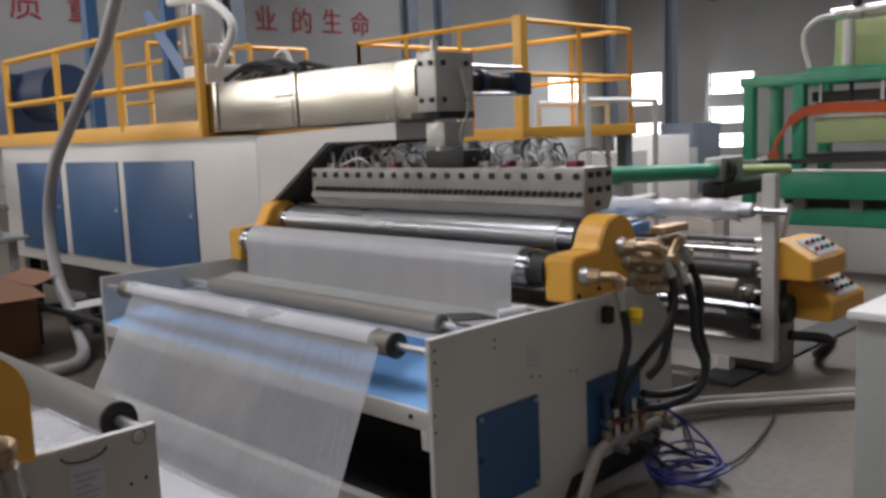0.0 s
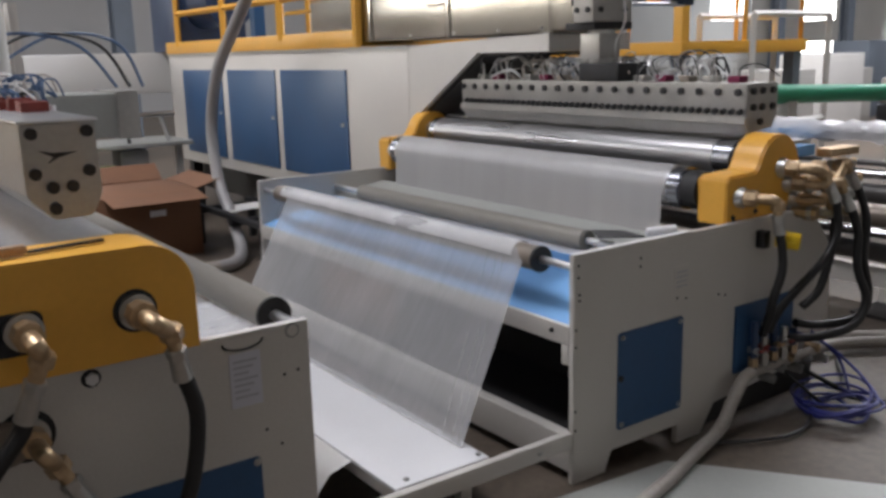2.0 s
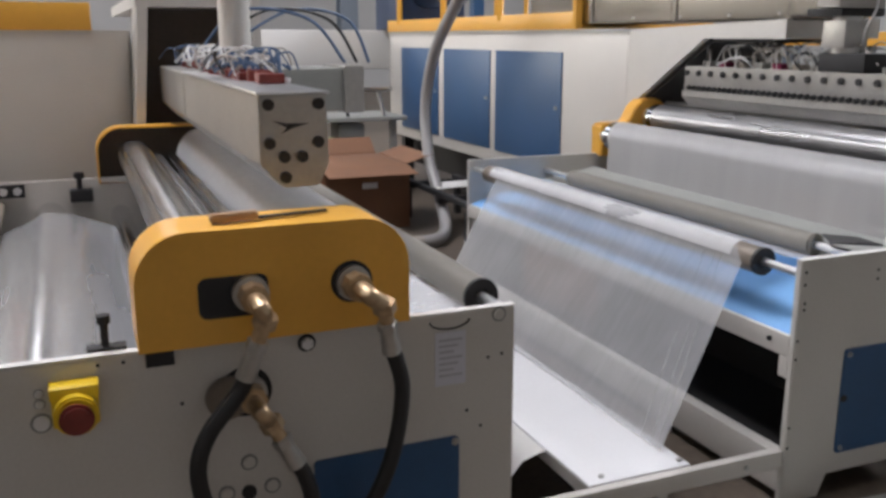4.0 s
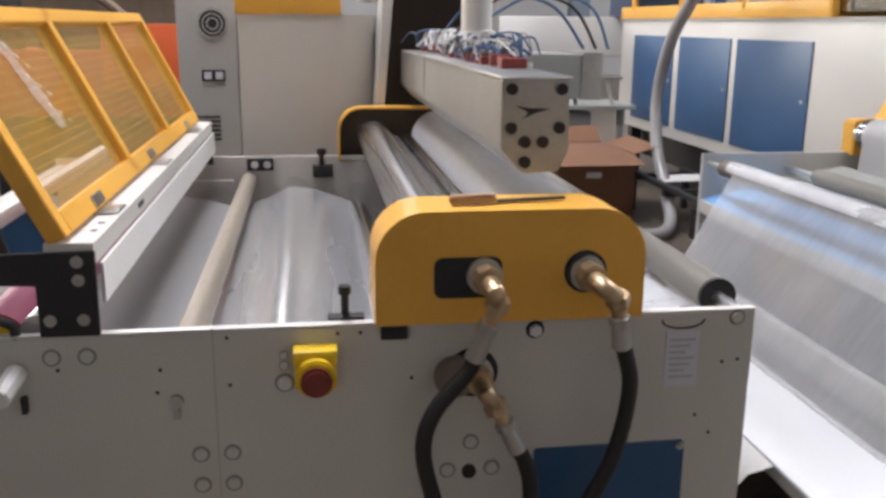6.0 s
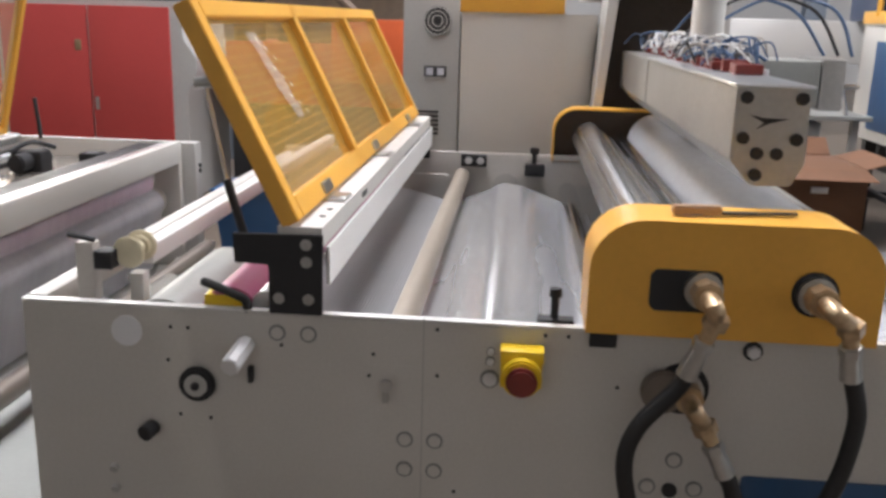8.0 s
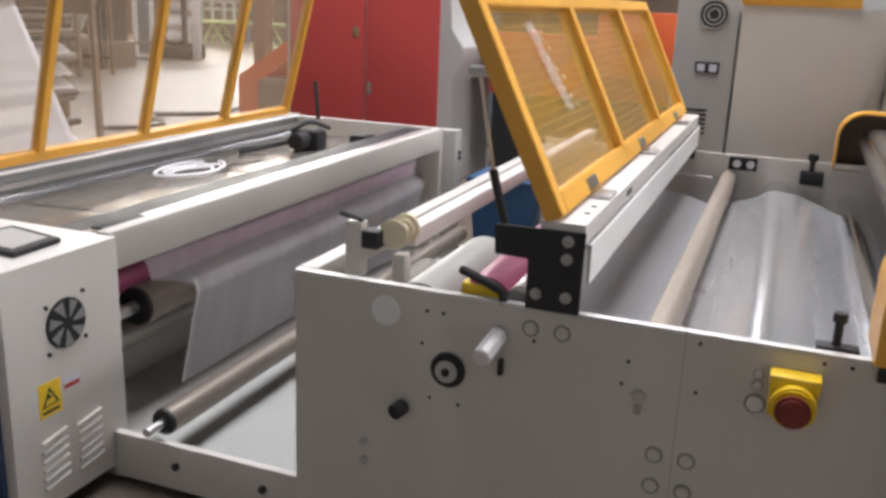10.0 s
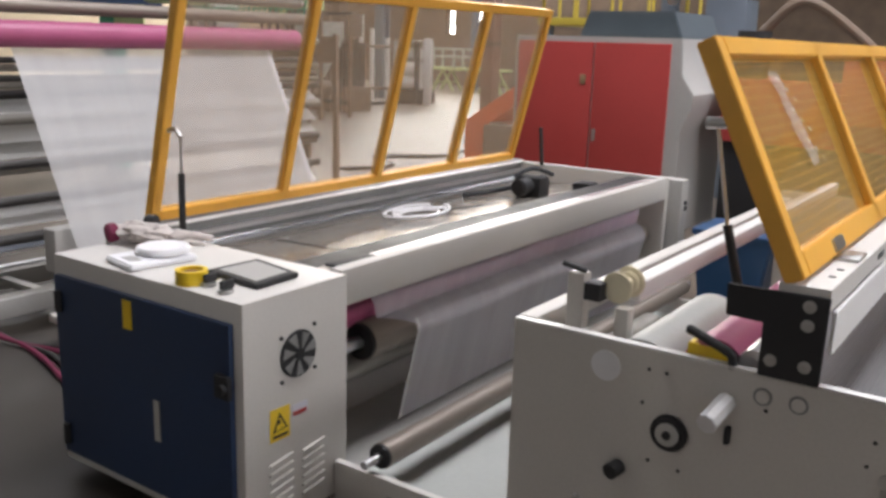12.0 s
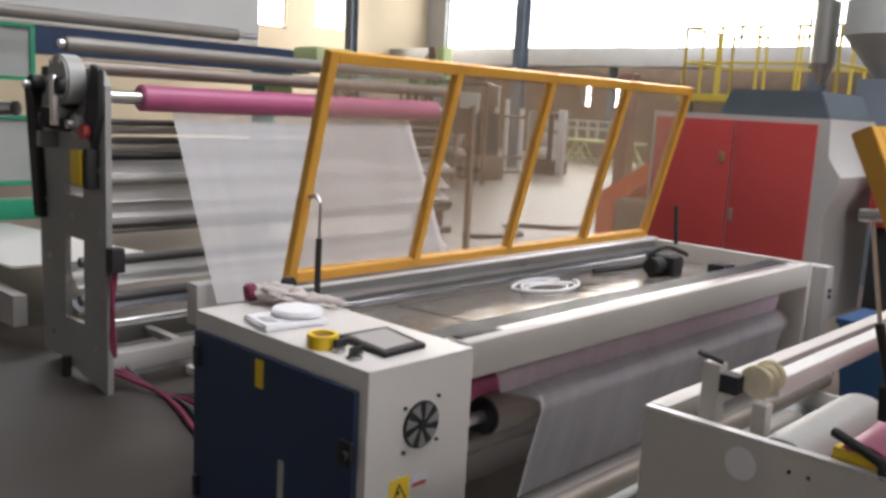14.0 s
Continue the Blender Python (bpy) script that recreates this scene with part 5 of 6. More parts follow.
part("flash", prism([(-0.183, 0.392), (-0.170, 0.380), (-0.180, 0.376), (-0.170, 0.362), (-0.178, 0.372), (-0.186, 0.378)], "x", -1.8230, -1.8226), BLACK, sg)
part("text_bar", B(-1.8245, -1.8238, -0.205, -0.145, 0.335, 0.343), BLACK, sg)
lb = part("red_label", B(-1.8275, -1.8250, -0.125, -0.06, 0.378, 0.415), PAPER, cb, "small white label with a red bar")
part("text_bar", B(-1.8250, -1.8243, -0.122, -0.065, 0.38, 0.393), REDP, lb)
for y0 in (-0.22, -0.085):
    for i in range(6):
        part("louvre", prism([(y0, 0.25 - 0.028 * i), (y0 + 0.095, 0.262 - 0.028 * i), (y0 + 0.095, 0.270 - 0.028 * i), (y0, 0.258 - 0.028 * i)], "x", -1.8260, -1.8180, 0.001), WHITE, cb)
hm = part("operator_panel", prism([(-2.135, -0.165), (-1.895, -0.19), (-1.905, -0.01), (-2.125, 0.03)], "z", 0.769, 0.785, 0.003), BLACK, cb, "black operator touch panel")
part("screen", prism([(-2.105, -0.145), (-1.925, -0.165), (-1.935, -0.03), (-2.10, 0.0)], "z", 0.785, 0.787), SCREEN, hm)
for x, y in ((-2.035, -0.245), (-1.945, -0.262)):
    k = part("selector_switch", C((x, y, 0.769), (x, y, 0.780), 0.024, 24, bev=0.003), STEEL, cb)
    part("selector_knob", B(x - 0.006, x + 0.006, y - 0.018, y + 0.03, 0.780, 0.805, bev=0.004), BLACK, k)
# frame behind the cabinet
part("front_beam", B(-1.90, -1.85, 0.121, 2.80, 0.655, 0.775, bev=0.005), WHITE, sl)
part("front_beam_top", B(-1.96, -1.90, 0.121, 2.80, 0.745, 0.765, bev=0.003), ALU, sl)
part("back_beam", B(-2.86, -2.78, 0.121, 2.84, 0.68, 0.785, bev=0.005), DULLGREY, sl)
part("beam_lip", B(-2.79, -2.755, 0.123, 2.80, 0.772, 0.782, bev=0.003), LIGHT, sl)
part("guide_rail", B(-2.78, -2.755, 0.123, 2.79, 0.715, 0.735, bev=0.003), ALU, sl, "aluminium guide rail")
part("guide_rail", C((-2.74, 0.123, 0.69), (-2.74, 2.79, 0.69), 0.010, 12), CHROME, sl)
part("cabinet_back", B(-2.86, -2.722, -0.02, 0.12, 0.05, 0.775, bev=0.004), WHITE, sl)
part("far_plate", B(-2.86, -1.85, 2.80, 2.84, 0.05, 0.775, bev=0.004), WHITE, sl)
part("far_post", B(-1.90, -1.78, 2.86, 2.96, 0.0, 0.76, bev=0.004), GREYP, sl)
for z in (0.60, 0.63):
    part("black_plug", C((-1.779, 2.92, z), (-1.77, 2.92, z), 0.012, 10), BLACK, sl)
part("knife_slot", B(-2.07, -1.962, 0.125, 2.79, 0.735, 0.763), RUBBER, sl, "black slot along the beam")
part("inner_ledge", B(-2.78, -2.70, 0.125, 2.79, 0.66, 0.68), STEEL, sl)
part("deck_plate", prism([(-2.70, 0.665), (-2.075, 0.69), (-2.075, 0.68), (-2.70, 0.655)], "y", 0.125, 2.79), DECK, sl, "worn grey steel deck plate")
for y in (0.62, 1.55):
    part("deck_seam", prism([(-2.695, 0.6668), (-2.08, 0.6908), (-2.08, 0.6925), (-2.695, 0.6685)], "y", y, y + 0.006), BLACK, sl)
dv = part("slitting_drive", C((-2.40, 2.12, 0.735), (-2.40, 2.40, 0.735), 0.045, 20, bev=0.008), BLACK, sl, "black slitting drive motor")
part("drive_body", B(-2.48, -2.32, 2.22, 2.33, 0.675, 0.785, bev=0.02), BLACK, dv)
part("drive_handle", tube([(-2.47, 2.2, 0.78), (-2.41, 2.3, 0.82), (-2.33, 2.38, 0.785)], 0.012, 8), BLACK, dv)
part("drive_arm", tube([(-2.66, 2.0, 0.68), (-2.55, 2.2, 0.70), (-2.45, 2.3, 0.73)], 0.014, 8), BLACK, sl)
part("drive_box", B(-2.24, -2.14, 2.43, 2.55, 0.684, 0.75, bev=0.01), BLACK, sl)
part("slot_cover", B(-1.955, -1.905, 0.16, 0.36, 0.765, 0.772, bev=0.002), BLACK, sl)
# rolls and web below the beam
part("dark_strip", B(-1.93, -1.91, 0.14, 1.2, 0.635, 0.65), BLACK, sl)
roll("pink_roll", -2.03, 0.545, 0.05, 0.2, 2.75, PINK, "pink rubber roll", sl, 0.06, 0.02)
dkr = roll("dark_roll", -1.96, 0.46, 0.068, 0.34, 2.72, ROLLT, "dark anodised roll", sl, 0.2, 0.022, BLACK)
roll("dark_roll", -2.06, 0.34, 0.06, 0.16, 2.75, ROLLG, "dark grey roll", sl, 0.02, 0.02)
roll("low_roll", -1.67, 0.212, 0.042, 0.1, 2.70, ROLLT, "dark anodised roll", sl, 0.08, 0.014, BLACK)
part("film_span", web([(-1.93, 0.655), (-1.92, 0.60)] + arc(-1.955, 0.46, 0.080, 75, 20, 5), 0.33, 2.62, 0.002, shift=0.115, taper=0.115), FILMC, sl, "clear film running under the beam")
part("film_span", web(arc(-1.955, 0.46, 0.080, 20, -10, 4) + [(-1.89, 0.40), (-1.905, 0.33), (-1.93, 0.22), (-1.955, 0.10)], 0.56, 2.62, 0.003), FILMC, sl, "clear film hanging from the dark roll")
part("film_edge", web(arc(-1.955, 0.46, 0.082, 35, -5, 4) + [(-1.888, 0.40), (-1.903, 0.33), (-1.953, 0.10)], 0.555, 0.572, 0.002, 2), FILMB, sl)
part("low_side", B(-1.824, -1.16, 0.06, 0.085, 0.02, 0.166, bev=0.003), WHITE, sl)
part("low_side", B(-1.824, -1.16, 2.6, 2.625, 0.02, 0.166, bev=0.003), WHITE, sl)
for x in (-1.6, -1.3):
    part("stud", C((x, 0.06, 0.10), (x, 0.05, 0.10), 0.012, 12), BLACK, sl)
part("low_deck", B(-1.84, -1.16, 0.09, 2.6, 0.06, 0.075), PLATEG, sl, "pale sheet deck")
part("dark_cavity", B(-2.6, -2.2, 0.15, 2.79, 0.05, 0.56), GREYP, sl, "grey back panel behind the rolls")
part("cavity_floor", B(-2.2, -1.86, 0.15, 2.79, 0.05, 0.07), GREYP, sl)
# open guard frame
gf = part("open_guard", bmesh.new(), YELLOW, sl, "open yellow guard frame with clear panes")
gl = lambda t: (-2.80 + 0.22 * t, 0.80 + 0.865 * t)


def gbar(y0, y1, t0, t1, th=0.02):
    (xa, za), (xb, zb) = gl(t0), gl(t1)
    return prism([(xa - th, za + th * 0.3), (xa + th, za - th * 0.3), (xb + th, zb - th * 0.3), (xb - th, zb + th * 0.3)], "y", y0, y1, 0.003)


ys = (0.12, 0.78, 1.41, 2.045, 2.67)
for y in ys:
    part("guard_stile", gbar(y, y + 0.04, 0.0, 1.0), YELLOW, gf)
part("guard_rail", gbar(0.16, 2.67, 0.0, 0.045), YELLOW, gf)
part("guard_rail", gbar(0.16, 2.67, 0.955, 1.0), YELLOW, gf)
for a, b in zip(ys, ys[1:]):
    part("pane", gbar(a + 0.04, b, 0.045, 0.955, 0.002), CLEARP, gf, "clear acrylic pane")
part("gas_strut", C((-2.645, 0.155, 0.765), (-2.635, 0.15, 0.99), 0.012, 14), BLACK, sl, "black gas strut")
part("strut_rod", C((-2.635, 0.15, 0.99), (-2.63, 0.147, 1.125), 0.005, 10), STEEL, sl)
part("strut_eye", tube([(-2.63, 0.147, 1.12), (-2.66, 0.147, 1.145), (-2.71, 0.145, 1.13)], 0.008, 8), STEEL, sl)
part("gas_strut", C((-2.58, 2.70, 0.78), (-2.60, 2.70, 1.0), 0.012, 14), BLACK, sl)

rope = thing("white_rope", (-2.5, 1.39, 0.675), "tangled white rope lying on the deck plate", "rope")
rnd = random.Random(3)
for q in range(3):
    part("rope_loop", tube([(-2.50 + (0.075 + 0.02 * q) * math.cos(a) + rnd.uniform(-.012, .012), 1.39 + (0.13 + 0.035 * q) * math.sin(a) + rnd.uniform(-.02, .02), 0.688 + 0.007 * q) for a in [k * math.pi / 8 + q for k in range(16)]], 0.0065, 6, 5), PLASTIC, rope)
part("rope_end", tube([(-2.47, 1.52, 0.69), (-2.40, 1.70, 0.69), (-2.36, 1.88, 0.69)], 0.004, 6, 5), BLACK, rope)

ks = thing("kitchen_scale", (-2.25, -0.12, 0.78), "white digital kitchen scale with a round plate", "scale")
ks.location.z -= 0.013
ks.location.y -= 0.012
part("scale_body", prism([(-2.49, -0.26), (-2.32, -0.29), (-2.29, -0.06), (-2.48, -0.02)], "z", 0.783, 0.803, 0.006), PLASTIC, ks)
part("display", prism([(-2.43, -0.245), (-2.36, -0.257), (-2.35, -0.225), (-2.42, -0.212)], "z", 0.803, 0.8045), SCREEN, ks)
part("weighing_plate", C((-2.39, -0.115, 0.806), (-2.39, -0.115, 0.826), 0.085, 40, bev=0.006), PLASTIC, ks)
tp = thing("adhesive_tape_roll", (-2.115, -0.265, 0.78), "roll of yellow adhesive tape", "tape")
bmt = bmesh.new()
ring = [[bmt.verts.new((-2.097 + r * math.cos(k * math.pi / 18), -0.255 + r * math.sin(k * math.pi / 18), z)) for k in range(36)] for r, z in ((0.047, 0.769), (0.047, 0.81), (0.034, 0.81), (0.034, 0.769))]
for a in range(4):
    for k in range(36):
        bmt.faces.new((ring[a][k], ring[a][(k + 1) % 36], ring[(a + 1) % 4][(k + 1) % 36], ring[(a + 1) % 4][k]))
bmesh.ops.recalc_face_normals(bmt, faces=bmt.faces)
part("tape_body", bmt, YBRIGHT, tp)
part("core", C((-2.097, -0.255, 0.769), (-2.097, -0.255, 0.80), 0.0335, 30), CARD, tp)
gv = thing("work_gloves", (-2.5, -0.05, 0.78), "crumpled cotton work gloves with maroon cuffs", "gloves")
bmg = bmesh.new()
bmesh.ops.create_icosphere(bmg, subdivisions=4, radius=1.0)
for v in bmg.verts:
    n = noise.noise(v.co * 2.2) * 0.35 + noise.noise(v.co * 6) * 0.12
    v.co = Vector((-2.63, -0.03, 0.82)) + Vector((v.co.x * 0.11, v.co.y * 0.07, v.co.z * 0.034)) * (1 + n)
gv.location.z -= 0.012
part("glove", bmg, GLOVE, gv)
for k in range(4):
    part("glove_finger", tube([(-2.58 + .02 * k, 0.02, 0.80), (-2.55 + .025 * k, 0.06, 0.815), (-2.52 + .03 * k, 0.08 + .01 * k, 0.80)], 0.012, 8), GLOVE, gv)
part("cuff", C((-2.70, -0.12, 0.815), (-2.69, -0.085, 0.82), 0.033, 18, bev=0.006), MAROON, gv)
part("cuff", C((-2.66, 0.01, 0.845), (-2.62, 0.03, 0.845), 0.026, 18, bev=0.006), BLACK, gv)


# ---- winder behind the slitting unit ----
wd = thing("film_winder", (-4.5, 1.4, 0), "grey steel film winder with a pink rubber roll", "machine")
def joined(polys, y0, y1):
    """One plate out of several outlines in one plane."""
    bm = bmesh.new()
    for pts in polys:
        piece = prism(pts, "y", y0, y1)
        me = bpy.data.meshes.new("piece")
        piece.to_mesh(me)
        piece.free()
        bm.from_mesh(me)
        bpy.data.meshes.remove(me)
    return bm


plate_outlines = (
    [(-4.87, 0.08), (-4.90, 0.85), (-4.95, 1.40), (-4.84, 1.56), (-4.594, 1.62), (-4.594, 0.08)],
    [(-4.378, 0.03), (-4.378, 1.58), (-4.20, 1.57), (-4.14, 1.50), (-4.13, 0.0), (-4.17, 0.0)],
    [(-4.594, 0.08), (-4.594, 0.305), (-4.378, 0.305), (-4.378, 0.03)],
    [(-4.594, 0.737), (-4.594, 0.95), (-4.378, 0.95), (-4.378, 0.737)],
    [(-4.594, 1.0), (-4.594, 1.61), (-4.378, 1.58), (-4.378, 1.0)])
part("side_plate", joined(plate_outlines, 0.06, 0.09), WINDERG, wd)
# Far plate is grey too; the brown stands in for its shade.
part("far_side_plate", joined([[(-4.87, 0.08), (-4.90, 0.85), (-4.95, 1.40), (-4.594, 1.5), (-4.594, 0.08)], [(-4.36, 0.0), (-4.36, 1.5), (-4.33, 1.5), (-4.31, 0.0)], [(-4.594, 1.3), (-4.594, 1.48), (-4.36, 1.48), (-4.36, 1.3)]], 2.85, 2.88), RUST, wd, "far side plate, coloured brown for its shade")
for x, z in ((-4.82, 1.2), (-4.80, 0.9), (-4.78, 0.6), (-4.2, 1.1), (-4.19, 0.8), (-4.18, 0.5), (-4.5, 0.85), (-4.25, 0.2), (-4.75, 0.2)):
    bolt(x, z, 0.06, wd, 0.012)
part("bearing_disc", C((-4.43, 0.06, 1.52), (-4.43, -0.04, 1.52), 0.12, 36, bev=0.01), PLATEG, wd, "grey bearing housing")
part("bearing_cap", C((-4.36, -0.04, 1.49), (-4.36, -0.07, 1.49), 0.04, 24, bev=0.005), BLACK, wd)
for k in range(6):
    part("bearing_bolt", C((-4.43 + 0.095 * math.cos(k * 1.047), -0.04, 1.52 + 0.095 * math.sin(k * 1.047)), (-4.43 + 0.095 * math.cos(k * 1.047), -0.052, 1.52 + 0.095 * math.sin(k * 1.047)), 0.011, 6), STEEL, wd)
for dx, dz, r, m in ((-0.30, 0.02, 0.05, BLACK), (-0.10, -0.14, 0.06, STEEL), (0.10, -0.02, 0.07, BLACK), (0.20, -0.16, 0.05, STEEL), (0.02, 0.10, 0.035, ALU)):
    gg = part("gear", C((-4.55 + dx, 0.06, 1.47 + dz), (-4.55 + dx, 0.0, 1.47 + dz), r, 18, bev=0.006), m, wd)
    part("gear_hub", C((-4.55 + dx, 0.0, 1.47 + dz), (-4.55 + dx, -0.03, 1.47 + dz), r * 0.4, 14), ALU, gg)
part("crank_arm", B(-4.44, -4.39, -0.075, -0.045, 1.30, 1.54, bev=0.006), ALU, wd)
for x, z, w_, h_, m in ((-4.62, 1.33, .05, .10, BLACK), (-4.50, 1.36, .04, .06, STEEL), (-4.42, 1.30, .05, .05, BLACK), (-4.68, 1.22, .03, .08, DULLGREY), (-4.47, 1.50, .03, .10, DULLGREY), (-4.57, 1.56, .06, .04, BLACK)):
    part("clamp_block", B(x - w_, x + w_, -0.03, 0.059, z - h_ / 2, z + h_ / 2, bev=0.006), m, wd)
part("shaft_end", C((-4.98, -0.02, 1.36), (-5.2, -0.1, 1.34), 0.04, 20), STEEL, wd)
part("handwheel", C((-5.2, -0.1, 1.34), (-5.23, -0.11, 1.34), 0.09, 24), BLACK, wd)
part("roll_cradle", prism([(-4.30, 1.36), (-4.22, 1.60), (-4.14, 1.57), (-4.14, 1.38), (-4.22, 1.18)], "y", 0.03, 0.058, 0.004), BLACK, wd, "black roll cradle")
part("roll_cradle", prism([(-4.88, 0.80), (-4.80, 0.80), (-4.86, 1.5), (-4.98, 1.5)], "y", 0.02, 0.06, 0.004), BLACK, wd)
part("chuck", C((-4.40, 0.09, 1.449), (-4.41, 0.376, 1.449), 0.032, 18), ALU, wd, "shiny chuck shaft")
part("black_valve", B(-4.255, -4.20, 0.0, 0.059, 1.01, 1.20, bev=0.01), BLACK, wd)
part("yellow_box", B(-4.37, -4.26, -0.01, 0.059, 1.02, 1.19, bev=0.01), YBRIGHT, wd, "yellow pneumatic box")
part("red_knob", C((-4.26, 0.059, 1.28), (-4.26, 0.0, 1.28), 0.035, 16), REDP, wd)
for z in (0.30, 0.42, 0.55):
    part("air_line", tube([(-4.10, 0.09, 0.62), (-4.11 + 0.05 * z, 0.06, z), (-4.09, 0.08, 0.2)], 0.009, 8), MAROON, wd)
part("valve", B(-4.129, -4.06, 0.05, 0.12, 0.62, 0.74, bev=0.01), BLACK, wd)
roll("pink_roll", -4.42, 1.449, 0.067, 0.378, 2.55, PINK, "pink rubber nip roll", wd, 0.2, 0.025)
roll("top_roll", -4.66, 1.70, 0.036, 0.1, 2.83, ROLLG, "grey rubber top roll", wd, 0.03, 0.02)
roll("top_roll", -4.60, 1.59, 0.038, 0.1, 2.83, ROLLT, "grey roll", wd, 0.03, 0.02)
for x, z, r, m in ((-4.52, 1.318, 0.017, DARKROLL), (-4.50, 1.280, 0.019, ROLLG), (-4.52, 1.226, 0.018, DARKROLL), (-4.50, 1.190, 0.016, ROLLG), (-4.50, 1.146, 0.024, RUBBER), (-4.50, 1.022, 0.030, ROLLG), (-4.50, 0.79, 0.022, DARKROLL), (-4.52, 0.752, 0.018, ROLLG), (-4.50, 0.60, 0.028, DARKROLL), (-4.50, 0.40, 0.03, DARKROLL)):
    roll("guide_roll", x, z, r, 0.09, 2.85, m, "dark guide roll", wd)
for z0, z1, m in ((1.048, 1.12, LIGHT), (0.90, 0.992, LIGHT), (0.815, 0.897, GREYP), (0.46, 0.566, LIGHT), (0.335, 0.372, NAVY)):
    part("cross_plate", prism([(-4.64, z1), (-4.52, z0), (-4.515, z0 + 0.003), (-4.635, z1 + 0.003)], "y", 0.09, 2.85), m, wd, "pale sheet between the rolls" if m is LIGHT else "")
part("bright_edge", B(-4.52, -4.505, 0.09, 2.85, 0.325, 0.334), ALU, wd)
part("cross_beam", B(-4.40, -4.30, 0.09, 2.85, 0.05, 0.15, bev=0.004), GREYP, wd)
part("cross_beam", B(-4.90, -4.80, 0.09, 2.85, 0.05, 0.15, bev=0.004), GREYP, wd)
for y in (0.6, 1.3, 2.1):
    part("tie_bar", B(-4.8, -4.4, y, y + 0.05, 0.09, 0.13), GREYP, wd)
part("tie_bar", C((-4.3, 0.09, 0.32), (-4.3, 2.85, 0.32), 0.012, 10), STEEL, wd)
part("web_guide", B(-4.15, -4.05, 0.5, 2.5, 0.3, 0.52, bev=0.01), GREYP, wd)
part("film_fall", web([(-4.43 + 0.47 * k / 12, 1.41 - 0.98 * k / 12) for k in range(13)], 0.56, 2.30, 0.006, 24, taper=0.0), FILMH, wd, "clear film slanting down from the pink roll")
part("film_fold", web([(-4.425 + 0.47 * k / 12, 1.41 - 0.98 * k / 12) for k in range(13)], 2.265, 2.305, 0.008, 3), FILMB, wd)
part("foot", C((-4.55, 0.04, 0.0), (-4.55, 0.04, 0.1), 0.025, 14), BLACK, wd)
part("base_channel", B(-3.9, -2.9, 0.35, 0.6, 0.12, 0.16, bev=0.004), WHITE, wd)
part("base_channel_leg", B(-3.55, -3.5, 0.38, 0.44, 0, 0.12), GREYP, wd)
for k in range(4):
    solo("red_cable", tube([(-4.2, 0.1 + .03 * k, 0.1), (-4.0, 0.25, 0.02), (-3.7, 0.2 + .05 * k, 0.02), (-3.3, 0.1 + .03 * k, 0.02), (-2.8, 0.15, 0.02)], 0.012, 8), (MAROON, RUBBER)[k % 2], "loose cables lying on the floor under the winder", "cable", group="winder cables")
solo("grey_conduit", tube([(-4.6, -1.6, 0.04), (-4.3, -1.0, 0.04), (-4.25, -0.8, 0.04), (-4.35, -0.55, 0.04), (-4.7, -0.35, 0.04)], 0.045, 12), HOSEG, "grey hose lying in a bend on the floor", "hose")


# ---- red cabinet and machines behind ----
rc = thing("red_cabinet", (-3.4, 5.3, 0), "grey machine cabinet with red double doors", "cabinet")
part("cabinet_body", prism([(-4.10, 0.0), (-4.10, 1.545), (-2.62, 1.545), (-2.60, 1.26), (-2.50, 1.12), (-2.50, 1.0), (-2.58, 0.85), (-2.58, 0.0)], "y", 4.91, 5.9, 0.004), GREYP, rc)
for x0, x1 in ((-4.06, -3.36), (-3.345, -2.70)):
    d = part("door", B(x0, x1, 4.888, 4.909, 0.12, 1.50, bev=0.004), REDP, rc, "red painted steel door")
    part("lock", B(x1 - 0.10 if x1 < -3 else x0 + 0.02, x1 - 0.05 if x1 < -3 else x0 + 0.05, 4.88, 4.888, 0.70 if x1 > -3 else 1.16, 0.80 if x1 > -3 else 1.24, bev=0.003), STEEL if x1 > -3 else BRASS, d)
part("hood", prism([(-3.55, 1.545), (-3.47, 1.75), (-2.74, 1.75), (-2.66, 1.545)], "y", 5.0, 5.9, 0.01), SLATE, rc, "slate blue sheet hood")
rm = thing("red_machine", (-1.9, 5.6, 0), "low red and black machine beside the cabinet", "machine")
part("red_body", B(-2.4, -0.9, 5.3, 6.2, 0.75, 1.25, bev=0.02), REDP, rm)
part("black_base", B(-2.38, -0.92, 5.35, 6.15, 0.0, 0.75, bev=0.02), BLACK, rm)
part("pump", C((-2.25, 5.5, 1.25), (-2.25, 5.5, 1.62), 0.13, 20), DARK, rm)
part("pipe", tube([(-2.2, 5.5, 1.6), (-1.9, 5.5, 1.85), (-1.5, 5.6, 1.6), (-1.2, 5.6, 1.3)], 0.04, 8), RUST, rm)
part("motor_stand", B(-2.0, -1.4, 5.4, 5.9, 1.25, 1.5, bev=0.03), DARK, rm)
part("orange_panel", B(-1.5, -0.75, 5.2, 5.3, 0.95, 1.45, bev=0.01), ORANGE, rm)
bk = thing("blue_bin", (-1.5, 3.2, 0), "blue plastic bin standing by the slitting unit", "bin")
part("bin_body", prism([(-1.68, 0.0), (-1.74, 0.46), (-1.30, 0.46), (-1.36, 0.0)], "y", 3.0, 3.4, 0.01), BLUE, bk)
part("bin_rim", B(-1.75, -1.29, 2.99, 3.41, 0.45, 0.48, bev=0.006), BLUE, bk)
cv = thing("orange_conveyor", (-5.0, 6.6, 0), "orange-red inclined conveyor on the floor", "conveyor")
part("incline", prism([(-5.60, 0.62), (-4.45, 1.37), (-4.45, 1.17), (-5.36, 0.56), (-5.36, 0.0), (-5.60, 0.0)], "y", 6.4, 6.9, 0.005), ORANGE, cv)
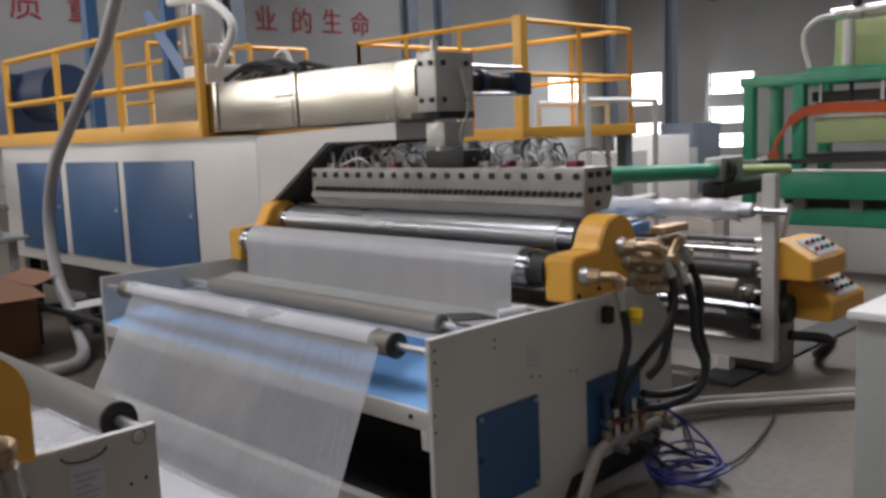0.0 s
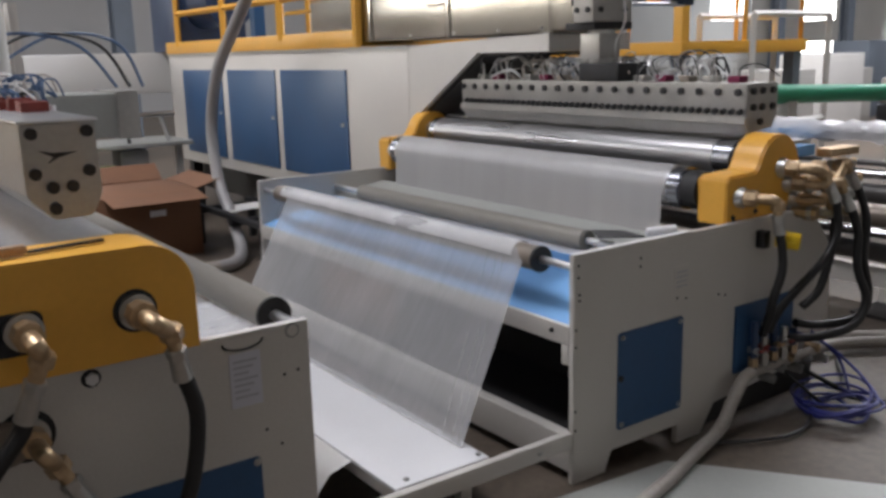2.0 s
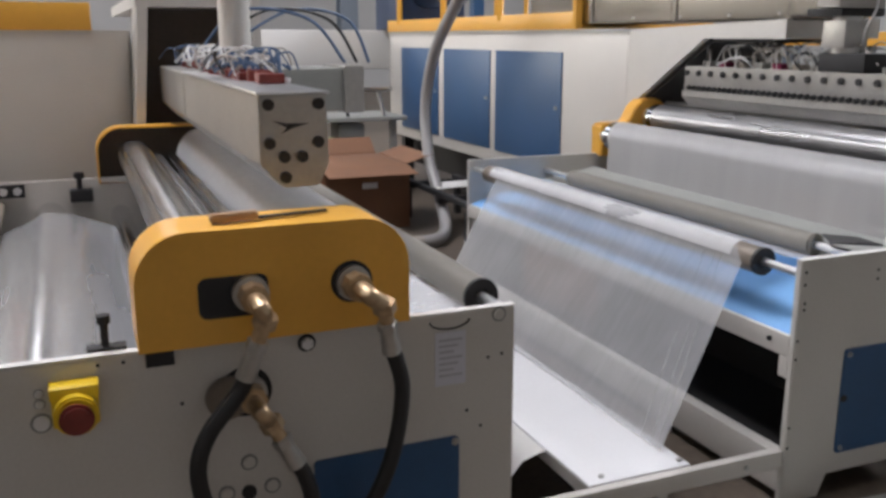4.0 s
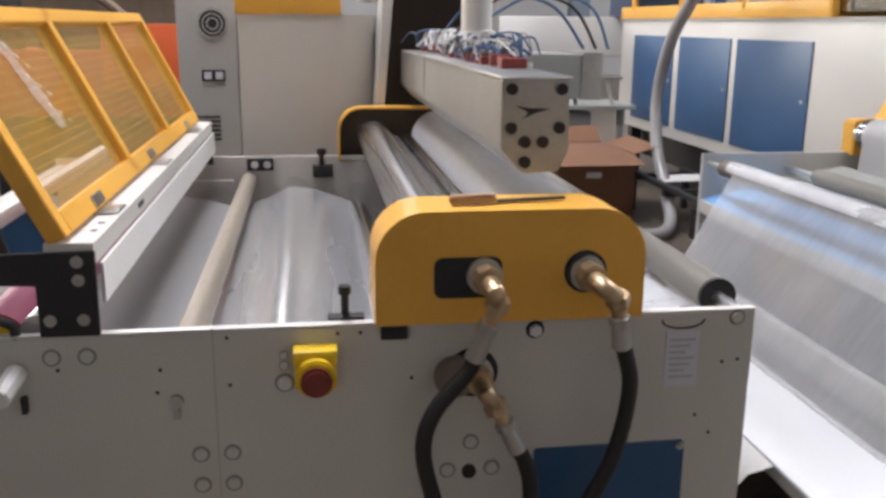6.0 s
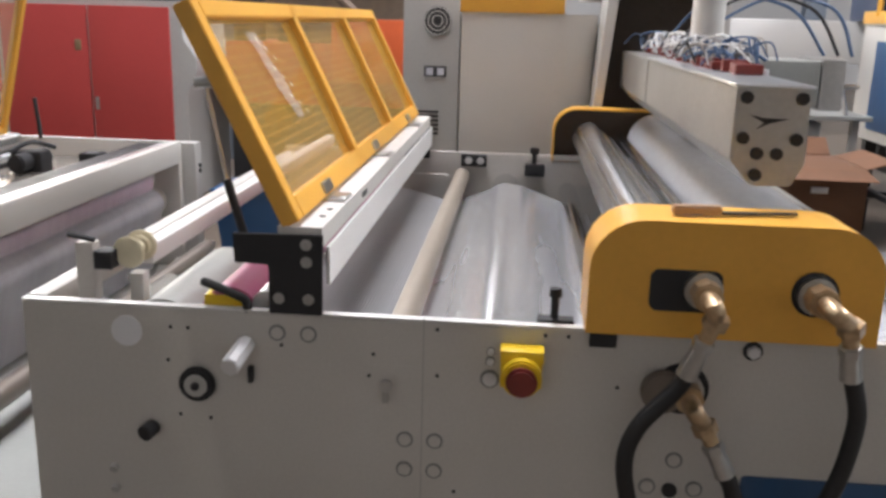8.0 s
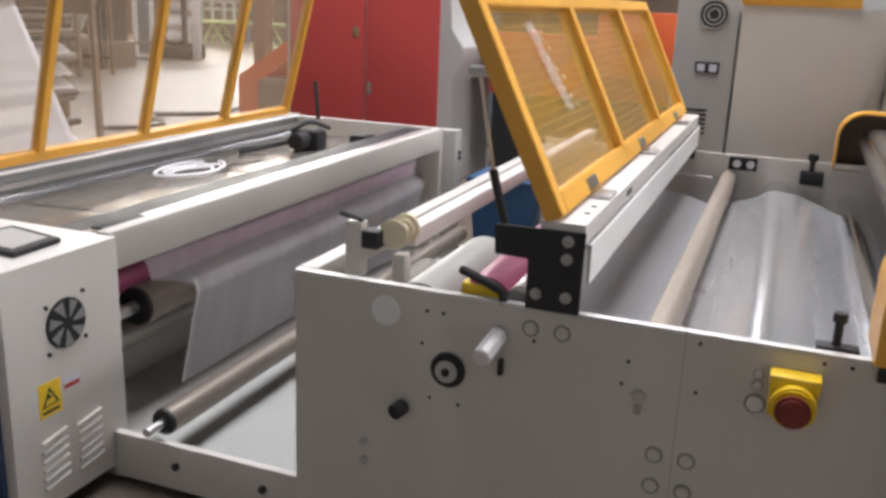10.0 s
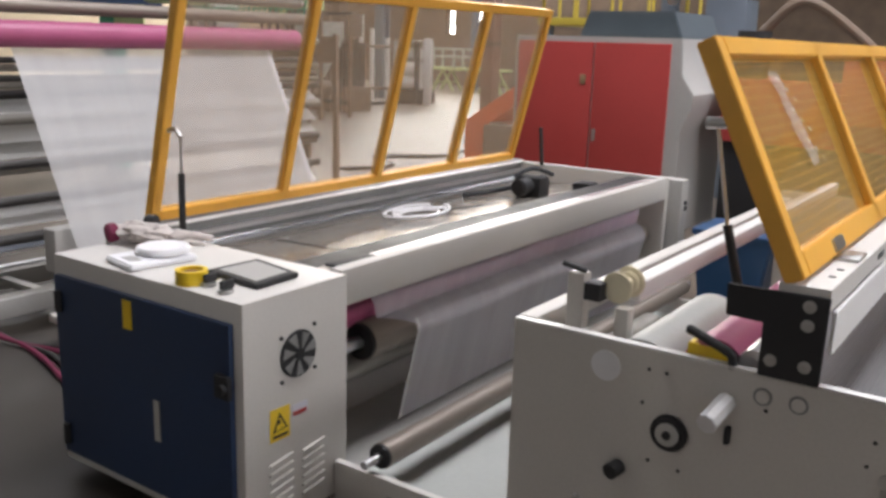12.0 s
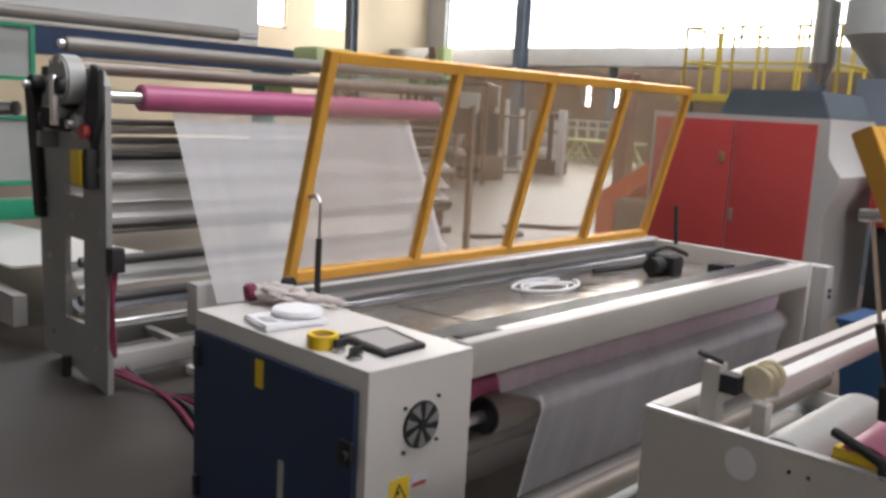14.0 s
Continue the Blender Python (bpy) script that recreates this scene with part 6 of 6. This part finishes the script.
part("box", B(-5.33, -4.75, 6.35, 6.9, 0.0, 0.6, bev=0.02), RUST, cv, "brown box with a shiny lid")
part("box_lid", B(-5.28, -4.8, 6.4, 6.85, 0.6, 0.62, bev=0.005), ALU, cv)
pf = thing("yellow_platform", (-5.1, 9.5, 0), "yellow railed steel platform on columns", "platform")
part("deck", B(-6.2, -4.1, 9.0, 10.5, 1.72, 1.82, bev=0.005), DULLYEL, pf)
for x in (-6.1, -4.2):
    for y in (9.1, 10.4):
        part("leg", B(x - 0.06, x + 0.06, y - 0.06, y + 0.06, 0, 1.72), COLUMN, pf)
rail_run(pf, [(-6.15, 10.4), (-6.15, 9.05), (-4.15, 9.05), (-4.15, 10.4), (-6.15, 10.4)], 1.82, (0.4, 0.85), 0.018, DULLYEL, 0.5, False)
hp = thing("material_hopper", (-3.0, 7.2, 0), "grey steel material hopper above a machine", "hopper")
part("cone", C((-3.0, 7.2, 1.95), (-3.0, 7.2, 2.35), 0.1, 32, r2=0.42), PLATEG, hp)
part("drum", C((-3.0, 7.2, 2.35), (-3.0, 7.2, 3.2), 0.42, 36), PLATEG, hp)
part("loader", C((-3.62, 7.2, 2.1), (-3.62, 7.2, 2.7), 0.12, 24), STEEL, hp)
part("loader_cone", C((-3.62, 7.2, 1.9), (-3.62, 7.2, 2.1), 0.04, 24, r2=0.12), STEEL, hp)
part("stand", B(-3.2, -2.8, 7.0, 7.4, 0.0, 1.95, bev=0.01), COLUMN, hp)
for i, (x, y, h, m) in enumerate(((-13.9, 13.4, 2.4, RUST), (-15.6, 14.2, 2.9, PALEGREEN), (-17.2, 15.5, 3.0, RUST), (-16.4, 12.2, 2.5, GREYP), (-12.7, 12.2, 2.3, RUST))):
    mm = thing("upright_machine", (x, y, 0), "upright workshop machine on the far floor", "machine", group="far machines")
    part("base", B(x - 0.6, x + 0.6, y - 0.4, y + 0.4, 0, 0.5, bev=0.03), m, mm)
    part("column", B(x - 0.12, x + 0.14, y - 0.1, y + 0.2, 0.5, h, bev=0.03), m, mm)
    part("head", B(x - 0.5, x + 0.4, y - 0.35, y + 0.35, h * 0.65, h * 0.85, bev=0.04), m, mm)
    part("brace", tube([(x - 0.6, y, 0.4), (x - 0.2, y, h * 0.7)], 0.06, 6, 1), RUST, mm)
    part("spindle", C((x - 0.35, y - 0.2, h * 0.3), (x - 0.35, y - 0.2, h * 0.7), 0.05, 12), STEEL, mm)
    part("table", B(x - 0.7, x + 0.1, y - 0.45, y + 0.2, h * 0.28, h * 0.33, bev=0.02), RUST, mm)
    part("motor", C((x, y + 0.05, h * 0.85), (x, y + 0.05, h * 1.0), 0.14, 16), COLUMN, mm)
    part("panel", B(x + 0.3, x + 0.5, y - 0.3, y + 0.3, 0.4, h * 0.6), DARK, mm)
    for q in range(5):
        part("frame_bar", B(x - 0.7 + .3 * q, x - 0.65 + .3 * q, y - 0.5, y - 0.45, 0, h * (0.6 + 0.4 * ((q * 3) % 5) / 5)), (RUST, DARK, GREYP)[q % 3], mm)
hs = thing("hopper_stand", (-11.6, 10.6, 0), "beige hopper on a dark steel stand on the far floor", "machine")
part("cone", C((-11.7, 10.6, 0.75), (-11.7, 10.6, 1.45), 0.10, 20, r2=0.45), PLATEG, hs, "beige hopper cone")
part("drum", C((-11.7, 10.6, 1.45), (-11.7, 10.6, 1.75), 0.45, 20), PLATEG, hs)
for x, y in ((-12.1, 10.2), (-11.3, 10.2), (-12.1, 11.0), (-11.3, 11.0)):
    part("leg", B(x - 0.03, x + 0.03, y - 0.03, y + 0.03, 0, 1.9), RUST, hs)
for z in (0.25, 1.88):
    part("tie", B(-12.12, -11.28, 10.16, 10.22, z, z + 0.06), DARK, hs)
    part("tie", B(-12.12, -11.28, 10.98, 11.04, z, z + 0.06), DARK, hs)
part("motor", C((-11.7, 10.3, 0.55), (-11.7, 10.8, 0.55), 0.14, 16), RUST, hs)
for k in range(3):
    solo("black_cable", tube([(-6.95 + .1 * k, 5.7, 0.02), (-6.6, 6.2 + .1 * k, 0.02), (-7.1 - .1 * k, 6.9, 0.02), (-6.7, 7.4 + .1 * k, 0.02), (-6.8, 8.2, 0.02)], 0.016, 8), RUBBER, "loose black cable on the far floor", "cable", group="far floor cables")
gn = thing("green_net_rack", (-11.9, 9.1, 0), "green wire mesh rack on posts", "rack")
for i in range(22):
    part("mesh_wire", C((-13.3 + .13 * i, 9.0, 1.82), (-13.2 + .13 * i, 9.0, 2.10), 0.012, 6), GREEN, gn)
for i in range(4):
    part("mesh_wire", C((-13.4, 9.0, 1.82 + .09 * i), (-10.4, 9.0, 1.82 + .09 * i), 0.012, 6), GREEN, gn)
for x in (-13.3, -10.5):
    part("post", B(x - 0.04, x + 0.04, 8.96, 9.04, 0, 1.82), ROLLT, gn)
fb = thing("white_trestle", (-15.0, 20.6, 0), "pale green trestle bench on the far floor", "trestle")
for y in (20.35, 20.85):
    for z in (0.98, 1.20):
        part("top_frame", B(-16.2, -14.6, y, y + 0.05, z, z + 0.07), PLATEG, fb)
    for x in (-16.15, -15.4, -14.65):
        part("upright", B(x - 0.04, x + 0.04, y, y + 0.05, 0.70, 1.27), PLATEG, fb)
part("bench_top", B(-16.3, -13.7, 20.3, 20.95, 0.62, 0.70, bev=0.01), PALEGREEN, fb)
for x in (-15.8, -14.1):
    for y in (20.4, 20.85):
        part("leg", tube([(x - 0.38, y, 0), (x, y, 0.63), (x + 0.38, y, 0)], 0.045, 6, 1), PALEGREEN, fb)
        part("leg_tie", B(x - 0.22, x + 0.22, y - 0.02, y + 0.02, 0.24, 0.28), PALEGREEN, fb)
wc = thing("white_cabinet", (-13.0, 15.2, 0), "open grey machine cabinet with white rolls and dark base", "cabinet")
part("cabinet_back", B(-13.35, -12.70, 15.55, 15.60, 0.3, 1.42, bev=0.01), GREYP, wc)
part("cabinet_side", B(-13.40, -13.35, 14.95, 15.60, 0.3, 1.42, bev=0.01), GREYP, wc)
part("cabinet_top", B(-13.40, -12.70, 14.95, 15.60, 1.42, 1.46, bev=0.01), GREYP, wc)
part("dark_base", B(-13.45, -12.66, 14.9, 15.65, 0.0, 0.3, bev=0.03), DARK, wc)
part("dark_post", B(-12.74, -12.66, 14.9, 15.0, 0.3, 1.42), DARK, wc)
part("side_board", B(-12.62, -12.42, 15.1, 15.18, 0.0, 1.52, bev=0.01), LIGHT, wc, "pale upright board")
for z, r in ((0.48, 0.15), (0.80, 0.17), (1.15, 0.14)):
    part("shelf_roll", C((-13.30, 15.2, z), (-12.76, 15.2, z), r, 20, bev=0.02), LIGHT, wc)
pr = thing("pale_pipe_rack", (-13.8, 14.3, 0), "pale upright pipes held in a brown frame", "rack")
for x, y, z in ((-13.75, 14.2, 2.0), (-13.55, 14.35, 1.7), (-14.15, 13.9, 2.25), (-13.3, 14.6, 1.5)):
    part("pipe", C((x, y, 0), (x, y, z), 0.055, 14), LIGHT, pr)
for z in (0.35, 1.3):
    part("rack_bar", C((-14.3, 13.7, z), (-13.2, 14.6, z), 0.035, 8), RUST, pr)
part("rack_foot", B(-14.3, -13.2, 13.9, 14.5, 0.0, 0.05), DARK, pr)
od = thing("orange_duct", (-10.35, 14.5, 0), "dull orange upright duct against the far shed", "duct")
part("duct_body", B(-10.52, -10.22, 14.3, 14.6, 0.0, 2.35, bev=0.03), RUSTRED, od)
part("duct_band", B(-10.54, -10.20, 14.28, 14.62, 1.4, 1.48, bev=0.01), RUST, od)
dc = thing("overhead_duct", (-15, 22, 0), "long pale grey duct along the far wall", "duct")
part("duct_body", B(-26, -3, 22.0, 22.8, 2.93, 3.52, bev=0.05), GREYP, dc)
for x in (-24, -16, -8):
    part("duct_support", B(x - 0.1, x + 0.1, 22.3, 22.5, 0, 2.93), COLUMN, dc)
for x0, x1 in ((-25.5, -18.0), (-17.62, -16.87), (-16.2, -3.0)):
    part("shed_wall", B(x0, x1, 23.6, 23.9, 0.0, 3.2), RUST, dc, "brown shed wall under the duct")
for x0, x1 in ((-18.0, -17.62), (-16.87, -16.2)):
    part("shed_wall", B(x0, x1, 23.6, 23.9, 0.0, 1.70), RUST, dc)
    part("shed_wall", B(x0, x1, 23.6, 23.9, 2.46, 3.2), RUST, dc)
gm = thing("green_line_machine", (-7.5, 2.5, 0), "green framed film machine with long grey rolls", "machine")
for y in (1.1, 4.2):
    part("side_frame", B(-8.9, -8.6, y - 0.1, y + 0.02, 0.0, 1.8, bev=0.02), GREEN, gm)
    part("side_panel", B(-8.6, -8.1, y - 0.12, y - 0.1, 1.45, 1.75), PALEGREEN, gm)
roll("long_roll", -7.3, 2.03, 0.055, 0.5, 2.85, ROLLG, "long grey roll", gm, 0.2, 0.03)
for z0, z1 in ((1.55, 1.95), (0.66, 1.18)):
    part("grey_panel", B(-8.02, -8.0, 0.2, 1.25, z0, z1), PLATEG, gm)
    for za in (z0 - 0.04, z1):
        part("panel_frame", B(-8.05, -7.97, 0.2, 1.29, za, za + 0.035, bev=0.005), GREEN, gm)
    part("panel_frame", B(-8.05, -7.97, 1.25, 1.29, z0, z1, bev=0.005), GREEN, gm)
part("green_base", B(-8.1, -7.9, 0.2, 1.3, 0.33, 0.5, bev=0.02), GREEN, gm)
part("navy_beam", B(-8.4, -8.2, 1.0, 4.4, 1.75, 2.0), NAVY, gm)
part("white_web", B(-9.6, -9.5, 0.2, 4.6, 2.1, 3.6), LIGHT, gm, "white sheet hung high behind")
part("web_sheet", prism([(-7.9, 0.30), (-5.4, 0.42), (-5.4, 0.43), (-7.9, 0.31)], "y", 0.1, 1.0), LIGHT, gm, "white web low over the floor")
part("side_rail", B(-7.9, -5.2, 0.02, 0.1, 0.12, 0.30), GREYP, gm)
part("lime_motor", B(-7.6, -7.2, 3.7, 4.2, 1.75, 2.0, bev=0.05), PALEGREEN, gm)


# ---- unwinder and machines at the other end ----
uw = thing("film_unwinder", (4.5, 1.2, 0), "pale grey unwinder frame with dark rolls and yellow control boxes", "machine")
part("post", B(4.98, 5.05, 0.14, 0.22, 0.10, 1.19, bev=0.005), WHITE, uw)
part("post", B(4.84, 4.95, 2.3, 2.38, 0.12, 1.10, bev=0.005), WHITE, uw)
part("bottom_rail", B(4.98, 5.04, 0.22, 2.3, 0.10, 0.22, bev=0.005), WHITE, uw)
for y in (0.45, 2.0):
    part("foot", B(4.97, 5.05, y - 0.04, y + 0.04, 0.0, 0.10), WHITE, uw)
for x, z, r, m in ((5.0, 0.805, 0.018, DARKROLL), (5.0, 0.743, 0.028, CHROME), (5.0, 0.635, 0.055, DARKROLL), (4.98, 0.505, 0.045, ROLLG), (5.0, 0.405, 0.026, CHROME), (4.96, 0.31, 0.055, DARKROLL), (4.8, 0.55, 0.06, ROLLT)):
    roll("guide_roll", x, z, r, 0.26, 2.3, m, "dark guide roll", uw, 0.04, 0.016)
fr_ = roll("film_roll", 4.95, 0.985, 0.045, 0.25, 2.3, FILMW, "roll wrapped in crumpled clear film", uw, 0.2, 0.02)
rows = []
for i in range(15):
    a = 2 * math.pi * i / 14
    rows.append([(4.95 + (0.056 + 0.030 * noise.noise((math.cos(a) * 2, math.sin(a) * 2, j * 0.6))) * math.cos(a), 0.32 + 1.95 * j / 40, 0.985 + (0.056 + 0.030 * noise.noise((math.cos(a) * 2, math.sin(a) * 2, j * 0.6))) * math.sin(a)) for j in range(41)])
part("crumpled_film", sheet(rows), FILMB, fr_)
part("blue_panel", B(4.6, 4.9, 0.9, 2.2, 0.84, 0.9), TRAYBLUE, uw)
part("stop_arm", prism([(5.06, 0.82), (5.12, 0.82), (5.22, 1.0), (5.16, 1.01)], "y", 0.14, 0.2), WHITE, uw)
for x, y, z in ((5.03, -0.05, 0.585), (5.20, -0.10, 0.33)):
    b = part("control_box", prism([(y, z), (y, z + 0.12), (y + 0.15, z + 0.21), (y + 0.27, z + 0.21), (y + 0.27, z)], "x", x, x + 0.50, 0.008), YELLOW, uw, "yellow sloping control box")
    part("button_plate", prism([(y + 0.015, z + 0.132), (y + 0.015, z + 0.137), (y + 0.14, z + 0.212), (y + 0.14, z + 0.207)], "x", x + 0.13, x + 0.44), PAPER, b, "pale button plate")
    for k in range(4):
        for q in (0.045, 0.10):
            part("button", C((x + 0.17 + 0.075 * k, y + q, z + 0.134 + q * 0.6), (x + 0.17 + 0.075 * k, y + q - 0.01, z + 0.152 + q * 0.6), 0.013, 12), (REDP, BLACK, GREEN, BLACK)[k], b)
part("box_stand", B(5.1, 5.4, 0.2, 0.5, 0.0, 0.58, bev=0.01), DULLGREY, uw)
part("drive_motor", C((5.12, 0.10, 0.40), (5.12, 0.34, 0.40), 0.085, 20, bev=0.01), BLACK, uw, "dark drive motor")
part("gear_case", B(5.06, 5.2, 0.12, 0.3, 0.16, 0.32, bev=0.015), DULLGREY, uw)
part("cable_tangle", tube([(5.1, 0.1, 0.25), (5.3, -0.05, 0.2), (5.5, 0.1, 0.05), (6.0, 0.2, 0.03)], 0.03, 8), RUBBER, uw)
gc = thing("control_cabinet", (2.95, -1.45, 0), "pale grey control cabinet with a sloping top edge", "cabinet")
part("cabinet_body", B(2.64, 3.5, -2.0, -1.16, 0.0, 0.935, bev=0.008), PLATEG, gc)
part("cabinet_top", B(2.62, 3.52, -2.02, -1.14, 0.938, 0.962, bev=0.006), LIGHT, gc)
op = thing("orange_platform", (7.6, 4.5, 0), "orange railed steel platform over a machine", "platform")
part("deck", B(6.65, 8.6, 3.35, 5.8, 1.40, 1.52, bev=0.005), YELLOW, op)
for x in (6.75, 8.5):
    for y in (3.45, 5.7):
        part("leg", B(x - 0.06, x + 0.06, y - 0.06, y + 0.06, 0, 1.40), COLUMN, op)
rail_run(op, [(6.7, 5.75), (6.7, 3.4), (8.55, 3.4), (8.55, 5.75), (6.7, 5.75)], 1.52, (0.5, 1.0), 0.025, ORANGE if False else YELLOW, 0.75)
part("corner_post", B(6.66, 6.76, 3.36, 3.46, 1.4, 2.56), YELLOW, op)
op2 = thing("yellow_walkway", (5.6, 7.0, 0), "yellow railing along a walkway", "railing")
part("walkway_deck", B(4.6, 6.6, 6.6, 7.4, 1.5, 1.58), YELLOW, op2)
for x in (4.7, 6.5):
    part("leg", B(x - 0.05, x + 0.05, 6.9, 7.0, 0, 1.5), COLUMN, op2)
rail_run(op2, [(4.6, 6.6), (6.6, 6.6)], 1.58, (0.45, 0.95), 0.025, YELLOW, 0.9)
gt = thing("green_press", (9.0, 2.4, 0), "green steel press frame with pale green panels", "machine")
for y in (2.37, 1.83, -0.9):
    for x in (9.2, 9.85):
        part("press_post", B(x, x + 0.12, y - 0.06, y + 0.06, 0.6, 1.86, bev=0.01), GREEN, gt)
for x in (9.18, 9.84):
    part("press_head", B(x, x + 0.14, -1.9, 2.45, 1.84, 1.95, bev=0.01), GREEN, gt)
for y in (2.38, 1.2, -0.2, -1.8):
    part("head_tie", B(9.32, 9.84, y - 0.05, y + 0.05, 1.85, 1.94), GREEN, gt)
part("press_block", B(9.35, 9.8, -1.9, 1.53, 2.0, 2.44, bev=0.02), PALEGREEN, gt, "pale green press block")
for y in (1.35, 0.9, 0.45):
    part("block_rib", B(9.335, 9.35, y - 0.02, y + 0.02, 2.02, 2.42), PALEGREEN, gt)
part("block_foot", B(9.25, 9.85, -1.9, 1.75, 1.95, 2.0, bev=0.01), GREEN, gt)
part("block_cap", C((9.5, 1.48, 2.0), (9.5, 1.48, 2.12), 0.10, 20), PALEGREEN, gt)
part("top_pipe", C((9.45, 1.6, 2.53), (9.45, -1.9, 2.62), 0.05, 14), STEEL, gt)
part("top_pipe", C((9.45, 1.35, 2.44), (9.45, 1.35, 2.75), 0.04, 14), DARK, gt)
part("valve_head", B(9.38, 9.52, 1.28, 1.42, 2.44, 2.52, bev=0.02), DULLGREY, gt)
part("press_panel", B(9.3, 9.7, -1.9, 1.70, 1.24, 1.52, bev=0.02), PALEGREEN, gt)
part("panel_rail", B(9.28, 9.3, -1.9, 1.70, 1.50, 1.54), STEEL, gt)
# Two dark boxes stand in for shaded gaps around the panel.
part("gap_shade_box", B(9.35, 9.75, -1.9, 1.75, 1.66, 1.76, bev=0.01), DARK, gt)
part("gap_shade_box", B(9.25, 9.75, -1.9, 1.95, 1.06, 1.14, bev=0.01), DARK, gt)
for k in range(11):
    part("press_rod", C((9.36, 1.66 - .3 * k, 1.52), (9.36, 1.66 - .3 * k, 1.86), 0.022, 10), (STEEL, BLACK, ALU)[k % 3], gt)
    part("rod_collar", C((9.36, 1.66 - .3 * k, 1.60), (9.36, 1.66 - .3 * k, 1.65), 0.04, 12), (BLACK, STEEL)[k % 2], gt)
part("press_bed", B(8.9, 9.9, -1.9, 1.9, 0.44, 0.62, bev=0.02), GREEN, gt)
part("press_beam", B(8.72, 8.84, -1.9, 1.80, 0.72, 0.98, bev=0.02), GREEN, gt, "glossy green steel beam")
# White strip on top is the beam's highlight, put in as colour.
part("beam_highlight", B(8.71, 8.85, -1.9, 1.80, 0.984, 1.0, bev=0.004), LIGHT, gt)
# Dark filler box makes the shadow between bed and beam.
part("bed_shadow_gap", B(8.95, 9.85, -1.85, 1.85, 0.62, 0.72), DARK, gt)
for k in range(6):
    part("bed_foot", B(8.86, 8.96, 1.6 - .55 * k, 1.72 - .55 * k, 0.60, 0.73), DULLGREY, gt)
part("press_base", B(8.9, 9.9, -1.9, 1.85, 0.0, 0.44, bev=0.02), WHITE, gt)
for y in (1.2, 0.3):
    part("base_seam", B(8.896, 8.9, y, y + 0.01, 0.02, 0.42), GREYP, gt)
part("white_pipe", C((9.1, 1.30, 2.0), (9.1, 1.30, 2.42), 0.05, 14), LIGHT, gt)
part("grey_beam", prism([(2.2, 1.03), (-1.9, 1.16), (-1.9, 1.22), (2.2, 1.08)], "x", 8.95, 9.05), BLACK, gt)
for k in range(5):
    part("red_air_hose", tube([(9.15, 2.0 + .03 * k, 1.10), (9.12, 2.02 - .02 * k, 1.28 + .02 * k), (9.15, 1.85, 1.46 + .02 * k), (9.2, 1.55, 1.55 + .02 * k), (9.2, 0.4, 1.53 + .02 * k), (9.2, -1.8, 1.56 + .02 * k)], 0.012, 8), ORANGE, gt)
part("arch_hose", tube([(9.2, 1.72, 2.0), (9.2, 1.78, 2.3), (9.2, 1.66, 2.46), (9.3, 1.5, 2.5)], 0.025, 8), LIGHT, gt)
part("grey_box", B(8.7, 8.8, 2.0, 2.4, 0.98, 1.10, bev=0.01), DULLGREY, gt)
gtb = thing("green_tube", (6.4, 1.6, 0), "long green painted tube on a stand", "tube")
part("tube_body", C((5.3, 1.6, 1.15), (7.0, 1.6, 1.09), 0.065, 28), GREEN, gtb)
part("coupling", B(7.0, 7.4, 1.52, 1.68, 1.0, 1.2, bev=0.02), DIESTEEL, gtb)
part("coupling_ring", C((7.1, 1.6, 1.09), (7.2, 1.6, 1.085), 0.12, 20), BLACK, gtb)
part("coupling_foot", B(7.0, 7.9, 1.5, 1.7, 0.86, 0.99, bev=0.02), BLACK, gtb)
part("tube_body", C((7.4, 1.6, 1.07), (8.35, 1.56, 1.03), 0.05, 28), PALEGREEN, gtb)
part("stand", B(5.6, 5.7, 1.55, 1.65, 0, 1.09), WHITE, gtb)
part("stand", B(7.1, 7.2, 1.55, 1.65, 0, 1.0), WHITE, gtb)
wf = thing("white_rack", (8, 3.6, 0), "white tubular steel rack", "rack")
rail_run(wf, [(7.2, 3.0), (8.4, 3.0)], 0.0, (0.75, 1.75), 0.03, LIGHT, 1.2)
rail_run(wf, [(7.2, 3.6), (8.4, 3.6)], 0.0, (0.75, 1.75), 0.03, LIGHT, 1.2)
for i, (x, y, w_, h, m) in enumerate(((14, 6.5, 1.2, 1.3, LIGHT), (16, 7.5, 1.4, 1.0, GREYP), (18, 8, 1.2, 1.5, COLUMN), (12, 6, 0.8, 1.1, GREYP))):
    k = thing("machine_cabinet", (x, y, 0), "pale grey machine cabinet in the distance", "cabinet", group="far cabinets")
    part("body", B(x - w_ / 2, x + w_ / 2, y - 0.4, y + 0.4, 0, h, bev=0.02), m, k)
    part("door", B(x - w_ / 2 + 0.05, x + w_ / 2 - 0.05, y - 0.415, y - 0.4, 0.1, h - 0.1, bev=0.005), m, k)


# ---- lettering on the far wall ----
def letters(body, x, y, z, size):
    cu = bpy.data.curves.new("wall_lettering", "FONT")
    cu.body, cu.size, cu.extrude, cu.align_x = body, size, 0.01, "CENTER"
    cu.materials.append(LETTER)
    ob = new("wall_lettering", cu)
    ob.matrix_world = pose(x, y, z, 90, 0, 0)
    return tagged(ob, "large dark red painted characters on the wall", "lettering", kind="structure")


for mark, lx, lz in (("业", 18.0, 5.25), ("的", 19.52, 5.25), ("生", 20.86, 5.30), ("命", 22.2, 5.30), ("质", 10.05, 5.18), ("量", 11.66, 5.18)):
    letters(mark, lx, 23.97, lz, 0.95)
